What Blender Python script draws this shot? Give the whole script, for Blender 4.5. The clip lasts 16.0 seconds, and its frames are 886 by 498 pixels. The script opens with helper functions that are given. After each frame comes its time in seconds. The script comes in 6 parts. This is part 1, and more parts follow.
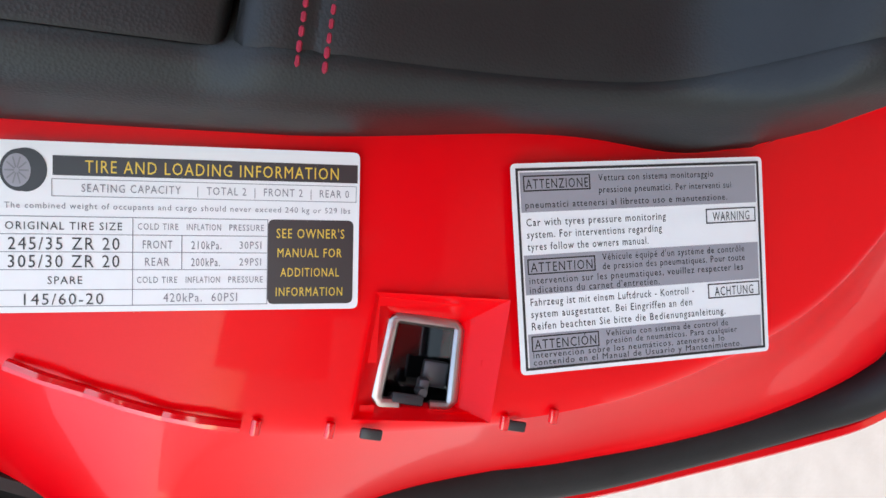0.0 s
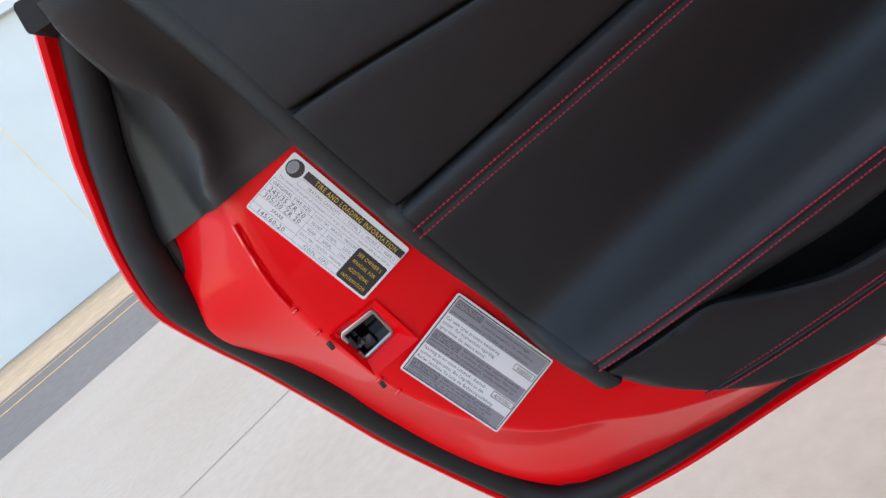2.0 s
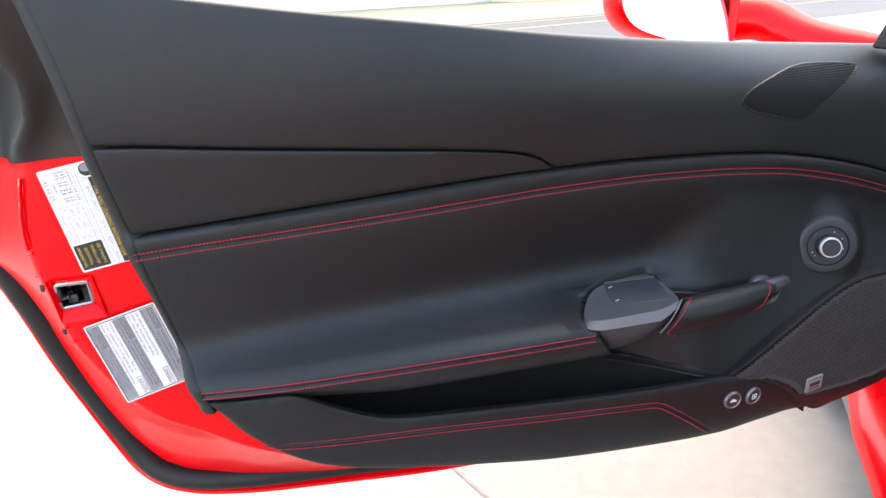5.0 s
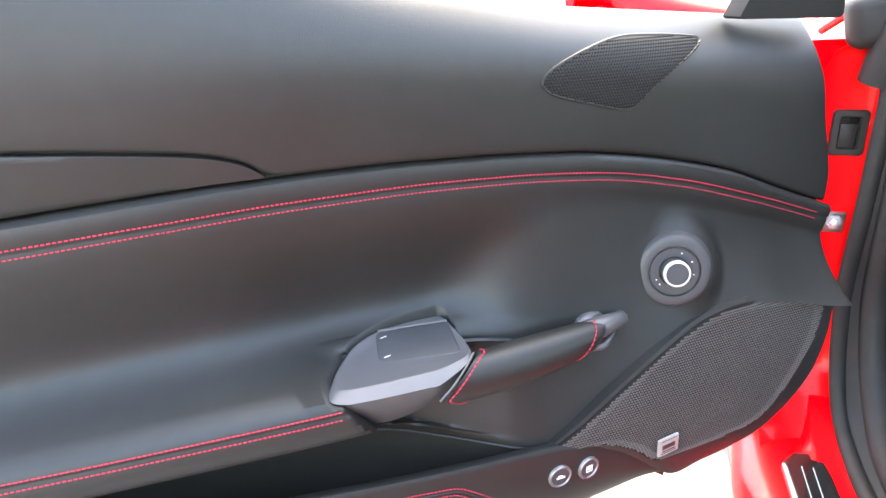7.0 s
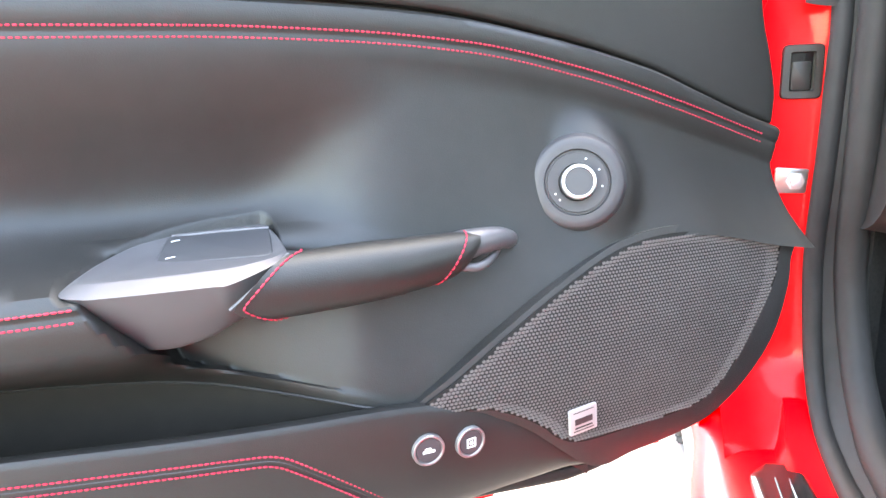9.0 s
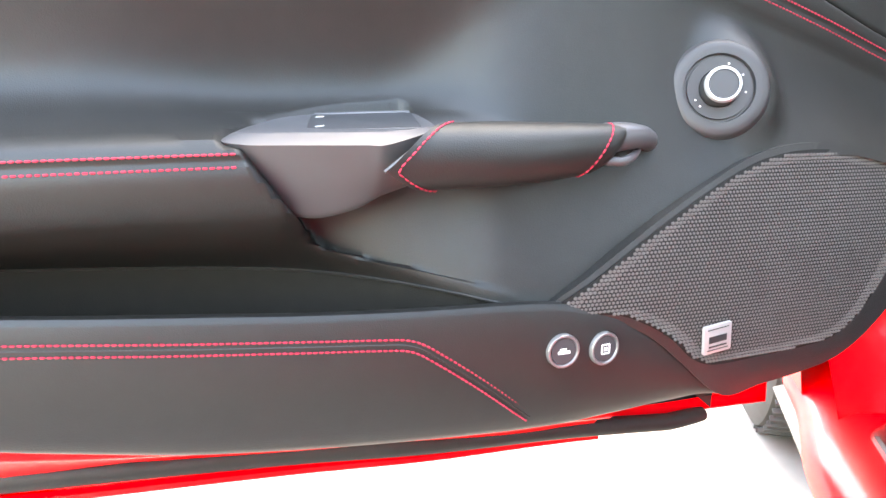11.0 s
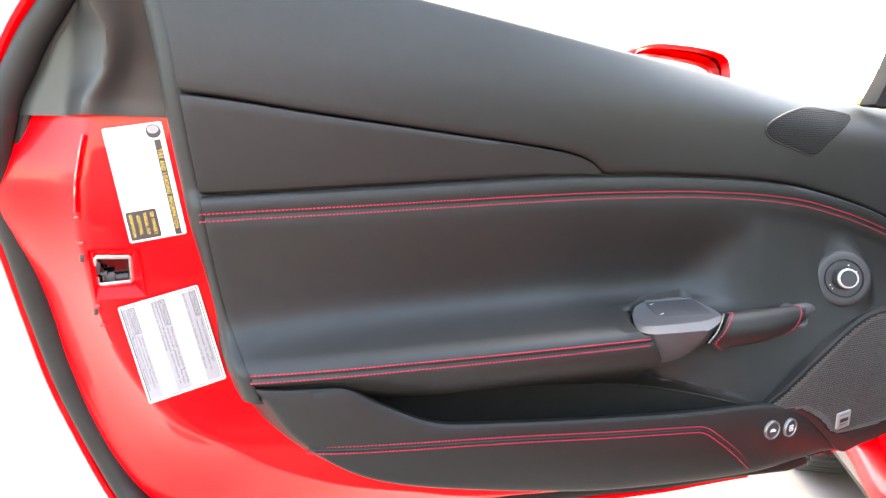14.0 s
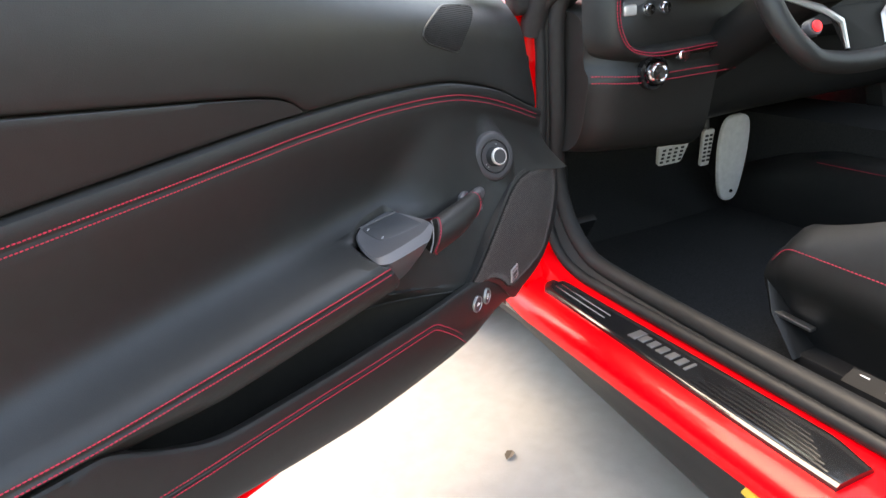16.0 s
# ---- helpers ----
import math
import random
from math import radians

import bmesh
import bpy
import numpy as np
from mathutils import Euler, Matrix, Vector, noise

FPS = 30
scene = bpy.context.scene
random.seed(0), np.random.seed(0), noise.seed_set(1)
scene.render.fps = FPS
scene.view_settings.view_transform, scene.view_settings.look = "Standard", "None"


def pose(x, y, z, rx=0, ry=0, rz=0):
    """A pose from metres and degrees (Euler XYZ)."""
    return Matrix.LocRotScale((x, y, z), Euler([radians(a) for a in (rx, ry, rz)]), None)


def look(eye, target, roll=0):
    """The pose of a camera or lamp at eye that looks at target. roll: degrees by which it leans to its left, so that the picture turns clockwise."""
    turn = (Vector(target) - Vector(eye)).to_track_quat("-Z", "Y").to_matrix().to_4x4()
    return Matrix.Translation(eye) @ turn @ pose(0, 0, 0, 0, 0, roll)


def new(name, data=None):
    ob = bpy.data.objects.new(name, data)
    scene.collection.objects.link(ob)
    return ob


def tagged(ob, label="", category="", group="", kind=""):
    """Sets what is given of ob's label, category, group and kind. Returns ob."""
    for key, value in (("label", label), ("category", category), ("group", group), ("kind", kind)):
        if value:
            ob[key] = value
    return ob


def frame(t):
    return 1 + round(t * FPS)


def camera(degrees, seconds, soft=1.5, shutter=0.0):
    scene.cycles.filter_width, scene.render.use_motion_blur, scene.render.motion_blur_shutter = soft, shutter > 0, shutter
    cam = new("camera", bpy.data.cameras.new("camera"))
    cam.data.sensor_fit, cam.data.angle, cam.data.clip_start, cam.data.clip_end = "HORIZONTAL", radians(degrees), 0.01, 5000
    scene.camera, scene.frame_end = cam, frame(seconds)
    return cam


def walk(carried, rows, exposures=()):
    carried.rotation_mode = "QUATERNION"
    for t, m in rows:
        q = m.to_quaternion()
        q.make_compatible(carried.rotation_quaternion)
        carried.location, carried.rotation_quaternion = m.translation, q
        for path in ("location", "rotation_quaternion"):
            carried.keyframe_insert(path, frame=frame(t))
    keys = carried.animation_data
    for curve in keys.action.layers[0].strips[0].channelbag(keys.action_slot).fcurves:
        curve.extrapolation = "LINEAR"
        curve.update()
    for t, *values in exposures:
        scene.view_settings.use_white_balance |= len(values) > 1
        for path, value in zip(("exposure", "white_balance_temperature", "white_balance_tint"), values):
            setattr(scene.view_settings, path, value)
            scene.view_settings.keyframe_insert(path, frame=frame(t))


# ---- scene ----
cam = camera(66.26, 16.0)
PATH = [  # seconds, eye, target, roll
    (0.0, (-0.0382, -0.1848, 0.6864), (-0.0526, 1.7726, 0.2756), -79.23),
    (0.5, (-0.0382, -0.1828, 0.6883), (-0.0215, 1.7763, 0.2861), -77.90),
    (1.0, (-0.0376, -0.1957, 0.6985), (-0.0199, 1.7605, 0.2823), -75.32),
    (1.5, (-0.0354, -0.3113, 0.7435), (-0.0372, 1.6340, 0.2790), -62.93),
    (1.8, (-0.0139, -0.3963, 0.7816), (-0.0111, 1.5289, 0.2396), -50.71),
    (2.0, (0.0147, -0.4524, 0.8094), (-0.0153, 1.4593, 0.2226), -38.75),
    (2.5, (0.0294, -0.5770, 0.9015), (0.0079, 1.3244, 0.2818), -13.45),
    (3.0, (0.0476, -0.6686, 0.9761), (0.1695, 1.2362, 0.3786), 1.42),
    (3.5, (0.0760, -0.7187, 0.9608), (0.3704, 1.1451, 0.2980), 1.25),
    (3.7, (0.0794, -0.7235, 0.9583), (0.4037, 1.1266, 0.2713), 0.47),
    (6.0, (0.2654, -0.6043, 0.9062), (0.7258, 1.1983, 0.1724), -3.00),
    (6.5, (0.3326, -0.5610, 0.8933), (0.8431, 1.2327, 0.1709), -2.62),
    (7.0, (0.4146, -0.5243, 0.8684), (0.9845, 1.2558, 0.1567), -1.95),
    (7.5, (0.4843, -0.4938, 0.8388), (1.1214, 1.2779, 0.1641), -1.45),
    (8.0, (0.5348, -0.4762, 0.7874), (1.1937, 1.3071, 0.1664), -1.59),
    (8.5, (0.5626, -0.4723, 0.7217), (1.2122, 1.3505, 0.2162), -1.93),
    (9.0, (0.5623, -0.4692, 0.6642), (1.1659, 1.3850, 0.2198), -1.88),
    (9.5, (0.5321, -0.4777, 0.6338), (1.0908, 1.3969, 0.2173), -1.75),
    (12.0, (0.4043, -0.4367, 0.5504), (0.9168, 1.4670, 0.2139), -0.15),
    (12.5, (0.3025, -0.4516, 0.5752), (0.8249, 1.4525, 0.2561), -0.06),
    (13.0, (0.2190, -0.4993, 0.6118), (0.7413, 1.3924, 0.2259), 0.82),
    (13.5, (0.1113, -0.5806, 0.6765), (0.6694, 1.3114, 0.3464), 0.34),
    (14.0, (0.0067, -0.6767, 0.7569), (0.6602, 1.1922, 0.4737), 0.86),
    (14.5, (-0.0844, -0.7368, 0.8343), (0.7715, 1.0471, 0.5427), 0.35),
    (15.0, (-0.1748, -0.7086, 0.8551), (0.9879, 0.8560, 0.4077), -0.61),
    (15.5, (-0.1859, -0.6285, 0.8550), (1.1697, 0.7228, 0.2751), -2.19),
    (16.0, (-0.0743, -0.5239, 0.8395), (1.4459, 0.5700, 0.1376), -5.69),
]
EXPOSURES = [
    (0.0, 2.05, 8900, 10), (1.0, 1.93, 8900, 10), (2.0, 1.62, 8700, 10), (2.6, 1.68, 8700, 10), (3.5, 1.7, 8700, 10), (6.0, 3.4, 9300, 10), (7.0, 4.05, 9500, 10), (8.0, 4.6, 9600, 10), (9.5, 4.75, 9900, 10),
    (12.0, 4.5, 10500, 10), (13.5, 4.5, 10500, 10), (14.2, 3.4, 10200, 10), (14.6, 3.3, 10100, 10), (15.0, 2.8, 10000, 10), (16.0, 2.95, 10000, 10),
]
walk(cam, [(t, look(e, g, r)) for t, e, g, r in PATH], EXPOSURES)

# ---------------------------------------------------------------- daylight
world = bpy.data.worlds.new("sky")
world.use_nodes = True
scene.world = world
sky = world.node_tree.nodes.new("ShaderNodeTexSky")
sky.sky_type, sky.sun_disc = "NISHITA", False
SUN_UP, SUN_TURN = 62, 25
sky.sun_elevation, sky.sun_rotation = radians(SUN_UP), radians(SUN_TURN)
sky.air_density, sky.dust_density, sky.ozone_density = 1.0, 1.0, 1.2
back = world.node_tree.nodes["Background"]
back.inputs["Strength"].default_value = 0.22
world.node_tree.links.new(sky.outputs["Color"], back.inputs["Color"])
sun = new("sun", bpy.data.lights.new("sun", "SUN"))
sun.data.energy, sun.data.angle, sun.data.color = 0.6, radians(50), (1.0, 0.94, 0.86)
sun_way = Vector((math.sin(radians(SUN_TURN)) * math.cos(radians(SUN_UP)), math.cos(radians(SUN_TURN)) * math.cos(radians(SUN_UP)), math.sin(radians(SUN_UP))))
sun.matrix_world = look(sun_way * 30, (0, 0, 0))


# ---------------------------------------------------------------- helpers
def spline(pts):
    """A smooth curve through rows (x, a, b, ...): gives the other columns at x."""
    a = np.array(pts, float)
    xs, ys = a[:, 0], a[:, 1:]
    d = np.diff(ys, axis=0) / np.diff(xs)[:, None]
    m = np.zeros_like(ys)
    m[0], m[-1] = d[0], d[-1]
    for i in range(1, len(xs) - 1):
        same = d[i - 1] * d[i] > 0
        m[i] = np.where(same, 2 * d[i - 1] * d[i] / np.where(same, d[i - 1] + d[i], 1), 0)

    def at(x):
        x = min(max(x, xs[0]), xs[-1])
        i = min(int(np.searchsorted(xs, x, side="right")) - 1, len(xs) - 2)
        h = xs[i + 1] - xs[i]
        t = (x - xs[i]) / h
        r = (ys[i] * (2 * t**3 - 3 * t**2 + 1) + m[i] * h * (t**3 - 2 * t**2 + t)
             + ys[i + 1] * (3 * t**2 - 2 * t**3) + m[i + 1] * h * (t**3 - t**2))
        return float(r[0]) if len(r) == 1 else r
    return at


def flow(pts, n, closed=False):
    """n points at even steps along a smooth curve through pts (any dimension)."""
    p = np.array(pts, float)
    if closed:
        p = np.vstack([p[-1], p, p[0], p[1]])
    else:
        p = np.vstack([2 * p[0] - p[1], p, 2 * p[-1] - p[-2]])
    fine = []
    for i in range(1, len(p) - 2):
        a, b, c, d = p[i - 1 : i + 3]
        for t in np.linspace(0, 1, 16, endpoint=False):
            fine.append(0.5 * (2 * b + (c - a) * t + (2 * a - 5 * b + 4 * c - d) * t * t + (3 * b - a - 3 * c + d) * t**3))
    fine.append(p[-2])
    fine = np.array(fine)
    s = np.r_[0, np.cumsum(np.linalg.norm(np.diff(fine, axis=0), axis=1))]
    want = np.linspace(0, s[-1], n + 1)[:-1] if closed else np.linspace(0, s[-1], n)
    return np.stack([np.interp(want, s, fine[:, k]) for k in range(fine.shape[1])], 1)


def ease(a, b, x):
    t = min(max((x - a) / (b - a), 0), 1)
    return t * t * (3 - 2 * t)


def mix(a, b, t):
    return a * (1 - t) + b * t


def grid(rows, close_u=False, close_v=False):
    """A mesh from rows of points."""
    bm = bmesh.new()
    vs = [[bm.verts.new(p) for p in row] for row in rows]
    nu, nv = len(vs), len(vs[0])
    for i in range(nu if close_u else nu - 1):
        for j in range(nv if close_v else nv - 1):
            q = [vs[i][j], vs[i][(j + 1) % nv], vs[(i + 1) % nu][(j + 1) % nv], vs[(i + 1) % nu][j]]
            bm.faces.new(q)
    return bm


def join(*bms):
    out = bmesh.new()
    for b in bms:
        me = bpy.data.meshes.new("tmp")
        b.to_mesh(me)
        b.free()
        out.from_mesh(me)
        bpy.data.meshes.remove(me)
    return out


def tube(path, r, sides=10, closed=False, squash=1.0, cap=True):
    """A round bar along a path; r is one radius or one for each point."""
    p = [Vector(q) for q in path]
    n = len(p)
    rr = [float(q) for q in r] if isinstance(r, (list, tuple, np.ndarray)) else [r] * n
    rows = []
    up = None
    for i in range(n):
        a, b = (p[i - 1], p[(i + 1) % n]) if closed else (p[max(i - 1, 0)], p[min(i + 1, n - 1)])
        d = (b - a).normalized()
        if up is None:
            up = d.orthogonal().normalized()
        up = (up - up.dot(d) * d).normalized()
        side = d.cross(up)
        rows.append([p[i] + rr[i] * (math.cos(k) * up + squash * math.sin(k) * side) for k in np.linspace(0, 2 * math.pi, sides, endpoint=False)])
    bm = grid(rows, close_u=closed, close_v=True)
    if cap and not closed:
        bm.verts.ensure_lookup_table()
        bm.faces.new([bm.verts[k] for k in range(sides)][::-1])
        bm.faces.new([bm.verts[(n - 1) * sides + k] for k in range(sides)])
    return bm


def lathe(profile, m=Matrix(), sides=40):
    """Turns (radius, height) rows about z."""
    rows = [[m @ Vector((r * math.cos(k), r * math.sin(k), h)) for k in np.linspace(0, 2 * math.pi, sides, endpoint=False)] for r, h in profile]
    bm = grid(rows, close_v=True)
    return bm


def box(sx, sy, sz, m=Matrix(), bevel=0.0, seg=2):
    bm = bmesh.new()
    bmesh.ops.create_cube(bm, size=1)
    bmesh.ops.scale(bm, vec=(sx, sy, sz), verts=bm.verts)
    if bevel:
        bmesh.ops.bevel(bm, geom=bm.edges[:], offset=bevel, segments=seg, affect="EDGES", profile=0.5)
    bmesh.ops.transform(bm, matrix=m, verts=bm.verts)
    return bm


def slab(outline, depth, m=Matrix(), bevel=0.0, seg=2):
    """A flat plate with the outline (x, y) in m's plane; it grows from z = 0 to z = depth."""
    bm = bmesh.new()
    n = len(outline)
    lo = [bm.verts.new((x, y, 0)) for x, y in outline]
    hi = [bm.verts.new((x, y, depth)) for x, y in outline]
    bm.faces.new(lo[::-1])
    top = bm.faces.new(hi)
    for i in range(n):
        bm.faces.new((lo[i], lo[(i + 1) % n], hi[(i + 1) % n], hi[i]))
    bmesh.ops.recalc_face_normals(bm, faces=bm.faces)
    if bevel:
        bmesh.ops.bevel(bm, geom=list(top.edges), offset=bevel, segments=seg, affect="EDGES", profile=0.5)
    bmesh.ops.transform(bm, matrix=m, verts=bm.verts)
    return bm


def fillet(pts, r, n=5):
    """Rounds the corners of a polygon."""
    out = []
    k = len(pts)
    for i in range(k):
        a, b, c = (Vector(pts[(i + j) % k]) for j in (-1, 0, 1))
        u, v = (a - b), (c - b)
        q = min(r, u.length * 0.45, v.length * 0.45)
        p0, p2 = b + u.normalized() * q, b + v.normalized() * q
        for t in np.linspace(0, 1, n):
            out.append(tuple((1 - t) ** 2 * p0 + 2 * t * (1 - t) * b + t * t * p2))
    return out


def part(name, bm, material, parent=None, label="", flat=False, kind=""):
    bmesh.ops.recalc_face_normals(bm, faces=bm.faces)
    me = bpy.data.meshes.new(name)
    bm.to_mesh(me)
    bm.free()
    if not flat:
        me.polygons.foreach_set("use_smooth", [True] * len(me.polygons))
        me.set_sharp_from_angle(angle=radians(42))
    if material:
        me.materials.append(material)
    ob = new(name, me)
    while parent and parent.parent and parent.parent.parent:
        parent = parent.parent
    if parent:
        ob.parent = parent
    return tagged(ob, label, "", "", kind)


def thing(name, label, category, group="", kind="", at=(0, 0, 0)):
    ob = new(name)
    ob.location = at
    return tagged(ob, label, category, group, kind)


def lettering(rows, material, name, parent, lift):
    """Flat writing. rows: text, place(u, v) -> point, left, top, width, height (in the sheet's own measure)."""
    bm = bmesh.new()
    for text, place, left, top, width, height in rows:
        cu = bpy.data.curves.new("t", "FONT")
        cu.body, cu.size, cu.resolution_u, cu.space_character = text, 1.0, 2, 1.18
        ob = bpy.data.objects.new("t", cu)
        scene.collection.objects.link(ob)
        bpy.context.view_layer.update()
        me = bpy.data.meshes.new_from_object(ob.evaluated_get(bpy.context.evaluated_depsgraph_get()))
        bpy.data.objects.remove(ob)
        bpy.data.curves.remove(cu)
        xs = [v.co.x for v in me.vertices]
        x0, x1 = min(xs), max(xs)
        for v in me.vertices:
            u = left + (v.co.x - x0) / (x1 - x0) * width
            w = top + height * (1 - v.co.y / 0.729)
            v.co = Vector(place(u, w)) + lift
        bm.from_mesh(me)
        bpy.data.meshes.remove(me)
    return part(name, bm, material, parent, flat=True)


def bars(rows, lift):
    """Flat filled bars: place, left, top, width, height."""
    bm = bmesh.new()
    for place, l, t, w, h in rows:
        bm.faces.new([bm.verts.new(Vector(place(a, b)) + lift) for a, b in ((l, t), (l + w, t), (l + w, t + h), (l, t + h))])
    return bm


def outline_bars(place, l, t, w, h, s):
    return [(place, l, t, w, s), (place, l, t + h - s, w, s), (place, l, t + s, s, h - 2 * s), (place, l + w - s, t + s, s, h - 2 * s)]


# ---------------------------------------------------------------- materials
def material(name, base, rough=0.5, metal=0.0, spread=0.12, scale=30.0, grain=0.0, grain_scale=900.0, coat=0.0, spec=0.5, stain=None, stain_scale=4.0, cells=False, sheen=0.0, tint=(1, 1, 1)):
    """Base colour varied at two scales, and a fine relief."""
    m = bpy.data.materials.new(name)
    m.use_nodes = True
    nt = m.node_tree
    b = nt.nodes["Principled BSDF"]
    co = nt.nodes.new("ShaderNodeTexCoord")
    n1 = nt.nodes.new("ShaderNodeTexNoise")
    n1.inputs["Scale"].default_value, n1.inputs["Detail"].default_value = scale, 6
    nt.links.new(co.outputs["Object"], n1.inputs["Vector"])
    n2 = nt.nodes.new("ShaderNodeTexNoise")
    n2.inputs["Scale"].default_value, n2.inputs["Detail"].default_value = stain_scale, 5
    nt.links.new(co.outputs["Object"], n2.inputs["Vector"])
    r1 = nt.nodes.new("ShaderNodeMapRange")
    r1.inputs["From Min"].default_value, r1.inputs["From Max"].default_value = 0.3, 0.7
    r1.inputs["To Min"].default_value, r1.inputs["To Max"].default_value = 1 - spread, 1 + spread
    nt.links.new(n1.outputs["Fac"], r1.inputs["Value"])
    mul = nt.nodes.new("ShaderNodeVectorMath")
    mul.operation = "SCALE"
    if stain:
        mix = nt.nodes.new("ShaderNodeMix")
        mix.data_type = "RGBA"
        mix.inputs["A"].default_value, mix.inputs["B"].default_value = (*base, 1), (*stain, 1)
        r2 = nt.nodes.new("ShaderNodeMapRange")
        r2.inputs["From Min"].default_value, r2.inputs["From Max"].default_value = 0.42, 0.68
        nt.links.new(n2.outputs["Fac"], r2.inputs["Value"])
        nt.links.new(r2.outputs["Result"], mix.inputs["Factor"])
        nt.links.new(mix.outputs["Result"], mul.inputs[0])
    else:
        mul.inputs[0].default_value = base
    nt.links.new(r1.outputs["Result"], mul.inputs["Scale"])
    nt.links.new(mul.outputs["Vector"], b.inputs["Base Color"])
    r3 = nt.nodes.new("ShaderNodeMapRange")
    r3.inputs["From Min"].default_value, r3.inputs["From Max"].default_value = 0.3, 0.7
    r3.inputs["To Min"].default_value, r3.inputs["To Max"].default_value = max(rough - 0.06, 0.02), min(rough + 0.06, 1)
    nt.links.new(n2.outputs["Fac"], r3.inputs["Value"])
    nt.links.new(r3.outputs["Result"], b.inputs["Roughness"])
    b.inputs["Metallic"].default_value = metal
    b.inputs["Specular IOR Level"].default_value = spec
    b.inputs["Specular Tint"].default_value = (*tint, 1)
    b.inputs["Coat Weight"].default_value = coat
    b.inputs["Coat Roughness"].default_value = 0.04
    b.inputs["Sheen Weight"].default_value = sheen
    if grain:
        if cells:
            g = nt.nodes.new("ShaderNodeTexVoronoi")
            g.inputs["Scale"].default_value = grain_scale
            src = g.outputs["Distance"]
        else:
            g = nt.nodes.new("ShaderNodeTexNoise")
            g.inputs["Scale"].default_value, g.inputs["Detail"].default_value = grain_scale, 4
            src = g.outputs["Fac"]
        nt.links.new(co.outputs["Object"], g.inputs["Vector"])
        bump = nt.nodes.new("ShaderNodeBump")
        bump.inputs["Strength"].default_value, bump.inputs["Distance"].default_value = grain, 0.0006
        nt.links.new(src, bump.inputs["Height"])
        nt.links.new(bump.outputs["Normal"], b.inputs["Normal"])
    return m


# specular tint puts the blue sheen of the sky into the black leather
LEATHER = material("black_leather_sky_sheen", (0.0122, 0.0112, 0.0103), 0.51, spread=0.10, scale=60, grain=0.16, grain_scale=1100, cells=True, spec=0.43, tint=(0.84, 0.93, 1.0))
LINER = material("dark_liner", (0.010, 0.0092, 0.008), 0.85, spec=0.15, spread=0.12, scale=80, grain=0.4, grain_scale=1500)
PLASTIC = material("black_plastic", (0.010, 0.010, 0.0105), 0.5, spread=0.1, scale=40, grain=0.3, grain_scale=1400)
TRIM = material("dark_grey_plastic", (0.016, 0.0155, 0.015), 0.46, spread=0.15, scale=25, grain=0.15, grain_scale=1200)
GLOSS = material("gloss_black", (0.008, 0.008, 0.009), 0.12, spread=0.05, coat=0.6)
RUBBER = material("black_rubber", (0.014, 0.014, 0.0145), 0.58, spread=0.15, scale=50, grain=0.25, grain_scale=700, spec=0.28)
RED = material("red_car_paint", (0.92, 0.0025, 0.008), 0.36, spread=0.03, scale=8, coat=0.22, spec=0.15)
SEALER = material("glossy_red_sealer", (0.84, 0.0025, 0.008), 0.14, spread=0.03, scale=8, coat=1.0, spec=0.5)
RED_THREAD = material("red_thread", (0.36, 0.010, 0.035), 0.7, spread=0.2, scale=400)
SATIN = material("satin_grey_metal", (0.092, 0.092, 0.100), 0.44, metal=0.45, spread=0.05, scale=20, grain=0.05, grain_scale=2500, spec=0.28)
SOFT_GREY = material("soft_grey_plastic", (0.034, 0.034, 0.038), 0.5, spread=0.05, grain=0.08, grain_scale=1500, spec=0.35)
SWITCH = material("dark_switch_plastic", (0.036, 0.037, 0.041), 0.42, spread=0.06, spec=0.3)
CHROME = material("chrome", (0.72, 0.72, 0.74), 0.14, metal=1.0, spread=0.04)
SILVER = material("satin_silver", (0.62, 0.62, 0.63), 0.35, metal=0.6, spread=0.04)
BUTTON_RING = material("button_ring", (0.20, 0.195, 0.20), 0.35, metal=0.6, spread=0.04)
SILVER_DULL = material("dull_silver", (0.11, 0.11, 0.115), 0.4, metal=0.6, spread=0.04)
BADGE = material("badge_silver", (0.30, 0.285, 0.29), 0.45, metal=0.2, spread=0.04)
GRILLE_MAT = material("grille_metal", (0.085, 0.078, 0.077), 0.8, spread=0.06, scale=40, spec=0.1)
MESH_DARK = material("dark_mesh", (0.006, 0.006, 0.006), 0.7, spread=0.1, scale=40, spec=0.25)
PEDAL = material("brushed_aluminium", (0.52, 0.51, 0.49), 0.55, metal=0.15, spread=0.08, scale=60)
STEEL = material("brushed_steel", (0.5, 0.5, 0.5), 0.34, metal=1.0, spread=0.08, scale=60)
WHITE = material("label_white", (0.80, 0.79, 0.79), 0.4, spread=0.02)
GREYBAND = material("label_grey", (0.30, 0.29, 0.32), 0.42, spread=0.04)
INK = material("label_black_ink", (0.02, 0.02, 0.022), 0.4, spread=0.04)
GREYINK = material("label_grey_ink", (0.20, 0.20, 0.22), 0.45, spread=0.05)
YELLOW = material("label_yellow_ink", (0.75, 0.50, 0.06), 0.45, spread=0.05)
MARK = material("white_mark", (0.7, 0.7, 0.7), 0.5, spread=0.03)
CARPET = material("black_carpet", (0.022, 0.022, 0.022), 0.95, spread=0.35, scale=300, grain=0.9, grain_scale=600, spec=0.1)
CARBON = material("dark_plate", (0.010, 0.010, 0.011), 0.16, spread=0.25, scale=250, coat=0.5)
TYRE = material("tyre_rubber", (0.025, 0.025, 0.025), 0.75, spread=0.15, scale=30, grain=0.3, grain_scale=300)
CONCRETE = material("pale_concrete", (0.258, 0.248, 0.231), 0.85, spread=0.06, scale=26, stain=(0.242, 0.226, 0.204), stain_scale=0.9, grain=0.5, grain_scale=160)
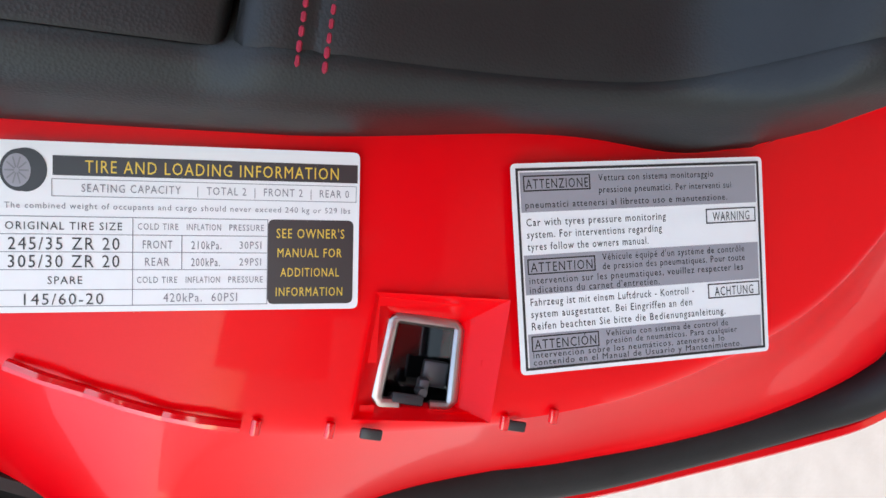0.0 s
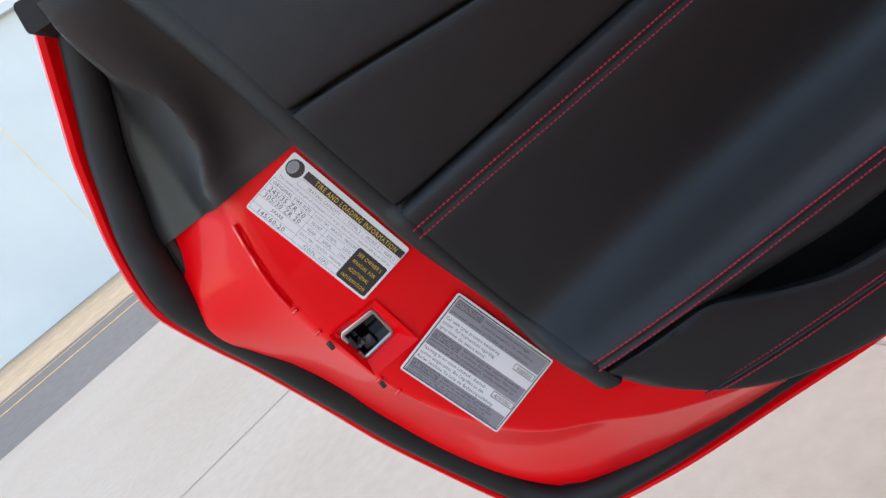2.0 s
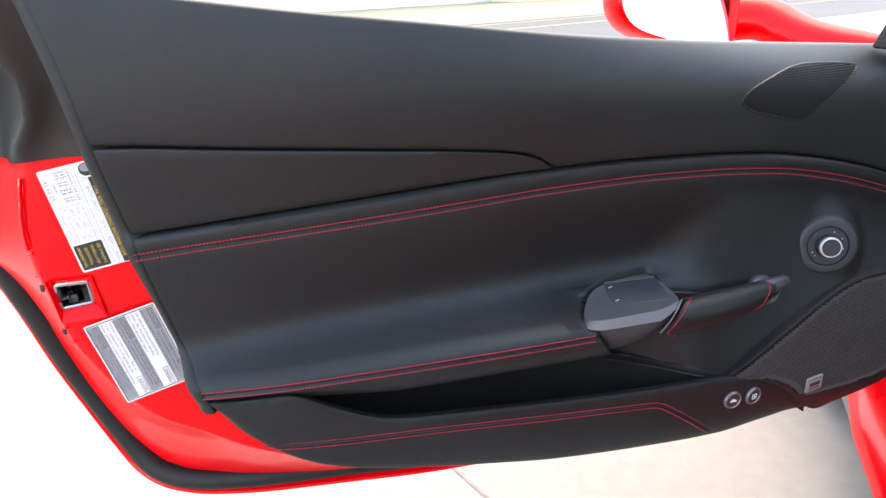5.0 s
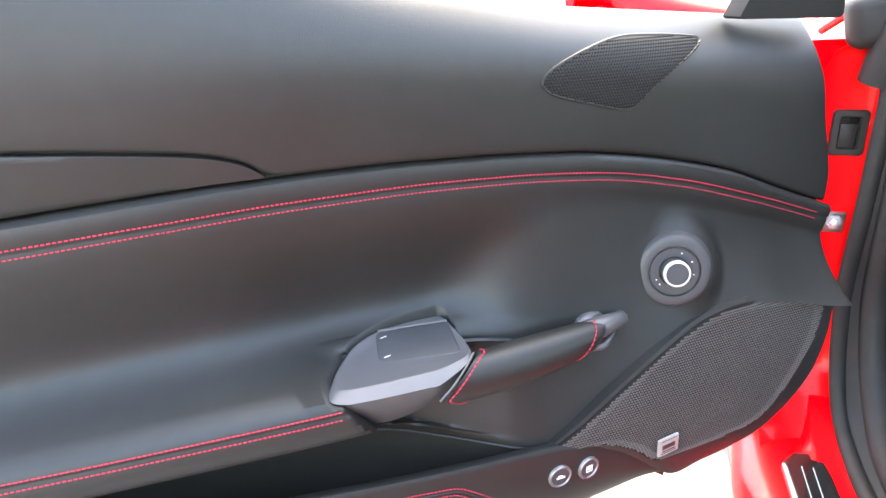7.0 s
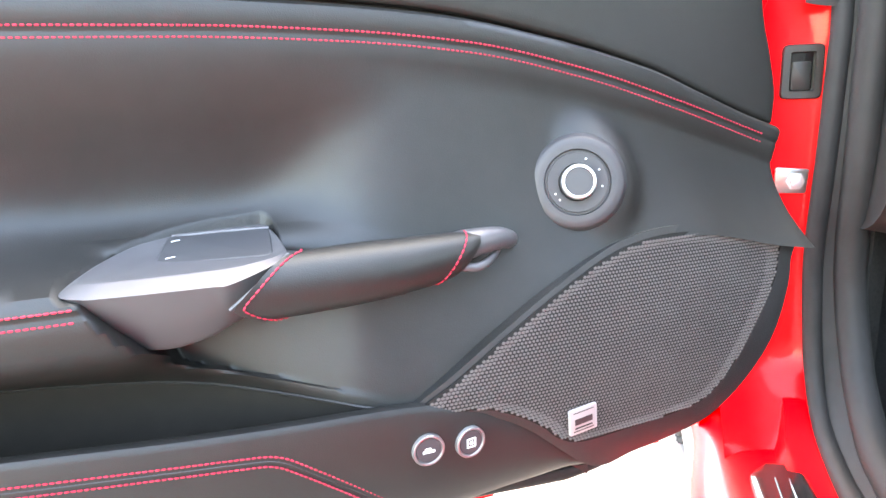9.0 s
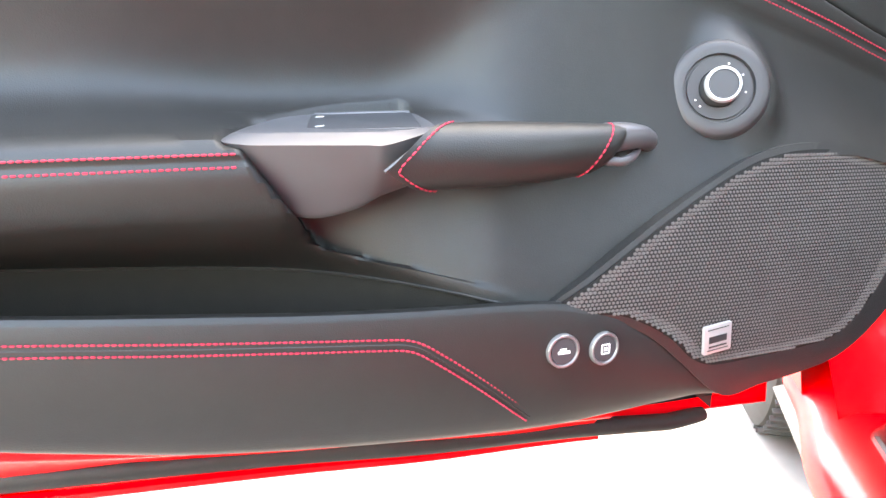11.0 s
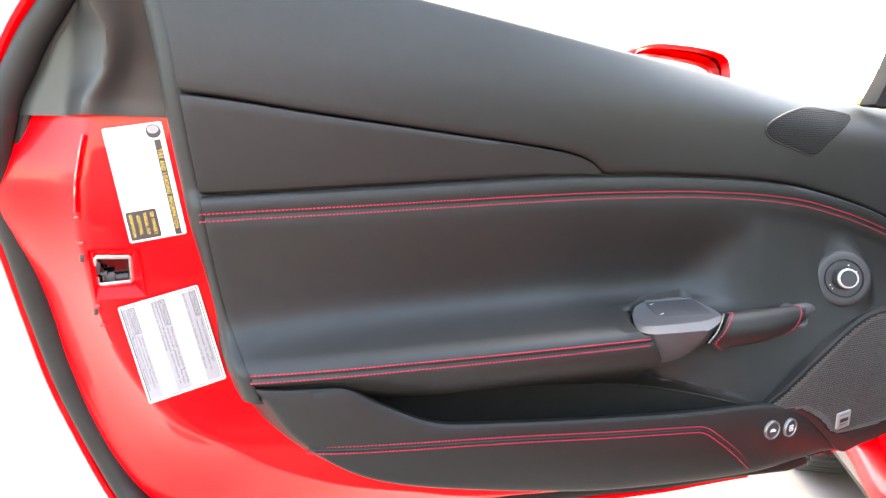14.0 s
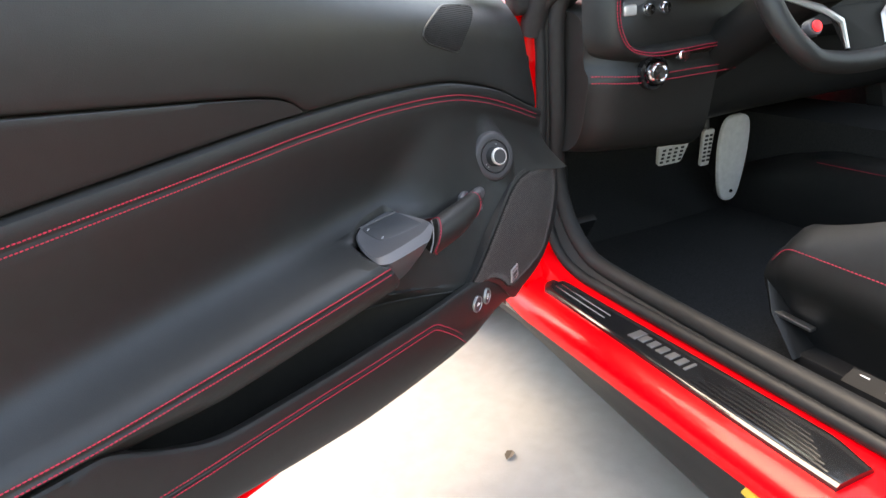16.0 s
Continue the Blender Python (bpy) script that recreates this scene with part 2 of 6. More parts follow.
JOINT = material("joint_filler", (0.20, 0.195, 0.185), 0.9, spread=0.2, scale=20)
ASPHALT = material("road_asphalt", (0.075, 0.078, 0.085), 0.85, spread=0.18, scale=9, stain=(0.10, 0.10, 0.105), stain_scale=0.4, grain=0.8, grain_scale=60)
SAND = material("dry_sandy_verge", (0.33, 0.265, 0.185), 0.95, spread=0.2, scale=3, stain=(0.27, 0.22, 0.16), stain_scale=0.35)
LINE = material("yellow_road_paint", (0.55, 0.38, 0.12), 0.8, spread=0.15, scale=6)
WALL = material("pale_blue_wall", (0.60, 0.66, 0.71), 0.7, spread=0.04, scale=0.4, stain=(0.62, 0.67, 0.71), stain_scale=0.08)
TAN = material("tan_stucco", (0.76, 0.68, 0.50), 0.85, spread=0.06, scale=1.5)
VAN_WHITE = material("white_trailer_paint", (0.78, 0.78, 0.78), 0.35, spread=0.03, scale=2)
LEAF = material("hedge_leaves", (0.46, 0.42, 0.16), 0.7, spread=0.4, scale=2.5)
DRY = material("dry_grass", (0.52, 0.44, 0.20), 0.9, spread=0.35, scale=1.5)
BARK = material("bark", (0.13, 0.10, 0.07), 0.9, spread=0.3, scale=12)
GLASS_TINT = (0.9, 0.95, 0.95)


def mirror_material():
    m = bpy.data.materials.new("mirror_silver")
    m.use_nodes = True
    b = m.node_tree.nodes["Principled BSDF"]
    b.inputs["Base Color"].default_value = (0.9, 0.9, 0.91, 1)
    b.inputs["Metallic"].default_value, b.inputs["Roughness"].default_value = 1.0, 0.01
    return m


def glass_material():
    m = bpy.data.materials.new("clear_glass")
    m.use_nodes = True
    b = m.node_tree.nodes["Principled BSDF"]
    b.inputs["Base Color"].default_value = (*GLASS_TINT, 1)
    b.inputs["Transmission Weight"].default_value, b.inputs["Roughness"].default_value = 1.0, 0.0
    return m


MIRROR, GLASS = mirror_material(), glass_material()


def glow_material(name, colour, strength):
    m = bpy.data.materials.new(name)
    m.use_nodes = True
    b = m.node_tree.nodes["Principled BSDF"]
    b.inputs["Base Color"].default_value = (*colour, 1)
    b.inputs["Emission Color"].default_value = (*colour, 1)
    b.inputs["Emission Strength"].default_value = strength
    return m


# weak emission added to brighten the thumb button, which is no lamp
RED_GLOW = glow_material("glowing_red_button", (0.7, 0.02, 0.03), 0.25)

# ---------------------------------------------------------------- the open door
# x runs along the door from its rear edge to its hinge, y away from the cabin side, z up.
BELT = spline([(-0.06, 0.951), (-0.039, 0.947), (0.0255, 0.9375), (0.079, 0.929), (0.136, 0.9203), (0.194, 0.912), (0.256, 0.904), (0.321, 0.8955), (0.389, 0.8865), (0.46, 0.8775), (0.54, 0.869), (0.63, 0.860), (0.79, 0.847), (0.9, 0.839), (1.04, 0.829)])
LEAN = spline([(-0.06, 0.008), (0.05, 0.007), (0.2, 0.008), (0.32, 0.010), (0.46, 0.017), (0.54, 0.026), (0.63, 0.036), (0.79, 0.054), (1.04, 0.058)])
SEAM = spline([(-0.03, 0.7125), (0.02, 0.714), (0.12, 0.719), (0.22, 0.724), (0.32, 0.729), (0.42, 0.733), (0.52, 0.734), (0.62, 0.731), (0.72, 0.724), (0.82, 0.707), (0.92, 0.681), (0.97, 0.6615), (1.03, 0.638), (1.075, 0.622)])
TRITOP = spline([(-0.03, 0.807), (0.02, 0.803), (0.1, 0.793), (0.18, 0.784), (0.26, 0.775), (0.34, 0.766), (0.395, 0.758), (0.425, 0.749), (0.446, 0.7345)])
STITCH = spline([(-0.02, 0.691), (0.05, 0.694), (0.15, 0.698), (0.25, 0.7025), (0.35, 0.7065), (0.45, 0.709), (0.55, 0.7095), (0.65, 0.7065), (0.75, 0.698), (0.85, 0.678), (0.95, 0.648), (1.02, 0.624), (1.075, 0.604)])
HOLLOW = spline([(0.0, 0.577), (0.15, 0.583), (0.29, 0.586), (0.43, 0.588), (0.6, 0.590), (1.1, 0.590)])
ARM_Z = spline([(0.0, 0.537), (0.06, 0.5385), (0.14, 0.541), (0.3, 0.544), (0.46, 0.547), (0.6, 0.549), (1.1, 0.55)])
ARM_Y = spline([(0.0, -0.018), (0.06, -0.031), (0.14, -0.042), (0.22, -0.046), (0.3, -0.049), (0.46, -0.052), (0.56, -0.050)])
FACE_Y = spline([(-0.06, -0.002), (0.0, -0.001), (0.12, 0.003), (0.22, 0.006), (0.32, 0.010), (0.42, 0.013), (0.52, 0.016), (0.62, 0.021), (0.72, 0.027), (0.82, 0.037), (0.92, 0.044), (1.03, 0.051), (1.1, 0.055)])
MID_Y = spline([(-0.03, -0.003), (0.05, 0.0), (0.25, 0.002), (0.35, 0.007), (0.45, 0.016), (0.55, 0.022), (0.65, 0.026), (0.75, 0.031), (0.85, 0.039), (0.95, 0.043), (1.03, 0.047), (1.08, 0.045)])
REAR_X = spline([(0.33, 0.09), (0.44, 0.09), (0.50, 0.052), (0.53, 0.042), (0.596, 0.019), (0.713, -0.002), (0.803, -0.016), (0.849, -0.022), (0.93, -0.040), (0.95, -0.046)])
FRONT_X = spline([(0.42, 1.075), (0.515, 1.075), (0.528, 1.071), (0.557, 1.066), (0.595, 1.063), (0.630, 1.068), (0.655, 1.072), (0.687, 1.067), (0.726, 1.056), (0.757, 1.051), (0.806, 1.046), (0.84, 1.049)])


def edge_steps(lo, hi, n, r=0.006):
    """Places from lo to hi, close together at both ends, with how far the surface falls back there."""
    out = [(lo, 2.0 * r), (lo, r), (lo + 0.13 * r, 0.5 * r), (lo + 0.5 * r, 0.134 * r), (lo + r, 0.0)]
    mids = [(x, 0.0) for x in np.linspace(lo + r, hi - r, n)[1:-1]]
    return out + mids + [(hi - a + lo, b) for a, b in out[::-1]]


def sheet(low, high, depth, n=90, rows=14, r=0.005, rear=None, front=None, rear_wall=0.012, front_wall=0.03, soft_rear=False):
    """A padded sheet between two lines low(x) and high(x), with depth(x, z), rounded at all its edges."""
    rear, front = rear or REAR_X, front or FRONT_X
    us = edge_steps(0.0, 1.0, n, 0.006)
    ws = edge_steps(0.0, 1.0, rows, 0.03)
    out = []
    for k, (w, fall) in enumerate(ws):
        line = []
        for j, (u, back) in enumerate(us):
            z = 0.7
            for _ in range(4):
                x0, x1 = rear(z), front(z)
                x = x0 + u * (x1 - x0)
                a, b = low(x), high(x)
                z = a + w * (b - a)
            if soft_rear and j < 5:
                back = 0.0008 * (4 - j) / 4
            y = depth(x, z) + fall / 0.03 * r + back
            if j == 0 and not soft_rear:
                y = depth(x, z) + rear_wall
            if j == len(us) - 1:
                y = depth(x, z) + front_wall
            line.append((x, y, z))
        out.append(line)
    return out


def inside(x, z, poly):
    hit = False
    n = len(poly)
    for i in range(n):
        (x0, z0), (x1, z1) = poly[i], poly[(i + 1) % n]
        if (z0 > z) != (z1 > z) and x < (x1 - x0) * (z - z0) / (z1 - z0) + x0:
            hit = not hit
    return hit


def upper_depth(x, z):
    lo, hi = SEAM(x), BELT(x)
    w = (z - lo) / max(hi - lo, 0.01)
    y = FACE_Y(x)
    swell = 0.020 * max(0.0, 1 - x / 0.95)
    y -= swell * math.sin(min(max(w, 0), 0.62) / 0.62 * math.pi / 2)
    hollow = 0.008 * ease(0.8, 1.0, x) * math.sin(math.pi * min(max(w, 0), 1))
    return y + hollow + LEAN(x) * max(0, (w - 0.5) / 0.5) ** 2.3


def pad_low(x):
    return TRITOP(x) + 0.001 if x < 0.445 else SEAM(x) + 0.001


car = thing("sports_car", "red low sports car with black leather cabin, driver's door open", "car")
door = new("driver_door")
door.parent = car
tagged(door, "open red door lined with black leather and red stitching")

rows = sheet(pad_low, BELT, upper_depth, n=110, rows=20, r=0.004, soft_rear=True)
top = rows[-3]
rows = rows[:-2]
for dy, dz in ((0.010, 0.0005), (0.024, -0.001), (0.040, -0.005), (0.052, -0.013), (0.058, -0.03), (0.058, -0.06)):
    rows.append([(x, top[i][1] + dy, z + dz) for i, (x, y, z) in enumerate(top)])
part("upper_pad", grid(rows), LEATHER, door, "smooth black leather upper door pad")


def insert_panel():
    us = edge_steps(-0.013, 0.4435, 80, 0.004)
    ws = edge_steps(0.0, 1.0, 10, 0.03)
    out = []
    for w, fall in ws:
        line = []
        for j, (x, back) in enumerate(us):
            a, b = SEAM(x) + 0.0015, TRITOP(x) - 0.0012
            b = max(b, a + 0.0005)
            z = a + w * (b - a)
            xx = x + (REAR_X(z) + 0.016) * (1 - (x + 0.013) / 0.456)
            y = upper_depth(xx, z) + fall / 0.03 * 0.0035 + (back * 0.9 if j > 40 else 0.0002 * max(4 - j, 0)) - 0.0005
            line.append((xx, y, z))
        out.append(line)
    return grid(out)


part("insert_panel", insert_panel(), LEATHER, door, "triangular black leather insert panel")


# the middle pad: rim, hollow and armrest in one skin, flat towards the hinge
FRONT_LOW = spline([(0.36, 0.470), (0.42, 0.4678), (0.46, 0.4665), (0.50, 0.4642), (0.54, 0.460), (0.58, 0.455), (0.62, 0.4475), (0.65, 0.4405), (0.68, 0.430), (0.73, 0.453), (0.80, 0.497), (0.85, 0.526), (0.89, 0.537), (0.945, 0.539), (1.04, 0.521), (1.11, 0.512)])
FRONT_Y = spline([(0.36, 0.060), (0.42, 0.056), (0.46, 0.050), (0.50, 0.044), (0.54, 0.035), (0.58, 0.017), (0.62, 0.000), (0.65, -0.010), (0.68, -0.0140), (0.75, -0.008), (0.85, 0.0), (0.90, 0.003), (1.00, 0.004), (1.06, -0.002), (1.11, -0.004)])
WELT_Y = spline([(-0.01, 0.020), (0.06, 0.030), (0.14, 0.042), (0.22, 0.052), (0.36, 0.060), (0.42, 0.056), (0.46, 0.050), (0.50, 0.044), (0.54, 0.035), (0.58, 0.017), (0.62, 0.000), (0.65, -0.010), (0.70, -0.016)])
WELT_Z = spline([(-0.01, 0.490), (0.06, 0.492), (0.14, 0.484), (0.22, 0.477), (0.36, 0.470), (0.42, 0.4678), (0.46, 0.4665), (0.50, 0.4642), (0.54, 0.460), (0.58, 0.455), (0.62, 0.4475), (0.65, 0.4405), (0.70, 0.428)])


BEND = np.interp(np.linspace(0, 1, 90), [0, 0.15, 0.5, 0.85, 1], [0.06, 0.26, 0.5, 0.74, 0.95])
UNDER = [0.12, 0.25, 0.38, 0.52, 0.66, 0.80, 0.91, 1.0]
# plan of the pull handle's upper edge, from its tip along the front and back behind the switch
HANDLE_TOP = [(0.4675, -0.0430, 0.5580), (0.4790, -0.0492, 0.5560), (0.4900, -0.0502, 0.5555), (0.5200, -0.0497, 0.5550), (0.5500, -0.0477, 0.5545), (0.5625, -0.0462, 0.5545), (0.5900, -0.0330, 0.5610), (0.5995, -0.0190, 0.5640), (0.5980, 0.0020, 0.5690), (0.5945, 0.0200, 0.5725), (0.5900, 0.0380, 0.5740), (0.580, 0.0405, 0.5738), (0.552, 0.0385, 0.5735), (0.526, 0.0325, 0.5725), (0.504, 0.0210, 0.5705), (0.487, 0.0020, 0.5665), (0.4735, -0.0220, 0.5620)]
HANDLE_FACE = [(0.4745, -0.0340, 0.5622), (0.4840, -0.0385, 0.5624), (0.4940, -0.0395, 0.5624), (0.5220, -0.0388, 0.5624), (0.5500, -0.0368, 0.5624), (0.5680, -0.0345, 0.5626), (0.5910, -0.0262, 0.5645), (0.5978, -0.0165, 0.5660), (0.5965, 0.0020, 0.5700), (0.5930, 0.0195, 0.5735), (0.5885, 0.0365, 0.5752), (0.579, 0.0390, 0.5750), (0.553, 0.0370, 0.5747), (0.527, 0.0312, 0.5737), (0.506, 0.0198, 0.5717), (0.4895, 0.0015, 0.5677), (0.4770, -0.0215, 0.5635)]
HANDLE_LOW = [(0.4990, -0.0120, 0.5140), (0.5030, -0.0150, 0.5115), (0.5090, -0.0170, 0.5095), (0.5250, -0.0175, 0.5090), (0.5480, -0.0195, 0.5150), (0.5640, -0.0200, 0.5230), (0.5880, -0.0120, 0.5300), (0.5920, 0.0000, 0.5340), (0.5915, 0.0120, 0.5360), (0.5900, 0.0220, 0.5380), (0.5860, 0.0340, 0.5400), (0.576, 0.0380, 0.540), (0.552, 0.0360, 0.535), (0.530, 0.0300, 0.530), (0.516, 0.0250, 0.526), (0.507, 0.0120, 0.521), (0.501, -0.0030, 0.5170)]
FACE_Z = spline([(-0.045, 0.5622), (-0.03, 0.5624), (-0.01, 0.5640), (0.01, 0.5672), (0.035, 0.5732), (0.05, 0.5750)])


def middle_profile(x):
    s, st, ys = SEAM(x), STITCH(x), MID_Y(x)
    hz, az, ay = HOLLOW(x), ARM_Z(x), ARM_Y(x)
    d = 0.5 + 0.5 * ease(0.0, 0.30, x)
    cut = ease(0.38, 0.50, x) * (1 - ease(0.60, 0.72, x))
    pa = (ys + 0.002, st - 0.030)
    pc = (ys + 0.034 * d + 0.016 * cut, hz - 0.004 - 0.010 * cut)
    pb = (ay + 0.0050, az + 0.0120)

    def bend(t, w=2.6):
        q = ((1 - t) ** 2, 2 * w * t * (1 - t), t * t)
        return tuple(sum(c * p[k] for c, p in zip(q, (pa, pc, pb))) / sum(q) for k in (0, 1))
    f = 0.42 + 0.58 * ease(0.10, 0.26, x)
    r1, r2, r3 = (ay + 0.001, az - 0.013 * f), (ay + 0.009 - 0.004 * f, az - 0.023 * f), (ay + 0.020 - 0.006 * f, az - 0.033 * f)
    pu = (mix(ay, WELT_Y(x), 0.40), az - 0.052 + 0.014 * (1 - f))

    def under(s2):
        q = ((1 - s2) ** 2, 2 * s2 * (1 - s2), s2 * s2)
        return tuple(sum(c * p[k] for c, p in zip(q, (r3, pu, (WELT_Y(x), WELT_Z(x))))) for k in (0, 1))
    rear = [
        (max(FACE_Y(x), ys) + 0.010, s - 0.0008), (ys + 0.0005, s - 0.0014), (ys - 0.0036, s - 0.0042), (ys - 0.0046, s * 0.62 + st * 0.38),
        (ys - 0.0040, st + 0.0032), (ys - 0.0026, st + 0.0010), (ys - 0.0026, st - 0.0010), (ys - 0.0031, st - 0.0030), (ys - 0.001, st - 0.015), pa,
        *[bend(t) for t in BEND], pb,
        (ay + 0.0006, az + 0.0060), (ay, az + 0.0034), (ay + 0.0014, az + 0.0010), (ay + 0.0014, az - 0.0010), (ay - 0.0002, az - 0.0034),
        r1, r2, r3, *[under(s2) for s2 in UNDER]]
    lo = FRONT_LOW(x)
    out = []
    for k, (y, z) in enumerate(rear):
        if k <= 8:
            out.append((y, z))
            continue
        if 10 <= k < 10 + len(BEND):
            k = 10 + (k - 10) * 11 / len(BEND)
        elif k >= 10 + len(BEND):
            k = k - len(BEND) + 11
            k = k if k < 30 else 29 + 2 * UNDER[k - 30]
        t = (k - 8) / 23
        zf = (st - 0.015) * (1 - t) + lo * t
        yf = ys + 0.001 + 0.004 * math.sin(math.pi * min(t * 1.1, 1)) - (ys + 0.001 - FRONT_Y(x)) * t ** (1.3 + 1.2 * ease(0.66, 0.58, x))
        a = min(max((k - 19) / 2.5, 0), 1)
        xb = 0.476 + 0.72 * (0.560 - max(z, 0.514)) - 1.0 * max(0, 0.514 - z)
        wide = 0.012 + 0.150 * ease(0.516, 0.462, z)
        f = ease(0.565, 0.71, x) * (1 - a) + ease(xb - wide * 0.5, xb + wide * 1.5, x) * a
        out.append((y * (1 - f) + yf * f, z * (1 - f) + zf * f))
    return out


def middle_pad():
    us = edge_steps(0.0, 1.0, 150, 0.005)
    us = sorted(us + [(u, 0.0) for u in np.linspace(0.405, 0.60, 130)], key=lambda q: q[0])
    us[:5], us[-5:] = edge_steps(0.0, 1.0, 150, 0.005)[:5], edge_steps(0.0, 1.0, 150, 0.005)[-5:]
    ring = [tuple(q) for q in flow([q[:2] for q in HANDLE_TOP], 160, closed=True)]
    edge_pts = np.array(ring)
    places = np.linspace(-0.06, 1.13, 800)
    table = np.array([middle_profile(x) for x in places])

    def skin(x):
        g = min(max((x - places[0]) / (places[1] - places[0]), 0), len(places) - 1.001)
        return table[int(g)] * (1 - g % 1) + table[int(g) + 1] * (g % 1)
    cols = []
    for j, (u, back) in enumerate(us):
        base = skin(-0.002 + u * 1.06)
        col = []
        for k, (y, z) in enumerate(base):
            x0, x1 = REAR_X(z), FRONT_X(z)
            xx = x0 + u * (x1 - x0)
            g = min(max((xx - places[0]) / (places[1] - places[0]), 0), len(places) - 1.001)
            p = table[int(g), k] * (1 - g % 1) + table[int(g) + 1, k] * (g % 1)
            zz = p[1]
            yy = p[0] + (back * 1.3 if j > 9 else 0.0006 * max(4 - j, 0))
            if j == len(us) - 1:
                yy = p[0] + 0.03
            if 9 < k < 14 + len(BEND) and 0.455 < xx < 0.61 and zz < 0.602:
                # the hollow that the handle sits in, cut into the shelf
                near = float(np.min(np.hypot(edge_pts[:, 0] - xx, edge_pts[:, 1] - yy)))
                near = near if inside(xx, yy, ring) else -near
                zz += ease(-0.0050, -0.0005, near) * ease(0.600, 0.586, zz) * (min(zz, FACE_Z(yy) - 0.007) - zz)
            if 8 < k and 0.75 < xx < 0.95:
                # swelling that carries the mirror control
                w = ease(0.066, 0.027, math.hypot(xx - 0.842, zz - 0.590))
                yy = yy * (1 - w) + min(yy, 0.0225 - (0.0035 + 0.40 * (xx - 0.839) - 0.17 * (zz - 0.590)) / 0.89) * w
            col.append((xx, yy, zz))
        cols.append(col)
    return grid(cols)


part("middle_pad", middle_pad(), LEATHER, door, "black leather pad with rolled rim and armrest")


def middle_y(x, z):
    """Depth of the middle pad at a height."""
    p = middle_profile(x)
    for (y0, z0), (y1, z1) in zip(p, p[1:]):
        if z1 <= z <= z0 and z0 > z1:
            return y0 + (y1 - y0) * (z0 - z) / (z0 - z1)
    return p[-1][0]


def edge_strip():
    rows = []
    for z in np.linspace(0.514, 0.934, 70):
        x = REAR_X(z)
        split = ease(SEAM(x) - 0.006, SEAM(x) + 0.006, z)
        y = middle_y(x + 0.002, min(max(z, 0.531), SEAM(x) - 0.004)) * (1 - split) + upper_depth(x, z) * split - 0.001
        deep = 0.066 - 0.02 * ease(0.8, 0.92, z)
        g = 0.0125 + 0.006 * ease(0.62, 0.54, z)
        k = 1 - 0.42 * ease(0.70, 0.61, z) + 0.55 * ease(0.60, 0.532, z)
        tuck = 0.004 + 0.018 * ease(0.535, 0.57, z)
        rows.append([(x + tuck, y + 0.005 + 0.5 * tuck, z), (x + 0.0035 + 0.12 * tuck, y + 0.0050, z), (x + 0.0025, y + 0.0012, z), (x + 0.0004, y + 0.0005, z), (x - 0.0025 * k, y + 0.0010, z), (x - 0.0055 * k, y + 0.0026, z), (x - 0.0082 * k, y + 0.0054, z), (x - 0.0102 * k, y + 0.0095, z), (x - 0.0118 * k, y + 0.0150, z), (x - (0.0040 + g * 0.7) * k, y * 0.35 + deep * 0.65 - 0.006, z), (x - g * k, deep - 0.004, z), (x - g * k - 0.001, deep, z), (x - g * k + 0.004, deep + 0.004, z)])
    for lift, k in ((0.003, 0.4), (0.004, 0.95)):
        c = np.mean(np.array(rows[69]), 0) + (0.010, 0.004, lift)
        rows.append([tuple(c * k + np.array(q) * (1 - k) + (0, 0, lift * (1 - k))) for q in rows[69]])
    return grid(rows)


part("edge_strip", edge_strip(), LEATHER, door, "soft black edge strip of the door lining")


def backing():
    rows = []
    for w in np.linspace(0, 1, 14):
        line = []
        for u in np.linspace(0, 1, 50):
            z = 0.64 + w * 0.2
            for _ in range(3):
                x = REAR_X(z) + 0.006 + u * (FRONT_X(z) - REAR_X(z) - 0.010)
                z = SEAM(x) - 0.010 + w * (BELT(x) - 0.03 - SEAM(x) + 0.010)
            line.append((x, max(upper_depth(x, min(z, BELT(x) - 0.04)), FACE_Y(x)) + 0.011, z))
        rows.append(line)
    return grid(rows)


part("lining_backing", backing(), PLASTIC, door)


# the lower panel, the lip of the pocket and the pod with the two buttons
LIP = spline([(0.042, 0.528), (0.073, 0.524), (0.095, 0.523), (0.126, 0.5215), (0.144, 0.515), (0.161, 0.5045), (0.178, 0.495), (0.196, 0.486), (0.214, 0.4775), (0.233, 0.4715), (0.256, 0.4675), (0.313, 0.4625), (0.379, 0.4570), (0.45, 0.452), (0.526, 0.447), (0.60, 0.4445), (0.64, 0.4440), (0.68, 0.442), (0.72, 0.434), (0.755, 0.420), (0.80, 0.390), (0.83, 0.362), (0.853, 0.343)])
HEM = spline([(0.042, 0.5265), (0.06, 0.500), (0.075, 0.478), (0.092, 0.460), (0.120, 0.437), (0.156, 0.416), (0.2, 0.400), (0.271, 0.382), (0.358, 0.364), (0.454, 0.3495), (0.56, 0.342), (0.677, 0.338), (0.8, 0.3365), (0.853, 0.338)])
LOW_Y = spline([(0.042, -0.027), (0.1, -0.029), (0.2, -0.030), (0.36, -0.031), (0.52, -0.030), (0.62, -0.030), (0.69, -0.028), (0.75, -0.018), (0.8, -0.008), (0.853, 0.004)])


def low_depth(x, z):
    a, b = HEM(x), LIP(x)
    w = (z - a) / max(b - a, 0.004)
    return LOW_Y(x) + (0.010 + 0.012 * ease(0.12, 0.4, x)) * (1 - min(max(w, 0), 1)) ** 2.6 + 0.003 * min(max(w, 0), 1) ** 3


